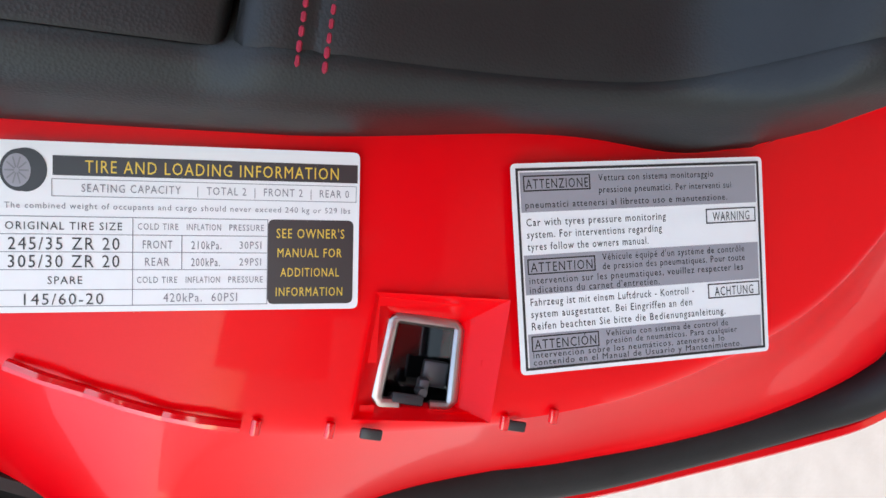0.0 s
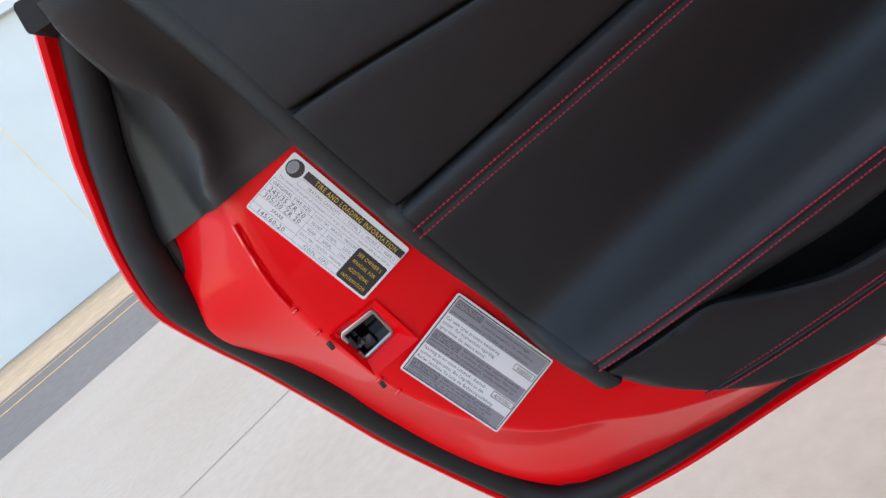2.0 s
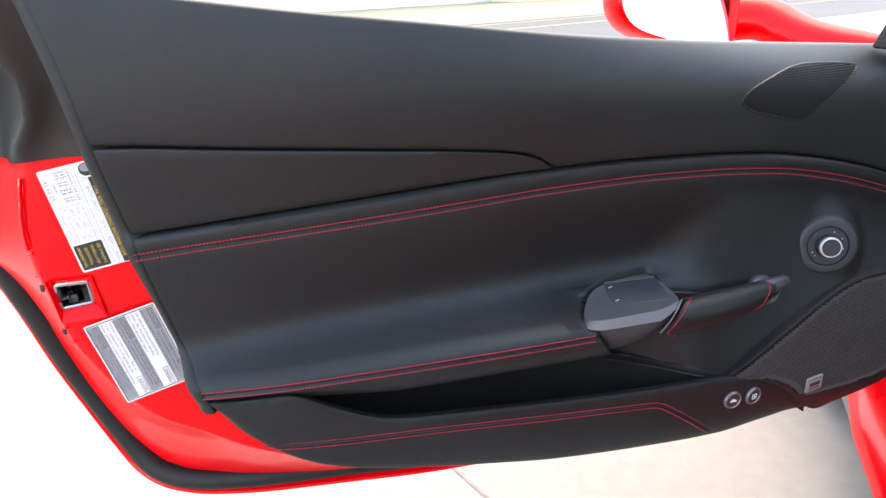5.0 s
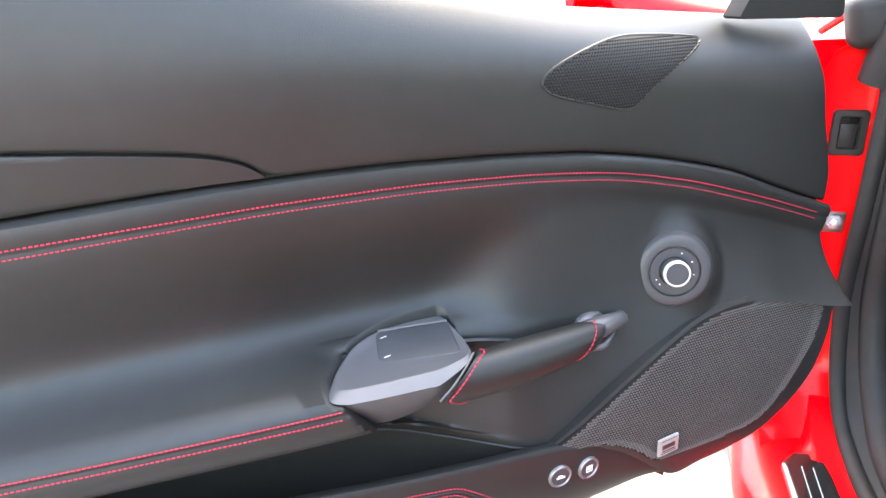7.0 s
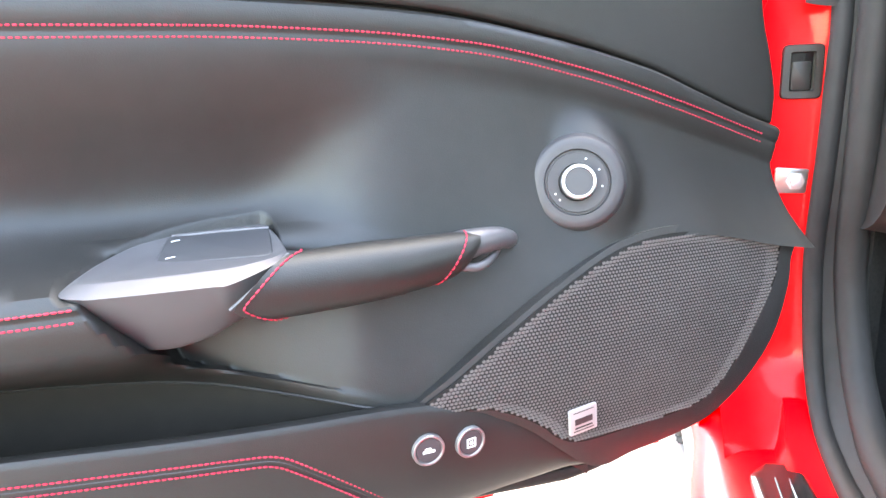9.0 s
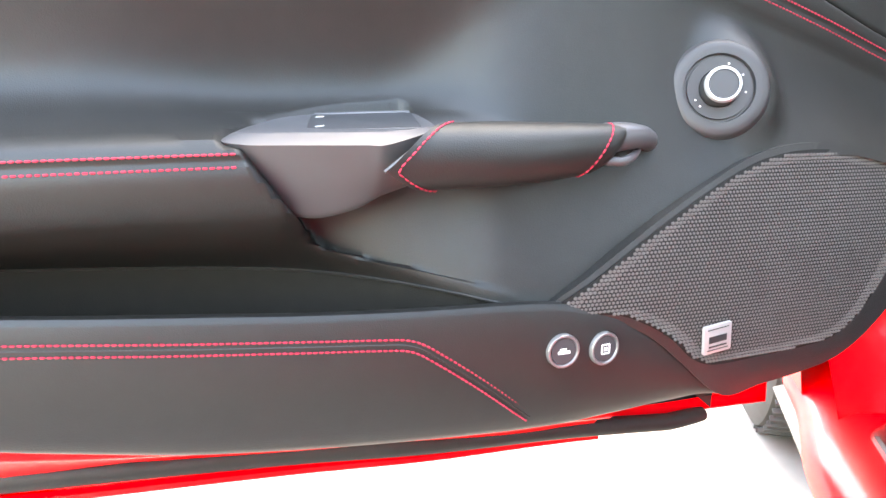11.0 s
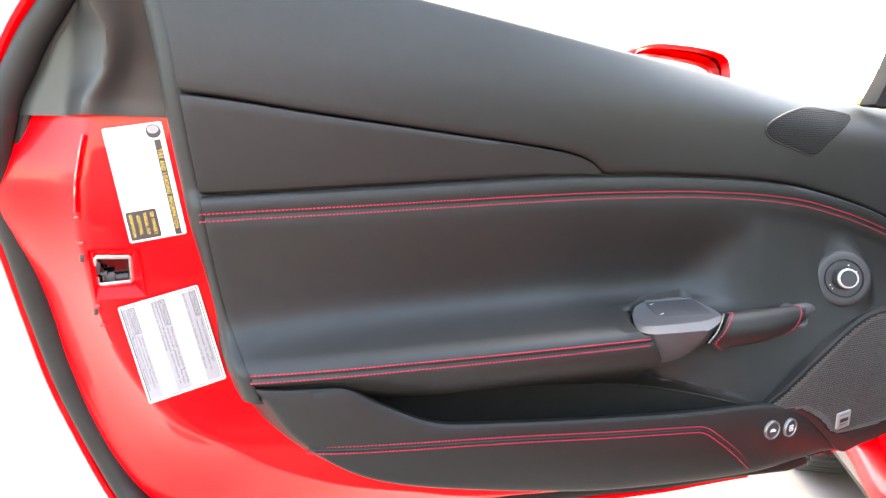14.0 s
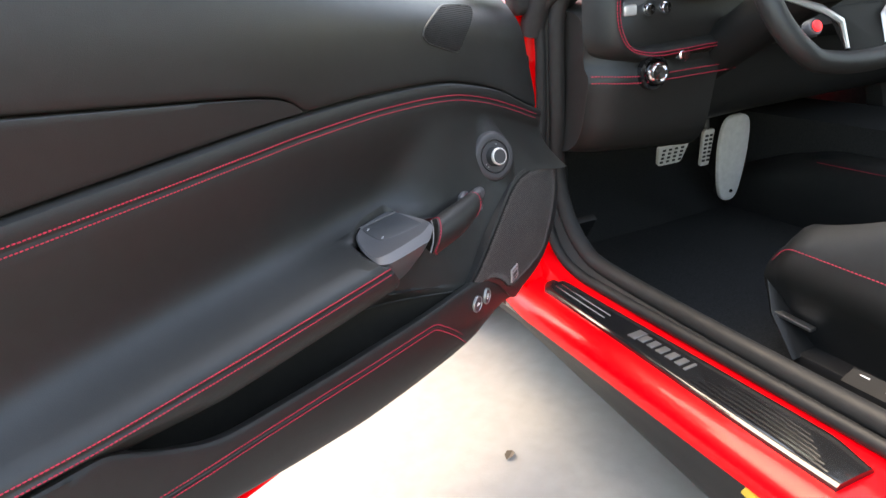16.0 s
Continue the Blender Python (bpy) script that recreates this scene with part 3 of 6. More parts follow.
def lower_panel():
    xs = list(np.linspace(0.042, 0.853, 130))
    out = []
    for x in xs:
        a, b = HEM(x), LIP(x)
        t = min(0.004, (b - a) * 0.3)
        q = ease(0.07, 0.15, x)
        slope = (HEM(x + 0.004) - HEM(x - 0.004)) / (min(x + 0.004, 0.853) - max(x - 0.004, 0.042))
        ox, oz = slope / math.hypot(slope, 1), -1 / math.hypot(slope, 1)
        g = 0.021 * (1 - q)
        col = [(x + g * ox, 0.058 * (1 - q) + 0.018 * q, a + g * oz - 0.002 * q), (x + 0.45 * g * ox, low_depth(x, a) + 0.026 - 0.016 * q, a + 0.45 * g * oz), (x + 0.12 * g * ox, low_depth(x, a) + 0.010 - 0.004 * q, a + 0.12 * g * oz), (x, low_depth(x, a) + 0.004, a), (x, low_depth(x, a) + 0.001, a + t * 0.4)]
        for w in np.linspace(0.06, 0.94, 10):
            z = a + w * (b - a)
            col.append((x, low_depth(x, z), z))
        y = low_depth(x, b)
        col += [(x, y, b - t), (x, y + 0.0015, b - 0.0012), (x, y + 0.005, b), (x, y + 0.010, b - 0.001), (x, y + 0.013, b - 0.006), (x, y + 0.014, min(b - 0.02, b - 0.02))]
        out.append(col)
    return grid(out)


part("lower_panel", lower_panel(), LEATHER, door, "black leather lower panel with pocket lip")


def pocket_liner():
    cols = []
    for x in np.linspace(0.115, 0.685, 56):
        wy, wz, lip = WELT_Y(x), WELT_Z(x), LIP(x)
        y0 = LOW_Y(x) + 0.012
        f = ease(0.55, 0.68, x)
        deep = 0.050 * (1 - f) + 0.004 * f
        wy = max(wy, y0 + 0.004)
        col = [(x, wy + 0.006, wz + 0.006), (x, wy + 0.001, wz - 0.002), (x, wy, wz - 0.3 * deep), (x, wy - 0.004 * (1 - f), wz - 0.65 * deep),
               (x, wy * 0.75 + y0 * 0.25, wz - 0.95 * deep), (x, (wy + y0) / 2, wz - deep - 0.002), (x, y0 + 0.003, min(lip - 0.03 * (1 - f) - 0.004, wz - 0.8 * deep)), (x, y0, lip - 0.006)]
        cols.append([(a, b, max(c, HEM(x) + 0.014)) for a, b, c in col])
    return grid(cols)


part("pocket_liner", pocket_liner(), LINER, door, "dull dark grey pocket liner")
# thin welt where liner and pad meet
part("pocket_welt", tube([(x, WELT_Y(x) - 0.0008, WELT_Z(x) - 0.0005) for x in np.linspace(0.10, 0.676, 70)], 0.0013, 6), PLASTIC, door)


# stitching: two rows of short raised threads along each line
def stitches(line, offset, step=0.0038, size=0.0033, thick=0.00076):
    """line(s) -> point, way across, normal for s in metres; returns one mesh of threads."""
    bm = bmesh.new()
    pts, ups, nrm = line
    pts, ups, nrm = np.array(pts), np.array(ups), np.array(nrm)
    run = pts + ups * offset
    s = np.r_[0, np.cumsum(np.linalg.norm(np.diff(run, axis=0), axis=1))]
    for c in np.arange(step / 2, s[-1], step):
        a = Vector([np.interp(c - size / 2, s, run[:, k]) for k in range(3)])
        b = Vector([np.interp(c + size / 2, s, run[:, k]) for k in range(3)])
        n = Vector([np.interp(c, s, nrm[:, k]) for k in range(3)]).normalized()
        d = (b - a).normalized()
        w = d.cross(n)
        rings = []
        for f, q in ((0.0, 0.35), (0.22, 1.0), (0.78, 1.0), (1.0, 0.35)):
            m = a.lerp(b, f) + n * (thick * 0.55 * q - 0.0001)
            rings.append([bm.verts.new(m + thick * q * (math.cos(g) * w + math.sin(g) * n)) for g in (0, 1.05, 2.09, 3.14, 4.6)])
        for r0, r1 in zip(rings, rings[1:]):
            for k in range(5):
                bm.faces.new((r0[k], r0[(k + 1) % 5], r1[(k + 1) % 5], r1[k]))
        bm.faces.new(rings[0][::-1])
        bm.faces.new(rings[-1])
    return bm


def seam_line(xs, zf, yf):
    pts, ups, nrm = [], [], []
    for x in xs:
        z = zf(x)
        e = 0.002
        d = Vector((2 * e, yf(x + e, zf(x + e)) - yf(x - e, zf(x - e)), zf(x + e) - zf(x - e))).normalized()
        up = Vector((0, yf(x, z + 0.004) - yf(x, z - 0.004), 0.008)).normalized()
        n = up.cross(d).normalized()
        n = n if n.y < 0 else -n
        pts.append((x, yf(x, z), z))
        ups.append(tuple(n.cross(d).normalized() * (1 if n.cross(d).z > 0 else -1)))
        nrm.append(tuple(n))
    return pts, ups, nrm


def smooth_y(x, z):
    s, st = SEAM(x), STITCH(x)
    return MID_Y(x) - 0.0042 if z > st else MID_Y(x) - 0.0030


upper_line = seam_line(np.linspace(-0.001, 1.045, 200), STITCH, smooth_y)
for off in (0.0036, -0.0036):
    part("stitching", stitches(upper_line, off), RED_THREAD, door, "row of red thread stitches", kind="stuff")
arm_line = seam_line(np.linspace(0.040, 0.476, 120), ARM_Z, lambda x, z: ARM_Y(x) + 0.0002)
for off in (0.0037, -0.0037):
    part("stitching", stitches(arm_line, off), RED_THREAD, door, "row of red thread stitches", kind="stuff")
LOW_PATH = flow([(0.094, 0.4565), (0.12, 0.455), (0.2, 0.450), (0.28, 0.445), (0.36, 0.439), (0.44, 0.432), (0.52, 0.426), (0.556, 0.4235), (0.580, 0.4205), (0.600, 0.4085), (0.631, 0.3855), (0.670, 0.353)], 180)


def low_line():
    pts, ups, nrm = [], [], []
    for i, (x, z) in enumerate(LOW_PATH):
        a, b = LOW_PATH[max(i - 1, 0)], LOW_PATH[min(i + 1, len(LOW_PATH) - 1)]
        d = Vector((b[0] - a[0], low_depth(*b) - low_depth(*a), b[1] - a[1])).normalized()
        n = Vector((0.03, -1, 0.05)).normalized()
        n = (n - n.dot(d) * d).normalized()
        up = n.cross(d)
        up = up if up.z > 0 else -up
        pts.append((x, low_depth(x, z), z))
        ups.append(tuple(up))
        nrm.append(tuple(n))
    return pts, ups, nrm


for off in (0.0036, -0.0036):
    part("stitching", stitches(low_line(), off), RED_THREAD, door, "row of red thread stitches", kind="stuff")


def cord(line, offset, r, dip=0.0):
    pts, ups, nrm = (np.array(q) for q in line)
    return tube(pts + ups * offset + nrm * (-dip), r, 6)


# the joint between the two stitched edges
part("seam_joint", cord(low_line(), 0.0, 0.0007, 0.0001), PLASTIC, door)


def on_surface(fy, x, z, lift=0.0, turn=0.0):
    """A pose on a surface y = fy(x, z): its z axis points out of the surface towards the cabin."""
    e = 0.004
    n = Vector(((fy(x + e, z) - fy(x - e, z)) / (2 * e), -1, (fy(x, z + e) - fy(x, z - e)) / (2 * e))).normalized()
    a = (Vector((1, 0, 0)) - n.x * n).normalized()
    b = n.cross(a)
    m = Matrix((a, b, n)).transposed().to_4x4()
    m.translation = Vector((x, fy(x, z), z)) + n * lift
    return m @ Matrix.Rotation(radians(turn), 4, "Z")


# speaker grille by the hinge end
GRILLE = [(0.682, 0.432), (0.719, 0.457), (0.78, 0.496), (0.846, 0.5295), (0.887, 0.541), (0.930, 0.5435), (0.985, 0.538), (1.040, 0.527), (1.041, 0.505), (1.036, 0.485), (1.014, 0.445), (0.988, 0.405), (0.962, 0.384), (0.930, 0.378), (0.88, 0.3755), (0.832, 0.3745), (0.808, 0.383), (0.790, 0.399), (0.767, 0.414), (0.735, 0.427)]
RIM = [(0.676, 0.430), (0.715, 0.459), (0.778, 0.499), (0.844, 0.5335), (0.885, 0.546), (0.930, 0.549), (0.985, 0.5435), (1.063, 0.531), (1.060, 0.505), (1.056, 0.475), (1.040, 0.428), (1.010, 0.388), (0.975, 0.362), (0.934, 0.352), (0.89, 0.347), (0.848, 0.343), (0.80, 0.380), (0.785, 0.393), (0.760, 0.410), (0.73, 0.422)]


def speaker_y(x, z):
    return -0.012 + 0.030 * ease(0.68, 1.10, x) - 0.010 * math.sin(math.pi * min(max((z - 0.34) / 0.22, 0), 1))


def fan(outline, fy, rings=10, edge=0.0, skirt=0.0):
    """A domed sheet that fills an outline of (x, z)."""
    p = flow(outline, 120, closed=True)
    c = p.mean(0)
    rows = []
    if skirt:
        rows.append([(x, fy(x, z) + skirt, z) for x, z in p])
    for k in np.linspace(0, 1, rings):
        rows.append([(c[0] + (x - c[0]) * (1 - k * 0.995), fy(c[0] + (x - c[0]) * (1 - k * 0.995), c[1] + (z - c[1]) * (1 - k * 0.995)) + (edge if k == 0 else 0), c[1] + (z - c[1]) * (1 - k * 0.995)) for x, z in p])
    return grid(rows, close_v=True)


part("speaker_surround", fan(RIM, speaker_y, edge=0.003, skirt=0.05), PLASTIC, door, "black plastic speaker surround")
grille = part("speaker_grille", fan(GRILLE, lambda x, z: speaker_y(x, z) - 0.0015, edge=0.0015, skirt=0.003), MESH_DARK, door, "dark speaker grille with fine raised mesh")


def mesh_dots(outline, fy, step, r, tall, tilt=0.0):
    """Rows of small raised studs inside an outline."""
    poly = [tuple(q) for q in flow(outline, 80, closed=True)]
    cx = np.mean([q[0] for q in poly])
    cz = np.mean([q[1] for q in poly])
    poly = [(cx + (x - cx) * 0.985, cz + (z - cz) * 0.98) for x, z in poly]
    xs, zs = [q[0] for q in poly], [q[1] for q in poly]
    verts, faces = [], []
    row = 0
    z = min(zs)
    while z < max(zs):
        x = min(xs) + (step / 2 if row % 2 else 0)
        while x < max(xs):
            if inside(x, z, poly):
                y = fy(x, z)
                k = len(verts)
                for dx, dz in ((-r, -r * 0.5), (0, -r), (r, -r * 0.5), (r, r * 0.5), (0, r), (-r, r * 0.5)):
                    verts.append((x + dx, y, z + dz))
                verts.append((x, y - tall, z))
                faces += [(k + a, k + (a + 1) % 6, k + 6) for a in range(6)]
            x += step
        z += step * 0.86
        row += 1
    return verts, faces


def studs(name, data, mat, parent):
    me = bpy.data.meshes.new(name)
    me.from_pydata(data[0], [], data[1])
    me.materials.append(mat)
    ob = new(name, me)
    ob.parent = parent
    return tagged(ob, kind="stuff")


studs("grille_mesh", mesh_dots(GRILLE, lambda x, z: speaker_y(x, z) - 0.0014, 0.0034, 0.00150, 0.00045), GRILLE_MAT, grille)


def badge(parent):
    m = on_surface(speaker_y, 0.826, 0.400, 0.0030, 6)
    plate = part("badge", slab(fillet([(-0.0135, -0.012), (0.0135, -0.012), (0.0135, 0.012), (-0.0135, 0.012)], 0.002), 0.0022, m, 0.0006), BADGE, parent, "small square silver badge")
    return m


bm_m = badge(door)
part("badge_mark", join(box(0.017, 0.0055, 0.0004, bm_m @ pose(0, 0.0, 0.0024)), box(0.017, 0.0012, 0.0004, bm_m @ pose(0, -0.006, 0.0024)), box(0.020, 0.0006, 0.0004, bm_m @ pose(0, 0.0088, 0.0024)), box(0.020, 0.0006, 0.0004, bm_m @ pose(0, -0.0088, 0.0024))), INK, door, flat=True)

# tweeter grille in the upper pad
TWEET = [(0.6835, 0.791), (0.6965, 0.8025), (0.730, 0.8145), (0.772, 0.8230), (0.82, 0.8225), (0.866, 0.8185), (0.8755, 0.8150), (0.869, 0.8095), (0.816, 0.7830), (0.794, 0.7660), (0.783, 0.7598), (0.770, 0.760), (0.734, 0.769), (0.698, 0.779)]


def tweet_y(x, z):
    return upper_depth(x, z) - 0.0015


tw_rows = flow(TWEET, 120, closed=True)
part("tweeter_rim", tube([(x, upper_depth(x, z) + 0.0003, z) for x, z in tw_rows], 0.0016, 6, closed=True), PLASTIC, door)
tweeter = part("tweeter_grille", fan(TWEET, tweet_y, edge=0.001, skirt=0.003), MESH_DARK, door, "pointed black tweeter grille")
studs("grille_mesh", mesh_dots(TWEET, lambda x, z: tweet_y(x, z) + 0.0001, 0.0032, 0.0012, 0.0007), MESH_DARK, tweeter)

# rotary mirror control in its raised housing
k_out = Vector((-0.40, -0.89, 0.17)).normalized()
k_side = (Vector((1, 0, 0)) - k_out.x * k_out).normalized()
KNOB = Matrix((k_side, k_out.cross(k_side), k_out)).transposed().to_4x4()
KNOB.translation = Vector((0.839, 0.0225, 0.590))
part("knob_housing", lathe([(0.0460, -0.014), (0.0430, -0.006), (0.0404, 0.0015), (0.0383, 0.0070), (0.0368, 0.0100), (0.0352, 0.0116), (0.0310, 0.0122), (0.0268, 0.0120), (0.0260, 0.0085), (0.0244, 0.0085), (0.0240, 0.0112), (0.0152, 0.0106), (0.0146, 0.0075), (0.011, 0.007)], KNOB, 56), SOFT_GREY, door, "raised round black control housing")
knob = part("mirror_knob", lathe([(0.0142, 0.006), (0.0144, 0.010), (0.0138, 0.020), (0.0130, 0.0245), (0.0120, 0.0258), (0.0106, 0.0258), (0.0101, 0.0248), (0.0002, 0.0246)], KNOB, 40), SWITCH, door, "round dark rotary knob with bright rim")
part("knob_ring", lathe([(0.0139, 0.0222), (0.0135, 0.0246), (0.0130, 0.0258), (0.0122, 0.0262), (0.0114, 0.0260), (0.0108, 0.0250)], KNOB, 40), SILVER, knob, "bright silver rim")
part("knob_face", lathe([(0.0110, 0.0248), (0.0107, 0.0253), (0.0002, 0.0254)], KNOB, 32), SWITCH, knob, "dark grey face")
for mk in [box(0.0013, 0.0013, 0.0003, KNOB @ pose(0.0198 * math.cos(a), 0.0198 * math.sin(a), 0.0110) @ pose(0, 0, 0, 0, 0, math.degrees(a))) for a in (1.15, 0.45, -0.25, 3.55, 3.85)] + [box(0.0008, 0.003, 0.0003, KNOB @ pose(0, 0.0065, 0.0248))]:
    part("knob_mark", mk, MARK, knob, flat=True)


# two small round push buttons on the pod
def push_button(x, z, kind):
    m = on_surface(low_depth, x, z, 0.0005)
    b = part("push_button", lathe([(0.0128, -0.003), (0.0128, 0.0018), (0.0121, 0.0028), (0.0109, 0.0028), (0.0100, 0.0012)], m, 32), BUTTON_RING, door, "small round button with chrome ring")
    part("button_face", lathe([(0.0101, 0.0008), (0.0098, 0.0020), (0.0002, 0.0023)], m, 28), SWITCH, b)
    if kind:
        sym = join(box(0.0095, 0.0022, 0.0003, m @ pose(0, -0.0006, 0.0025)), box(0.0050, 0.0020, 0.0003, m @ pose(-0.0006, 0.0014, 0.0025)))
    else:
        sym = join(box(0.0070, 0.0012, 0.0003, m @ pose(0, 0.0034, 0.0025)), box(0.0070, 0.0012, 0.0003, m @ pose(0, -0.0034, 0.0025)), box(0.0012, 0.0070, 0.0003, m @ pose(0.0034, 0, 0.0025)), box(0.0012, 0.0070, 0.0003, m @ pose(-0.0034, 0, 0.0025)), box(0.003, 0.003, 0.0003, m @ pose(0, 0, 0.0025)))
    part("button_symbol", sym, MARK, b, flat=True)


push_button(0.6895, 0.4065, True)
push_button(0.7245, 0.4035, False)


# grey pull handle with its window switch, and the leather-wrapped grip
def pull_handle():
    """A flat sloping top, a broad bright chamfer along the front and a facet that falls back below it."""
    face, top, low = (flow(q, 136, closed=True) for q in (HANDLE_FACE, HANDLE_TOP, HANDLE_LOW))
    c = np.array([0.545, 0.004, 0.5665])
    rows = []
    for k in (0.02, 0.3, 0.55, 0.75, 0.88, 0.96):
        r = c + (face - c) * k
        r[:, 2] = [FACE_Z(y) for y in r[:, 1]]
        r[:, 2] += (face[:, 2] - [FACE_Z(y) for y in face[:, 1]]) * k ** 6
        rows.append(r)
    rows += [face, mix(face, top, 0.08) - (0, 0, 0.0001), mix(face, top, 0.5) + (0, -0.0003, 0.0004), mix(face, top, 0.93), top, mix(top, low, 0.02)]
    for k in (0.08, 0.25, 0.45, 0.65, 0.82, 0.94):
        r = mix(top, low, k)
        r[:, 1] -= 0.0016 * math.sin(math.pi * k)
        rows.append(r)
    rows += [low, low.mean(0) + (low - low.mean(0)) * 0.9 - (0, 0, 0.0025), low.mean(0) + (low - low.mean(0)) * 0.05]
    return grid([[tuple(p) for p in r] for r in rows], close_v=True)


handle = part("pull_handle", pull_handle(), SATIN, door, "satin grey door pull with a pointed end")
sw_u = Vector((0.992, -0.115, 0.012)).normalized()
sw_v = Vector((0.06, 0.97, 0.235))
sw_v = (sw_v - sw_v.dot(sw_u) * sw_u).normalized()
sw = Matrix((sw_u, sw_v, sw_u.cross(sw_v))).transposed().to_4x4()
sw.translation = Vector((0.5580, 0.0090, 0.5640))
# raised black slab stands in for the shaded gap round the switch
part("switch_gap_slab", slab(fillet([(-0.0424, -0.0246), (0.0380, -0.0246), (0.0350, 0.0252), (-0.0400, 0.0222)], 0.008), 0.0040, sw, 0.0005), MESH_DARK, handle)
part("window_switch", slab(fillet([(-0.0390, -0.0220), (0.0360, -0.0220), (0.0330, 0.0228), (-0.0368, 0.0198)], 0.006), 0.0054, sw, 0.0014, 3), SWITCH, handle, "dark rectangular window switch")
part("switch_rear_edge", tube([sw @ Vector((-0.034, 0.0226, 0.0040)), sw @ Vector((0.0, 0.0240, 0.0044)), sw @ Vector((0.032, 0.0252, 0.0040))], 0.0017, 8), SATIN, handle, "satin rear edge of the switch")
for yy in (0.012, -0.014):
    part("switch_mark", box(0.0008, 0.006, 0.0002, sw @ pose(-0.0300, yy, 0.0055, 0, 0, -70)), MARK, handle, flat=True)
part("chrome_strip", tube(flow([(0.5600, -0.0478, 0.5385), (0.5745, -0.0432, 0.5485), (0.5885, -0.0345, 0.5580), (0.6000, -0.0245, 0.5655)], 24), 0.0012, 8), SILVER_DULL, handle, "thin chrome strip")


def grip():
    k = spline([(0.585, -0.031, 0.5460, 0.0215), (0.63, -0.026, 0.5465, 0.0215), (0.68, -0.018, 0.5470, 0.0200), (0.718, -0.010, 0.5475, 0.0180), (0.728, -0.008, 0.5478, 0.0165)])
    rows = []
    for x in np.linspace(0.585, 0.728, 26):
        y, z, r = k(x)
        ring = []
        for a in np.linspace(0, 2 * math.pi, 32, endpoint=False):
            cy, sz = math.cos(a), math.sin(a)
            turn = math.degrees(math.atan2(sz, -cy)) + 20
            point = (-0.024 + 0.042 * min(turn / 110, 1)) if turn > 0 else (-0.024 + 0.030 * min(-turn / 70, 1))
            left = (1 - ease(0.585, 0.65, x)) * point
            right = ease(0.66, 0.728, x) * 0.013 * sz
            ring.append((x + left + right, y + r * 0.95 * cy, z + r * 1.0 * sz))
        rows.append(ring)
    end = np.mean(np.array(rows[-1]), 0)
    rows.append([tuple(end + (np.array(p) - end) * 0.85 + (0.003, 0, 0)) for p in rows[-1]])
    rows.append([tuple(end + (0.002, 0, 0))] * 32)
    first = np.mean(np.array(rows[0]), 0)
    rows.insert(0, [tuple(first)] * 32)
    return grid(rows, close_v=True), rows


gbm, grows = grip()
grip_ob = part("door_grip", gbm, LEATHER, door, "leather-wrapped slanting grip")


def ring_stitch(row, out):
    c = np.mean(np.array(row), 0)
    pts = [tuple(c + (np.array(p) - c) * 1.006) for p in row]
    half = [p for p in pts + pts[:1]]
    nrm = [tuple((np.array(p) - c) / np.linalg.norm(np.array(p) - c)) for p in half]
    return half, [(out, 0, 0)] * len(half), nrm


for idx, off in ((2, 0.0), (24, 0.0)):
    part("grip_stitching", stitches(ring_stitch(grows[idx], 1.0), off, 0.0046, 0.0038), RED_THREAD, grip_ob, "red thread stitches", kind="stuff")
part("grip_end", tube(flow([(0.710, -0.010, 0.5520), (0.738, -0.007, 0.5560), (0.758, -0.001, 0.5560), (0.770, 0.006, 0.5530), (0.776, 0.018, 0.5500)], 18), [0.0115] * 5 + list(np.linspace(0.0112, 0.0065, 13)), 16), SATIN, grip_ob, "satin grey end mount")
part("grip_foot", tube(flow([(0.724, -0.0150, 0.5400), (0.738, -0.0145, 0.5390), (0.751, -0.0070, 0.5425), (0.761, 0.002, 0.5480)], 18), [0.0034] * 9 + list(np.linspace(0.0034, 0.0022, 9)), 10), SATIN, grip_ob, "bright lower lip of the end mount")
part("grip_root", tube(flow([(0.724, 0.010, 0.5520), (0.742, 0.018, 0.5520), (0.762, 0.028, 0.5510)], 10), [0.005, 0.0075, 0.009, 0.0095, 0.0095, 0.0095, 0.0095, 0.009, 0.009, 0.008], 14), SATIN, grip_ob)

# ---- painted frame of the door
FOLD = [(-0.097, 0.0520, 0.7880), (-0.098, 0.0520, 0.7800), (-0.103, 0.0510, 0.7560), (-0.110, 0.0505, 0.7170), (-0.110, 0.0510, 0.6830), (-0.106, 0.0530, 0.6470), (-0.094, 0.0580, 0.5810), (-0.070, 0.0640, 0.5200), (-0.030, 0.0635, 0.4660), (0.025, 0.0600, 0.4320), (0.073, 0.0565, 0.4020), (0.147, 0.0491, 0.3746), (0.232, 0.0416, 0.3571), (0.304, 0.0387, 0.3421), (0.457, 0.0448, 0.3247), (0.703, 0.0580, 0.3074), (0.790, 0.0760, 0.2960)]
INNER = [(0.030, 0.0520, 0.788), (0.032, 0.0520, 0.780), (0.036, 0.0525, 0.75), (0.040, 0.0530, 0.715), (0.044, 0.0535, 0.68), (0.050, 0.0560, 0.645), (0.068, 0.0640, 0.58), (0.095, 0.0690, 0.52), (0.12, 0.064, 0.48), (0.15, 0.050, 0.455), (0.19, 0.038, 0.44), (0.24, 0.030, 0.425), (0.30, 0.026, 0.41), (0.36, 0.024, 0.40), (0.48, 0.026, 0.39), (0.71, 0.056, 0.38), (0.79, 0.076, 0.37)]
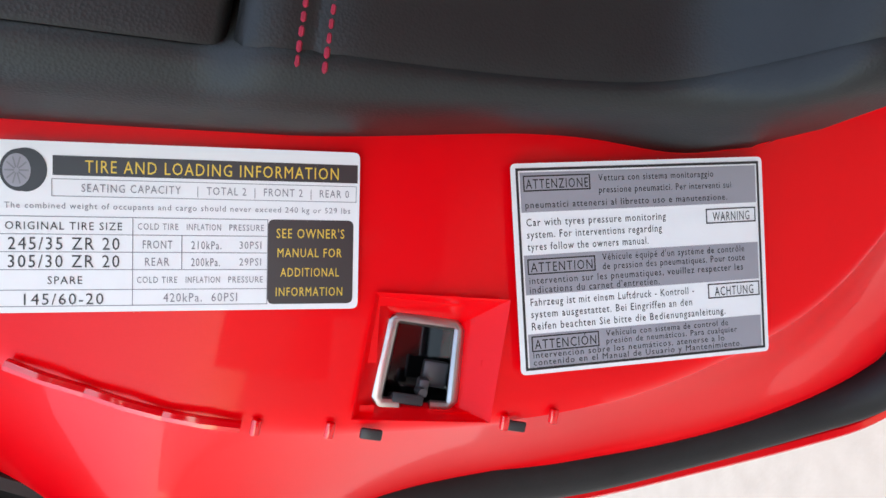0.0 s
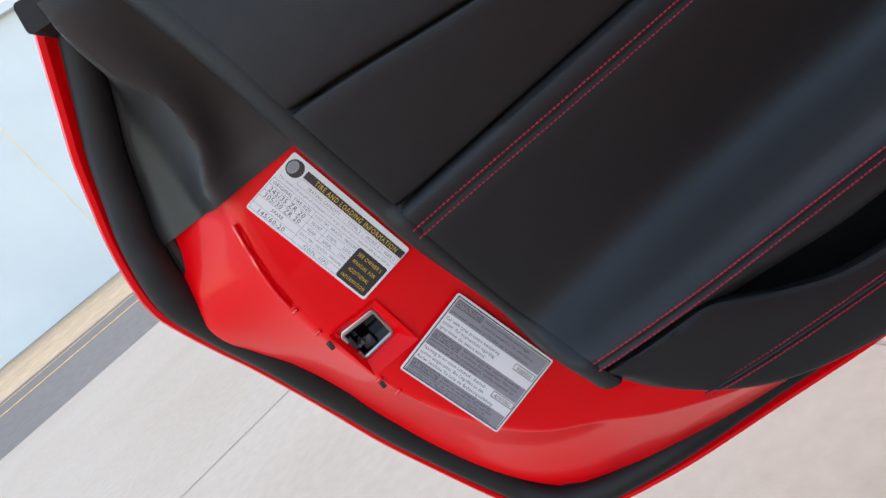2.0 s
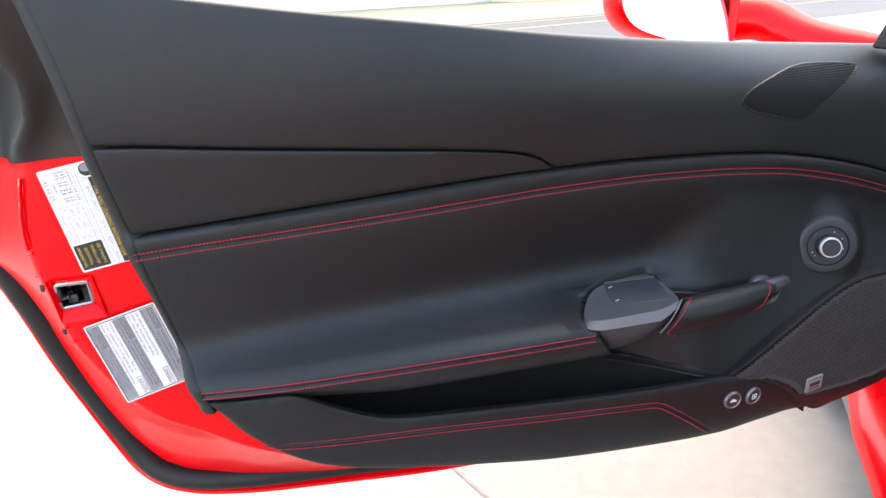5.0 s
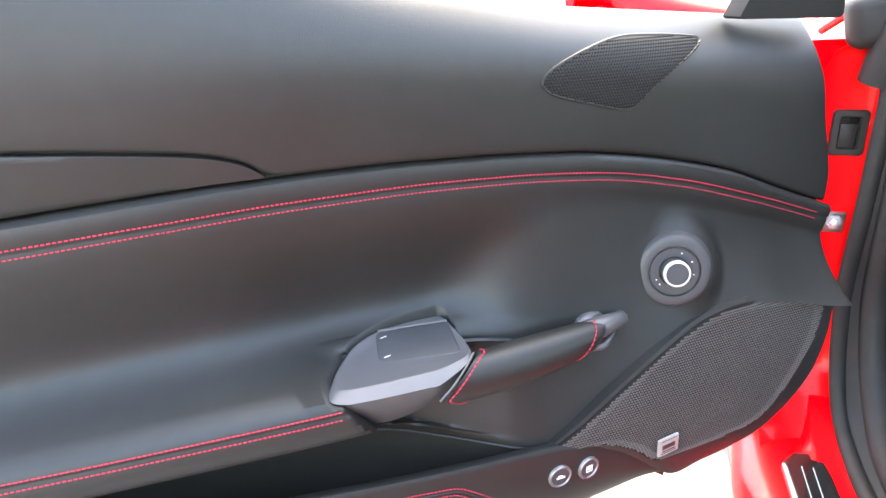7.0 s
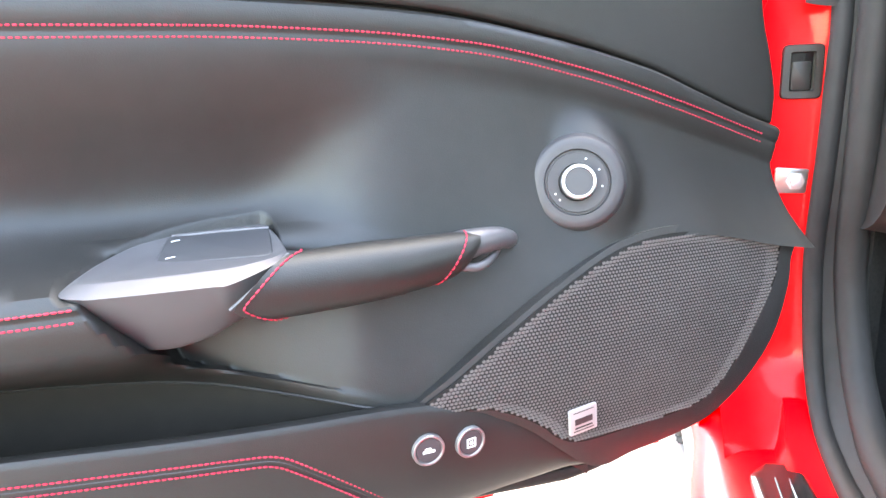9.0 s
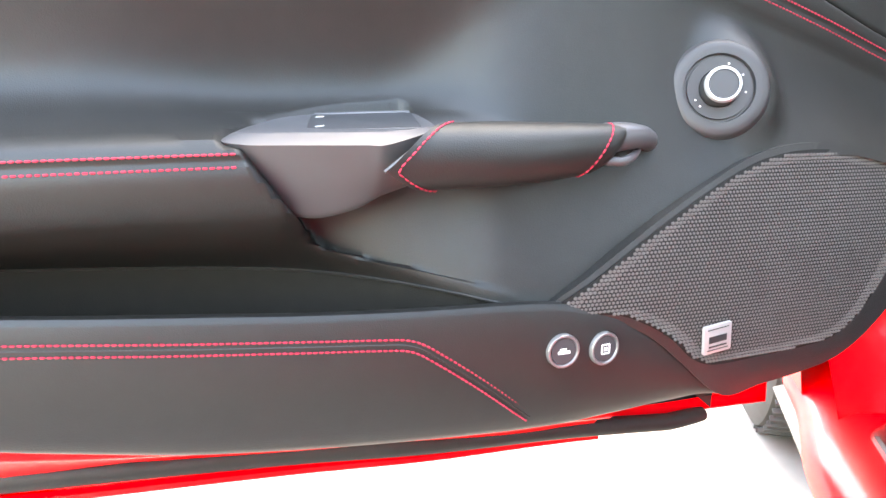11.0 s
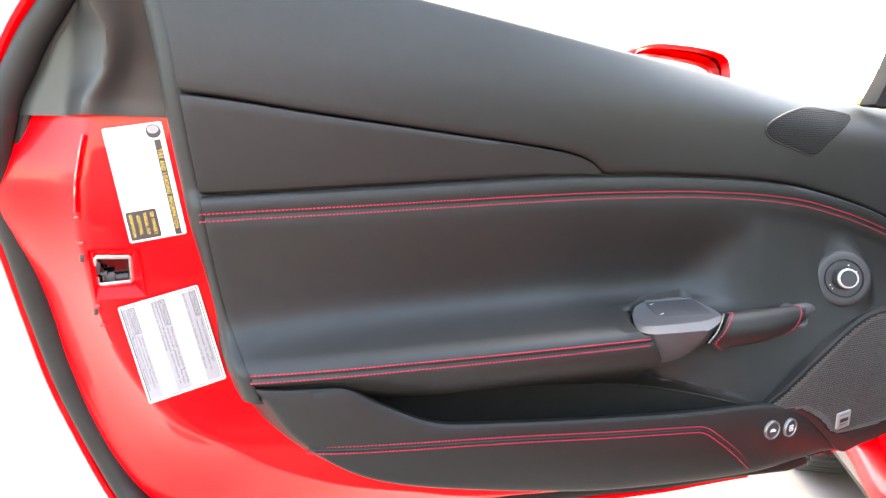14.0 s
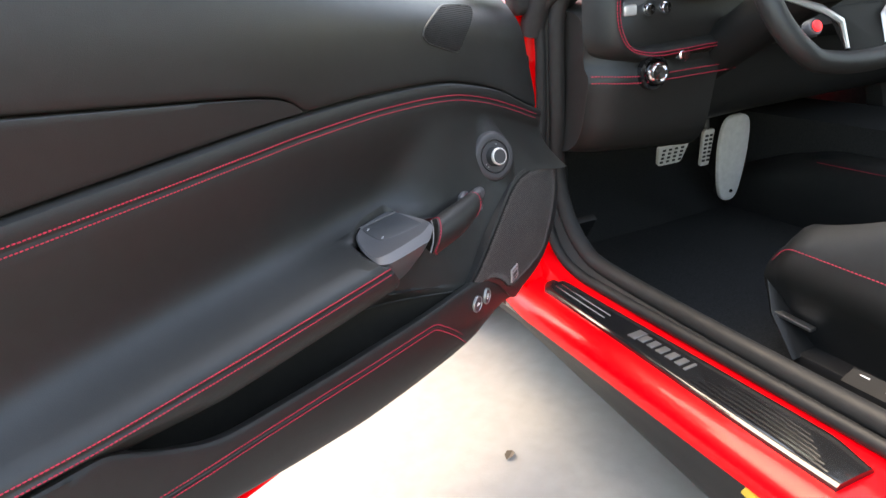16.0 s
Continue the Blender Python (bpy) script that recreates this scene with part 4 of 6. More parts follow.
SEAL_IN = [(-0.158, 0.1040, 0.7880), (-0.162, 0.1040, 0.7790), (-0.173, 0.1040, 0.7580), (-0.180, 0.1030, 0.7380), (-0.184, 0.1050, 0.7130), (-0.184, 0.1180, 0.6880), (-0.182, 0.1380, 0.6620), (-0.172, 0.1780, 0.5980), (-0.146, 0.1890, 0.5060), (-0.115, 0.1880, 0.4210), (-0.078, 0.1780, 0.3570), (-0.039, 0.1650, 0.3200), (0.005, 0.1550, 0.3050), (0.044, 0.1460, 0.2990), (0.118, 0.1380, 0.2890), (0.197, 0.1360, 0.2814), (0.394, 0.1024, 0.3005), (0.658, 0.0853, 0.2964), (0.790, 0.1020, 0.2850)]
EDGE = [(-0.106, 0.0440, 0.9490), (-0.115, 0.0490, 0.9380), (-0.144, 0.0650, 0.8970), (-0.162, 0.0760, 0.8720), (-0.178, 0.0850, 0.8430), (-0.194, 0.0930, 0.8110), (-0.207, 0.1000, 0.7730), (-0.214, 0.1120, 0.7430), (-0.215, 0.1350, 0.7080), (-0.2135, 0.1580, 0.6730), (-0.210, 0.1800, 0.6360), (-0.199, 0.2100, 0.5550), (-0.180, 0.2180, 0.4730), (-0.154, 0.2150, 0.4020), (-0.125, 0.2050, 0.3370), (-0.101, 0.1920, 0.2990), (-0.068, 0.1760, 0.2780), (-0.020, 0.1580, 0.2700), (0.030, 0.1450, 0.2690), (0.083, 0.1340, 0.2700), (0.185, 0.1240, 0.2690), (0.287, 0.1100, 0.2715), (0.395, 0.1055, 0.2714), (0.507, 0.1016, 0.2706), (0.622, 0.0957, 0.2689), (0.754, 0.1090, 0.2612), (0.885, 0.1300, 0.2460)]
N = 240
fold, inner, seal_in = (flow(q, N) for q in (FOLD, INNER, SEAL_IN))


LATCH_O = [(-0.0560, 0.6120), (-0.0620, 0.6540), (-0.1010, 0.6550), (-0.0980, 0.6110)]


def outward(curve):
    """Unit vectors square to a curve in the x-z plane, pointing away from the door's middle."""
    d = np.gradient(curve, axis=0)
    n = np.stack([-d[:, 2], 0 * d[:, 0], d[:, 0]], 1)
    n /= np.linalg.norm(n, axis=1)[:, None]
    c = np.array([0.4, 0, 0.65])
    flip = ((curve - c) * n).sum(1) < 0
    n[flip] *= -1
    return n


def frame_sheet():
    away = outward(seal_in)
    rows = [mix(inner, fold, t) for t in np.linspace(0, 0.95, 30)]
    rows += [mix(inner, fold, 0.975) + (0, 0.0004, 0), fold + (-0.001, 0.0025, 0), mix(fold, seal_in, 0.08) + (0, 0.003, 0), mix(fold, seal_in, 0.3) + (0, 0.004, 0), mix(fold, seal_in, 0.6) + (0, 0.004, 0), mix(fold, seal_in, 0.85), seal_in, seal_in + away * 0.005 + (0, 0.004, 0), seal_in + away * 0.012 + (0, 0.010, 0), seal_in + away * 0.018 + (0, 0.022, 0)]
    bm = grid([[tuple(p) for p in r] for r in rows])
    gone = [f for f in bm.faces if inside(f.calc_center_median().x, f.calc_center_median().z, LATCH_O)]
    bmesh.ops.delete(bm, geom=gone, context="FACES")
    return bm


part("painted_frame", frame_sheet(), RED, door, "glossy red painted door frame")

edge = flow(EDGE, 200)


out = outward(edge)
skin = [edge - out * 0.007 + (0, 0.006, 0), edge - out * 0.004 + (0, 0.001, 0), edge, edge + out * 0.0025 + (0, 0.003, 0), edge + out * 0.003 + (0, 0.010, 0), edge + out * 0.001 + (0, 0.05, 0), edge - out * 0.02 + (0, 0.10, 0), edge - out * 0.12 + (0, 0.13, 0)]
last = int(np.argmax(edge[:, 0] > 0.80))
part("outer_skin_edge", grid([[tuple(p) for p in r[:last]] for r in skin]), RED, door, "glossy red folded edge of the outer skin")
# the outer panel that closes the door behind
shell = []
for x in np.linspace(-0.09, 1.02, 40):
    lo = float(np.interp(x, edge[90:, 0], edge[90:, 2])) if x > -0.06 else 0.42 + (-0.06 - x) * 2
    hi = BELT(x) - 0.006 - 0.03 * (1 - ease(0.0, 0.06, x))
    deep = float(np.interp(x, edge[90:, 0], edge[90:, 1])) + 0.014 if x > -0.06 else 0.062
    near, back = ease(0.30, 0.45, x), ease(0.0, 0.08, x)
    shell.append([(x, 0.05 * (1 - ease(-0.05, 0.2, x)) + 0.09 * (1 - ease(0.03, 0.18, x)) * max(0, 1 - 1.6 * w) + max(0.055 + 0.105 * math.sin(math.pi * (0.10 + 0.80 * w)) ** 0.7, (deep + 0.02 * w) * back * (1 - ease(0.35, 0.85, w))) - near * max(0, 0.101 - deep) * max(0, 1 - 4 * w), lo + 0.012 + w * (hi - lo - 0.012)) for w in np.linspace(0, 1, 14)])
part("outer_skin", grid(shell), RED, door, "red outer door panel")

# rubber seal inside the folded edge
n_seal = 180
edge_s = flow(EDGE, n_seal)
run = np.linspace(0, 1, n_seal)
KNOTS = [0, 0.10, 0.20, 0.27, 0.36, 0.5, 0.60, 0.72, 1]
taper = np.interp(run, KNOTS, [0.012, 0.0150, 0.0190, 0.0200, 0.0165, 0.0150, 0.0130, 0.0100, 0.0088])
inset = np.interp(run, KNOTS, [0.022, 0.022, 0.0265, 0.0280, 0.0245, 0.0255, 0.0245, 0.0190, 0.0120])
seal_path = edge_s - outward(edge_s) * inset[:, None] + np.stack([0 * run, np.interp(run, [0, 0.12, 0.25, 0.5, 0.6, 0.75, 1], [0.010, 0.000, -0.009, 0.003, 0.006, 0.005, -0.002]), 0 * run], 1)
step = seal_path[-1] - seal_path[-2]
step = step / np.linalg.norm(step)
far_end = [seal_path[-1] + step * d + (0, 0, 0.0014 * d / 0.01) for d in (0.012, 0.024, 0.036, 0.046)]
part("rubber_seal", tube(list(seal_path) + far_end, list(taper) + [0.0088, 0.0086, 0.0082, 0.0075], 14, squash=1.0), RUBBER, door, "black rubber weather seal")
lip_path = seal_path + np.stack([0 * taper, 0.3 * taper, 0 * taper], 1) - outward(seal_path) * (taper * 1.30)[:, None]
part("seal_lip", tube(lip_path[:150], list(taper[:150] * 0.36), 8), TRIM, door)

# dark trim at the top rear corner
TRIM_ROWS = []
for z, xs in ((0.786, (-0.168, -0.150, -0.120, -0.104, -0.096, -0.060, 0.012)), (0.80, (-0.166, -0.146, -0.118, -0.101, -0.092, -0.060, 0.010)), (0.83, (-0.152, -0.135, -0.112, -0.085, -0.076, -0.052, 0.0)), (0.86, (-0.138, -0.124, -0.106, -0.080, -0.072, -0.046, -0.005)), (0.89, (-0.122, -0.112, -0.100, -0.0895, -0.081, -0.050, -0.012)), (0.92, (-0.108, -0.104, -0.098, -0.093, -0.085, -0.052, -0.020)), (0.940, (-0.104, -0.100, -0.096, -0.092, -0.085, -0.056, -0.028)), (0.9475, (-0.102, -0.098, -0.095, -0.091, -0.084, -0.057, -0.030))):
    lean = -0.030 * ease(0.80, 0.95, z)
    ys = (0.098, 0.085, 0.074, 0.044, 0.0385, 0.048, 0.050)
    TRIM_ROWS.append([(x, y + lean * (0.6 if k < 3 else 1.0), z - (0.006 * k / 6 if z > 0.93 else 0)) for k, (x, y) in enumerate(zip(xs, ys))])
tr = np.array(TRIM_ROWS)
fine = []
for s in np.linspace(0, 1, 100):
    fine.append([tuple(spline([(i / 7, *tr[i, k]) for i in range(8)])(s)) for k in range(7)])
fine.append([(x + 0.002, y + 0.05, z - 0.002) for x, y, z in fine[-1]])
fine2 = [flow(row, 60) for row in fine]
part("corner_trim", grid([[tuple(p) for p in r] for r in fine2]), TRIM, door, "dark grey plastic corner trim")
part("corner_cap", slab(fillet([(-0.107, 0.934), (-0.102, 0.9530), (-0.083, 0.9500), (-0.084, 0.932)], 0.004), 0.045, Matrix(((1, 0, 0, 0), (0, 0, 1, 0.012), (0, 1, 0, 0), (0, 0, 0, 1))), 0.003), RUBBER, door, "black rubber corner cap")

# seam clips along the fold
for k, z in enumerate((0.752, 0.727, 0.706, 0.687, 0.662, 0.600, 0.581)):
    i = int(np.argmin(np.abs(fold[:112, 2] - z)))
    if k in (0, 1, 2):
        a, b = fold[max(i - 3, 0)], fold[i + 2]
        bmx = tube([tuple(a + (-0.001, -0.0005, 0)), tuple(mix(a, b, 0.5) + (-0.001, -0.002, 0)), tuple(b + (-0.001, -0.0005, 0))], 0.0022, 8)
    else:
        bmx = box(0.006, 0.003, 0.0035, Matrix.Translation(fold[i] + (-0.001, 0.0, 0)), 0.001)
    part("seam_bump", bmx, SEALER, door)
for z in (0.648, 0.597):
    i = int(np.argmin(np.abs(fold[:112, 2] - z)))
    part("drain_slot", box(0.004, 0.002, 0.008, Matrix.Translation(fold[i] + (-0.003, 0.0005, 0)), 0.0008), INK, door)


# latch: a recess in a raised surround with a claw inside
def latch():
    y = 0.0505
    o = [(-0.050, 0.612), (-0.058, 0.6515), (-0.104, 0.6555), (-0.104, 0.609)]
    rim_o = [(-0.0535, y + 0.0010, 0.6085), (-0.0590, y + 0.0005, 0.6575), (-0.1040, y - 0.0010, 0.6580), (-0.0990, y + 0.0010, 0.6075)]
    rim_i = [(-0.0675, y + 0.014, 0.6230), (-0.0680, y + 0.013, 0.6475), (-0.0985, y + 0.009, 0.6490), (-0.0965, y + 0.010, 0.6215)]
    rows = []
    for t, dy in ((0, -0.0004), (0.06, -0.0006), (0.16, 0.0), (0.55, 0.0), (0.95, 0.0), (1.0, 0.002)):
        ring = []
        for i in range(4):
            a, b = np.array(rim_o[i]), np.array(rim_i[i])
            ring.append(tuple(mix(a, b, t) + (0, dy, 0)))
        rows.append(ring)
    sur = grid(rows, close_v=True)
    part("latch_surround", sur, RED, door, "red pressed surround of the latch")
    ring = [tuple(np.array(p)) for p in rim_i]
    deep = [tuple(np.array(p) + (0, 0.024, 0)) for p in rim_i]
    well = grid([ring, deep], close_v=True)
    well.verts.ensure_lookup_table()
    well.faces.new([well.verts[k] for k in range(4, 8)])
    lt = part("latch", well, GLOSS, door, "dark latch pocket with bright steel rim and claw")
    c = np.mean(np.array(rim_i), 0)
    corners = [tuple(c + (np.array(p) - c) * 1.04 + (0, -0.0015, 0)) for p in rim_i]
    cs = [np.array(q) for q in corners]
    loop = [mix(cs[3], cs[2], 0.30), mix(cs[3], cs[2], 0.07), mix(cs[3], cs[0], 0.07), mix(cs[3], cs[0], 0.5), mix(cs[3], cs[0], 0.93), mix(cs[0], cs[1], 0.07), mix(cs[0], cs[1], 0.5), mix(cs[0], cs[1], 0.93),
            mix(cs[1], cs[2], 0.07), mix(cs[1], cs[2], 0.5), mix(cs[1], cs[2], 0.93), mix(cs[2], cs[3], 0.07), mix(cs[2], cs[3], 0.30)]
    part("latch_rim", tube([tuple(q) for q in loop], 0.0019, 8, squash=1.3), STEEL, lt, "worn steel rim")
    part("latch_claw", join(box(0.006, 0.006, 0.004, pose(-0.092, y + 0.014, 0.632), 0.001), box(0.010, 0.004, 0.010, pose(-0.088, y + 0.020, 0.627), 0.001), tube([(-0.0935, y + 0.013, 0.6335), (-0.0935, y + 0.008, 0.6325)], 0.0018, 8)), SATIN, lt)
    part("latch_tongue", box(0.004, 0.012, 0.012, pose(-0.0975, y + 0.012, 0.638, 0, 0, 15), 0.001), SWITCH, lt)


latch()


# ---------------------------------------------------------------- printed labels on the red frame
def sheet_place(tl, tr, br, bl, w, h):
    """Maps a label's own millimetres to the world."""
    a, b, c, d = (Vector(q) for q in (tl, tr, br, bl))

    def at(u, v):
        s, t = u / w, v / h
        return (a * (1 - s) + b * s) * (1 - t) + (d * (1 - s) + c * s) * t
    return at


LIFT = Vector((0, -1, 0))


def label_body(name, place, w, h, label, mat=None):
    pts = fillet([(0, 0), (w, 0), (w, h), (0, h)], 2.2, 6)
    bm = bmesh.new()
    lo = [bm.verts.new(place(u, v)) for u, v in pts]
    hi = [bm.verts.new(place(u, v) + LIFT * 0.0005) for u, v in pts]
    bm.faces.new(hi)
    for i in range(len(pts)):
        bm.faces.new((lo[i], lo[(i + 1) % len(pts)], hi[(i + 1) % len(pts)], hi[i]))
    return part(name, bm, mat or WHITE, door, label, flat=True)


PA = sheet_place((-0.0325, 0.0488, 0.7825), (-0.0130, 0.0492, 0.6720), (-0.0655, 0.0492, 0.6630), (-0.0855, 0.0485, 0.7735), 110, 52)
tyre_label = label_body("tyre_label", PA, 110, 52, "white tyre and loading information label with black bands")
L1, L2, L3 = LIFT * 0.0006, LIFT * 0.0007, LIFT * 0.0008
dark = bars([(PA, 16.3, 4.2, 93, 6.0)], L1)
part("label_band", dark, INK, tyre_label, "black title band", flat=True)
bx = fillet([(80.5, 22.6), (108.2, 22.6), (108.2, 50.2), (80.5, 50.2)], 2.0, 5)
bmb = bmesh.new()
bmb.faces.new([bmb.verts.new(PA(u, v) + L1) for u, v in bx])
part("label_box", bmb, INK, tyre_label, "black box", flat=True)
lines = outline_bars(PA, 1.0, 22.6, 79.5, 27.6, 0.25)
lines += [(PA, 39.2, 22.8, 0.25, 27.2), (PA, 53.8, 28.2, 0.25, 10.6), (PA, 1.2, 28.0, 79.2, 0.22), (PA, 1.2, 33.4, 79.2, 0.22), (PA, 1.2, 38.8, 79.2, 0.22), (PA, 1.2, 45.0, 79.2, 0.22)]
lines += outline_bars(PA, 16.0, 11.2, 93, 5.4, 0.2)
part("label_table", bars(lines, L1), GREYINK, tyre_label, flat=True)
lettering([("TIRE AND LOADING INFORMATION", PA, 25.5, 5.2, 77.5, 4.0), ("SEE OWNER'S", PA, 83.2, 25.4, 22, 3.2), ("MANUAL FOR", PA, 83.6, 31.8, 20.8, 3.0), ("ADDITIONAL", PA, 84.6, 38.2, 19, 3.0), ("INFORMATION", PA, 83.2, 44.6, 21.6, 3.0)], YELLOW, "yellow_print", tyre_label, L2)
lettering([("245/35 ZR 20", PA, 4.0, 28.8, 31.5, 4.0), ("305/30 ZR 20", PA, 4.0, 34.2, 31.5, 4.0), ("145/60-20", PA, 8.4, 46.0, 22.5, 3.6), ("ORIGINAL TIRE SIZE", PA, 3.2, 24.2, 33, 2.5), ("SPARE", PA, 15, 40.8, 9.8, 2.5)], INK, "size_print", tyre_label, L2)
lettering([("SEATING CAPACITY", PA, 24.5, 12.5, 29, 2.6), ("|  TOTAL 2  |  FRONT 2  |  REAR 0", PA, 58.5, 12.5, 48, 2.6),
           ("The combined weight of occupants and cargo should never exceed 240 kg or 529 lbs", PA, 3, 18.4, 104, 1.9),
           ("COLD TIRE", PA, 40.8, 24.3, 12, 2.1), ("INFLATION", PA, 55.4, 24.3, 10.4, 2.1), ("PRESSURE", PA, 68.4, 24.3, 10.8, 2.1),
           ("FRONT", PA, 42.3, 29.6, 8.8, 2.7), ("210kPa.", PA, 56.8, 29.7, 9.2, 2.7), ("30PSI", PA, 71.6, 29.7, 6.8, 2.5),
           ("REAR", PA, 43, 35, 7.2, 2.7), ("200kPa.", PA, 56.8, 35.1, 8.8, 2.7), ("29PSI", PA, 71.6, 35.1, 6.8, 2.5),
           ("COLD TIRE", PA, 40.6, 41, 12, 2.1), ("INFLATION", PA, 55.2, 41, 10.4, 2.1), ("PRESSURE", PA, 68.2, 41, 10.8, 2.1),
           ("420kPa.  60PSI", PA, 48.5, 46.2, 22.5, 2.9)], GREYINK, "small_print", tyre_label, L2)


def disc(place, cx, cy, rx, ry, lift, n=36, turn=0.0):
    bm = bmesh.new()
    bm.faces.new([bm.verts.new(place(cx + rx * math.cos(a) * math.cos(turn) - ry * math.sin(a) * math.sin(turn), cy + rx * math.cos(a) * math.sin(turn) + ry * math.sin(a) * math.cos(turn)) + lift) for a in np.linspace(0, 2 * math.pi, n, endpoint=False)])
    return bm


part("tyre_picture", join(disc(PA, 8.8, 8.8, 6.0, 6.6, L1), disc(PA, 7.2, 8.9, 5.6, 6.4, L1)), INK, tyre_label, flat=True)
part("rim_picture", disc(PA, 6.4, 9.0, 3.9, 5.0, L2), GREYBAND, tyre_label, flat=True)
spk = [bars([(lambda u, v, a=a: PA(6.4 + (u * math.cos(a) - v * math.sin(a)) * 0.8, 9.0 + u * math.sin(a) + v * math.cos(a)), 0.8, -0.25, 3.4, 0.5)], L3) for a in np.linspace(0, 2 * math.pi, 10, endpoint=False)]
part("rim_spoke_picture", join(*spk), GREYINK, tyre_label, flat=True)

PB = sheet_place((-0.0050, 0.0535, 0.6180), (0.0205, 0.0590, 0.5140), (-0.0560, 0.0590, 0.4935), (-0.0805, 0.0530, 0.5985), 108, 80)
warn_label = label_body("warning_label", PB, 108, 80, "white and grey tyre pressure warning label in five languages")
for t0, hh in ((3.4, 15.0), (34.6, 15.0), (64.6, 12.8)):
    part("label_band", bars([(PB, 3.4, t0, 101.2, hh)], L1), GREYBAND, warn_label, "grey band", flat=True)
heads = []
for l, t, w in ((4.6, 4.6, 27), (81, 20.2, 23), (4.6, 36.0, 27.5), (80.5, 50.4, 24), (4.6, 65.4, 27.5)):
    heads += outline_bars(PB, l, t, w, 6.0, 0.5)
part("label_border", bars(outline_bars(PB, 1.8, 1.8, 104.4, 76.6, 1.0) + heads, L2), INK, warn_label, flat=True)
lettering([("ATTENZIONE", PB, 5.6, 5.8, 25, 3.8), ("WARNING", PB, 84, 21.4, 17, 3.8), ("ATTENTION", PB, 5.8, 37.2, 25, 3.8), ("ACHTUNG", PB, 83.5, 51.6, 18, 3.8), ("ATTENCIÓN", PB, 5.8, 66.6, 25, 3.8),
           ("Vettura con sistema monitoraggio", PB, 35, 4.8, 50, 2.7), ("pressione pneumatici. Per interventi sui", PB, 35, 9.4, 58, 2.7), ("pneumatici attenersi al libretto uso e manutenzione.", PB, 5, 14.2, 86, 2.7),
           ("Car with tyres pressure monitoring", PB, 5, 20.6, 58, 3.0), ("system. For interventions regarding", PB, 5, 25.2, 56, 3.0), ("tyres follow the owners manual.", PB, 5, 29.8, 50, 3.0),
           ("Véhicule équipé d'un système de contrôle", PB, 35, 35.3, 63, 2.8), ("de pression des pneumatiques. Pour toute", PB, 35, 38.9, 63, 2.8), ("intervention sur les pneumatiques, veuillez respecter les", PB, 5, 42.7, 92, 2.8), ("indications du carnet d'entretien.", PB, 5, 46.2, 54, 2.8),
           ("Fahrzeug ist mit einem Luftdruck - Kontroll -", PB, 5, 50.8, 69, 3.0), ("system ausgestattet. Bei Eingriffen an den", PB, 5, 55.4, 68, 3.0), ("Reifen beachten Sie bitte die Bedienungsanleitung.", PB, 5, 60.0, 83, 3.0),
           ("Vehículo con sistema de control de", PB, 35, 65.2, 54, 2.5), ("presión de neumáticos. Para cualquier", PB, 35, 68.2, 58, 2.5), ("intervención sobre los neumáticos, atenerse a lo", PB, 5, 71.3, 82, 2.5), ("contenido en el Manual de Usuario y Mantenimiento.", PB, 5, 74.1, 90, 2.5)], INK, "warning_print", warn_label, L3)

# ---------------------------------------------------------------- mirror and window corner on the door
def mirror():
    ob_c = Vector((0.760, 0.285, 0.880))
    # housing: an egg that opens towards the rear, built in its own axes (a across, b up, c depth forward)
    ax = Vector((0.985, 0.10, -0.14)).normalized()
    fwd = Vector((0.30, 0.94, -0.17))
    fwd = (fwd - fwd.dot(ax) * ax).normalized()
    upv = ax.cross(fwd)
    upv = upv if upv.z > 0 else -upv
    face = [(-0.112, 0.008), (-0.106, 0.028), (-0.07, 0.044), (-0.02, 0.053), (0.03, 0.059), (0.075, 0.060), (0.094, 0.050), (0.100, 0.02), (0.098, -0.035), (0.088, -0.052), (0.05, -0.052), (-0.02, -0.043), (-0.075, -0.033), (-0.102, -0.016)]
    ring = flow(face, 60, closed=True)
    rows = []
    for depth, s, da in ((0.004, 0.93, 0), (-0.004, 0.965, 0), (-0.008, 1.0, 0), (-0.004, 1.05, 0), (0.012, 1.09, 0.002), (0.04, 1.10, 0.010), (0.075, 0.98, 0.03), (0.10, 0.72, 0.055), (0.115, 0.35, 0.075), (0.118, 0.02, 0.08)):
        rows.append([ob_c + ax * (a * s + da) + upv * (b * s) + fwd * depth for a, b in ring])
    hs = part("door_mirror", grid(rows, close_v=True), RED, door, "red exterior mirror housing")
    g = [[ob_c + ax * a * k + upv * b * k + fwd * (0.003 + 0.002 * k * k + b * k * 0.22) for a, b in ring] for k in (0.965, 0.6, 0.3, 0.01)]
    part("mirror_glass", grid(g, close_v=True), MIRROR, hs, "clear mirror glass")
    arm = flow([tuple(ob_c + ax * 0.100 + upv * 0.002 + fwd * 0.075), (0.925, 0.325, 0.862), (0.965, 0.25, 0.832), (1.05, 0.14, 0.81)], 20)
    part("mirror_arm", tube(arm, list(np.linspace(0.044, 0.024, 20)), 16, squash=0.8), RED, hs, "red mirror arm")


mirror()
sail = [(0.921, 0.832), (0.948, 0.880), (0.978, 0.940), (0.989, 0.9475), (0.998, 0.925), (1.015, 0.908), (1.045, 0.893), (1.053, 0.880), (1.056, 0.828)]
part("window_corner", slab(fillet(sail, 0.006, 4), 0.03, Matrix(((1, 0, 0, 0), (0, 0, 1, 0.062), (0, 1, 0, 0), (0, 0, 0, 1))), 0.006), MESH_DARK, door, "pointed black window corner trim")

# ---------------------------------------------------------------- the car's body round the door opening
P0, BACK, IN = Vector((1.095, 0.069, 0.0)), Vector((-0.541, -0.841, 0)), Vector((0.841, -0.541, 0))


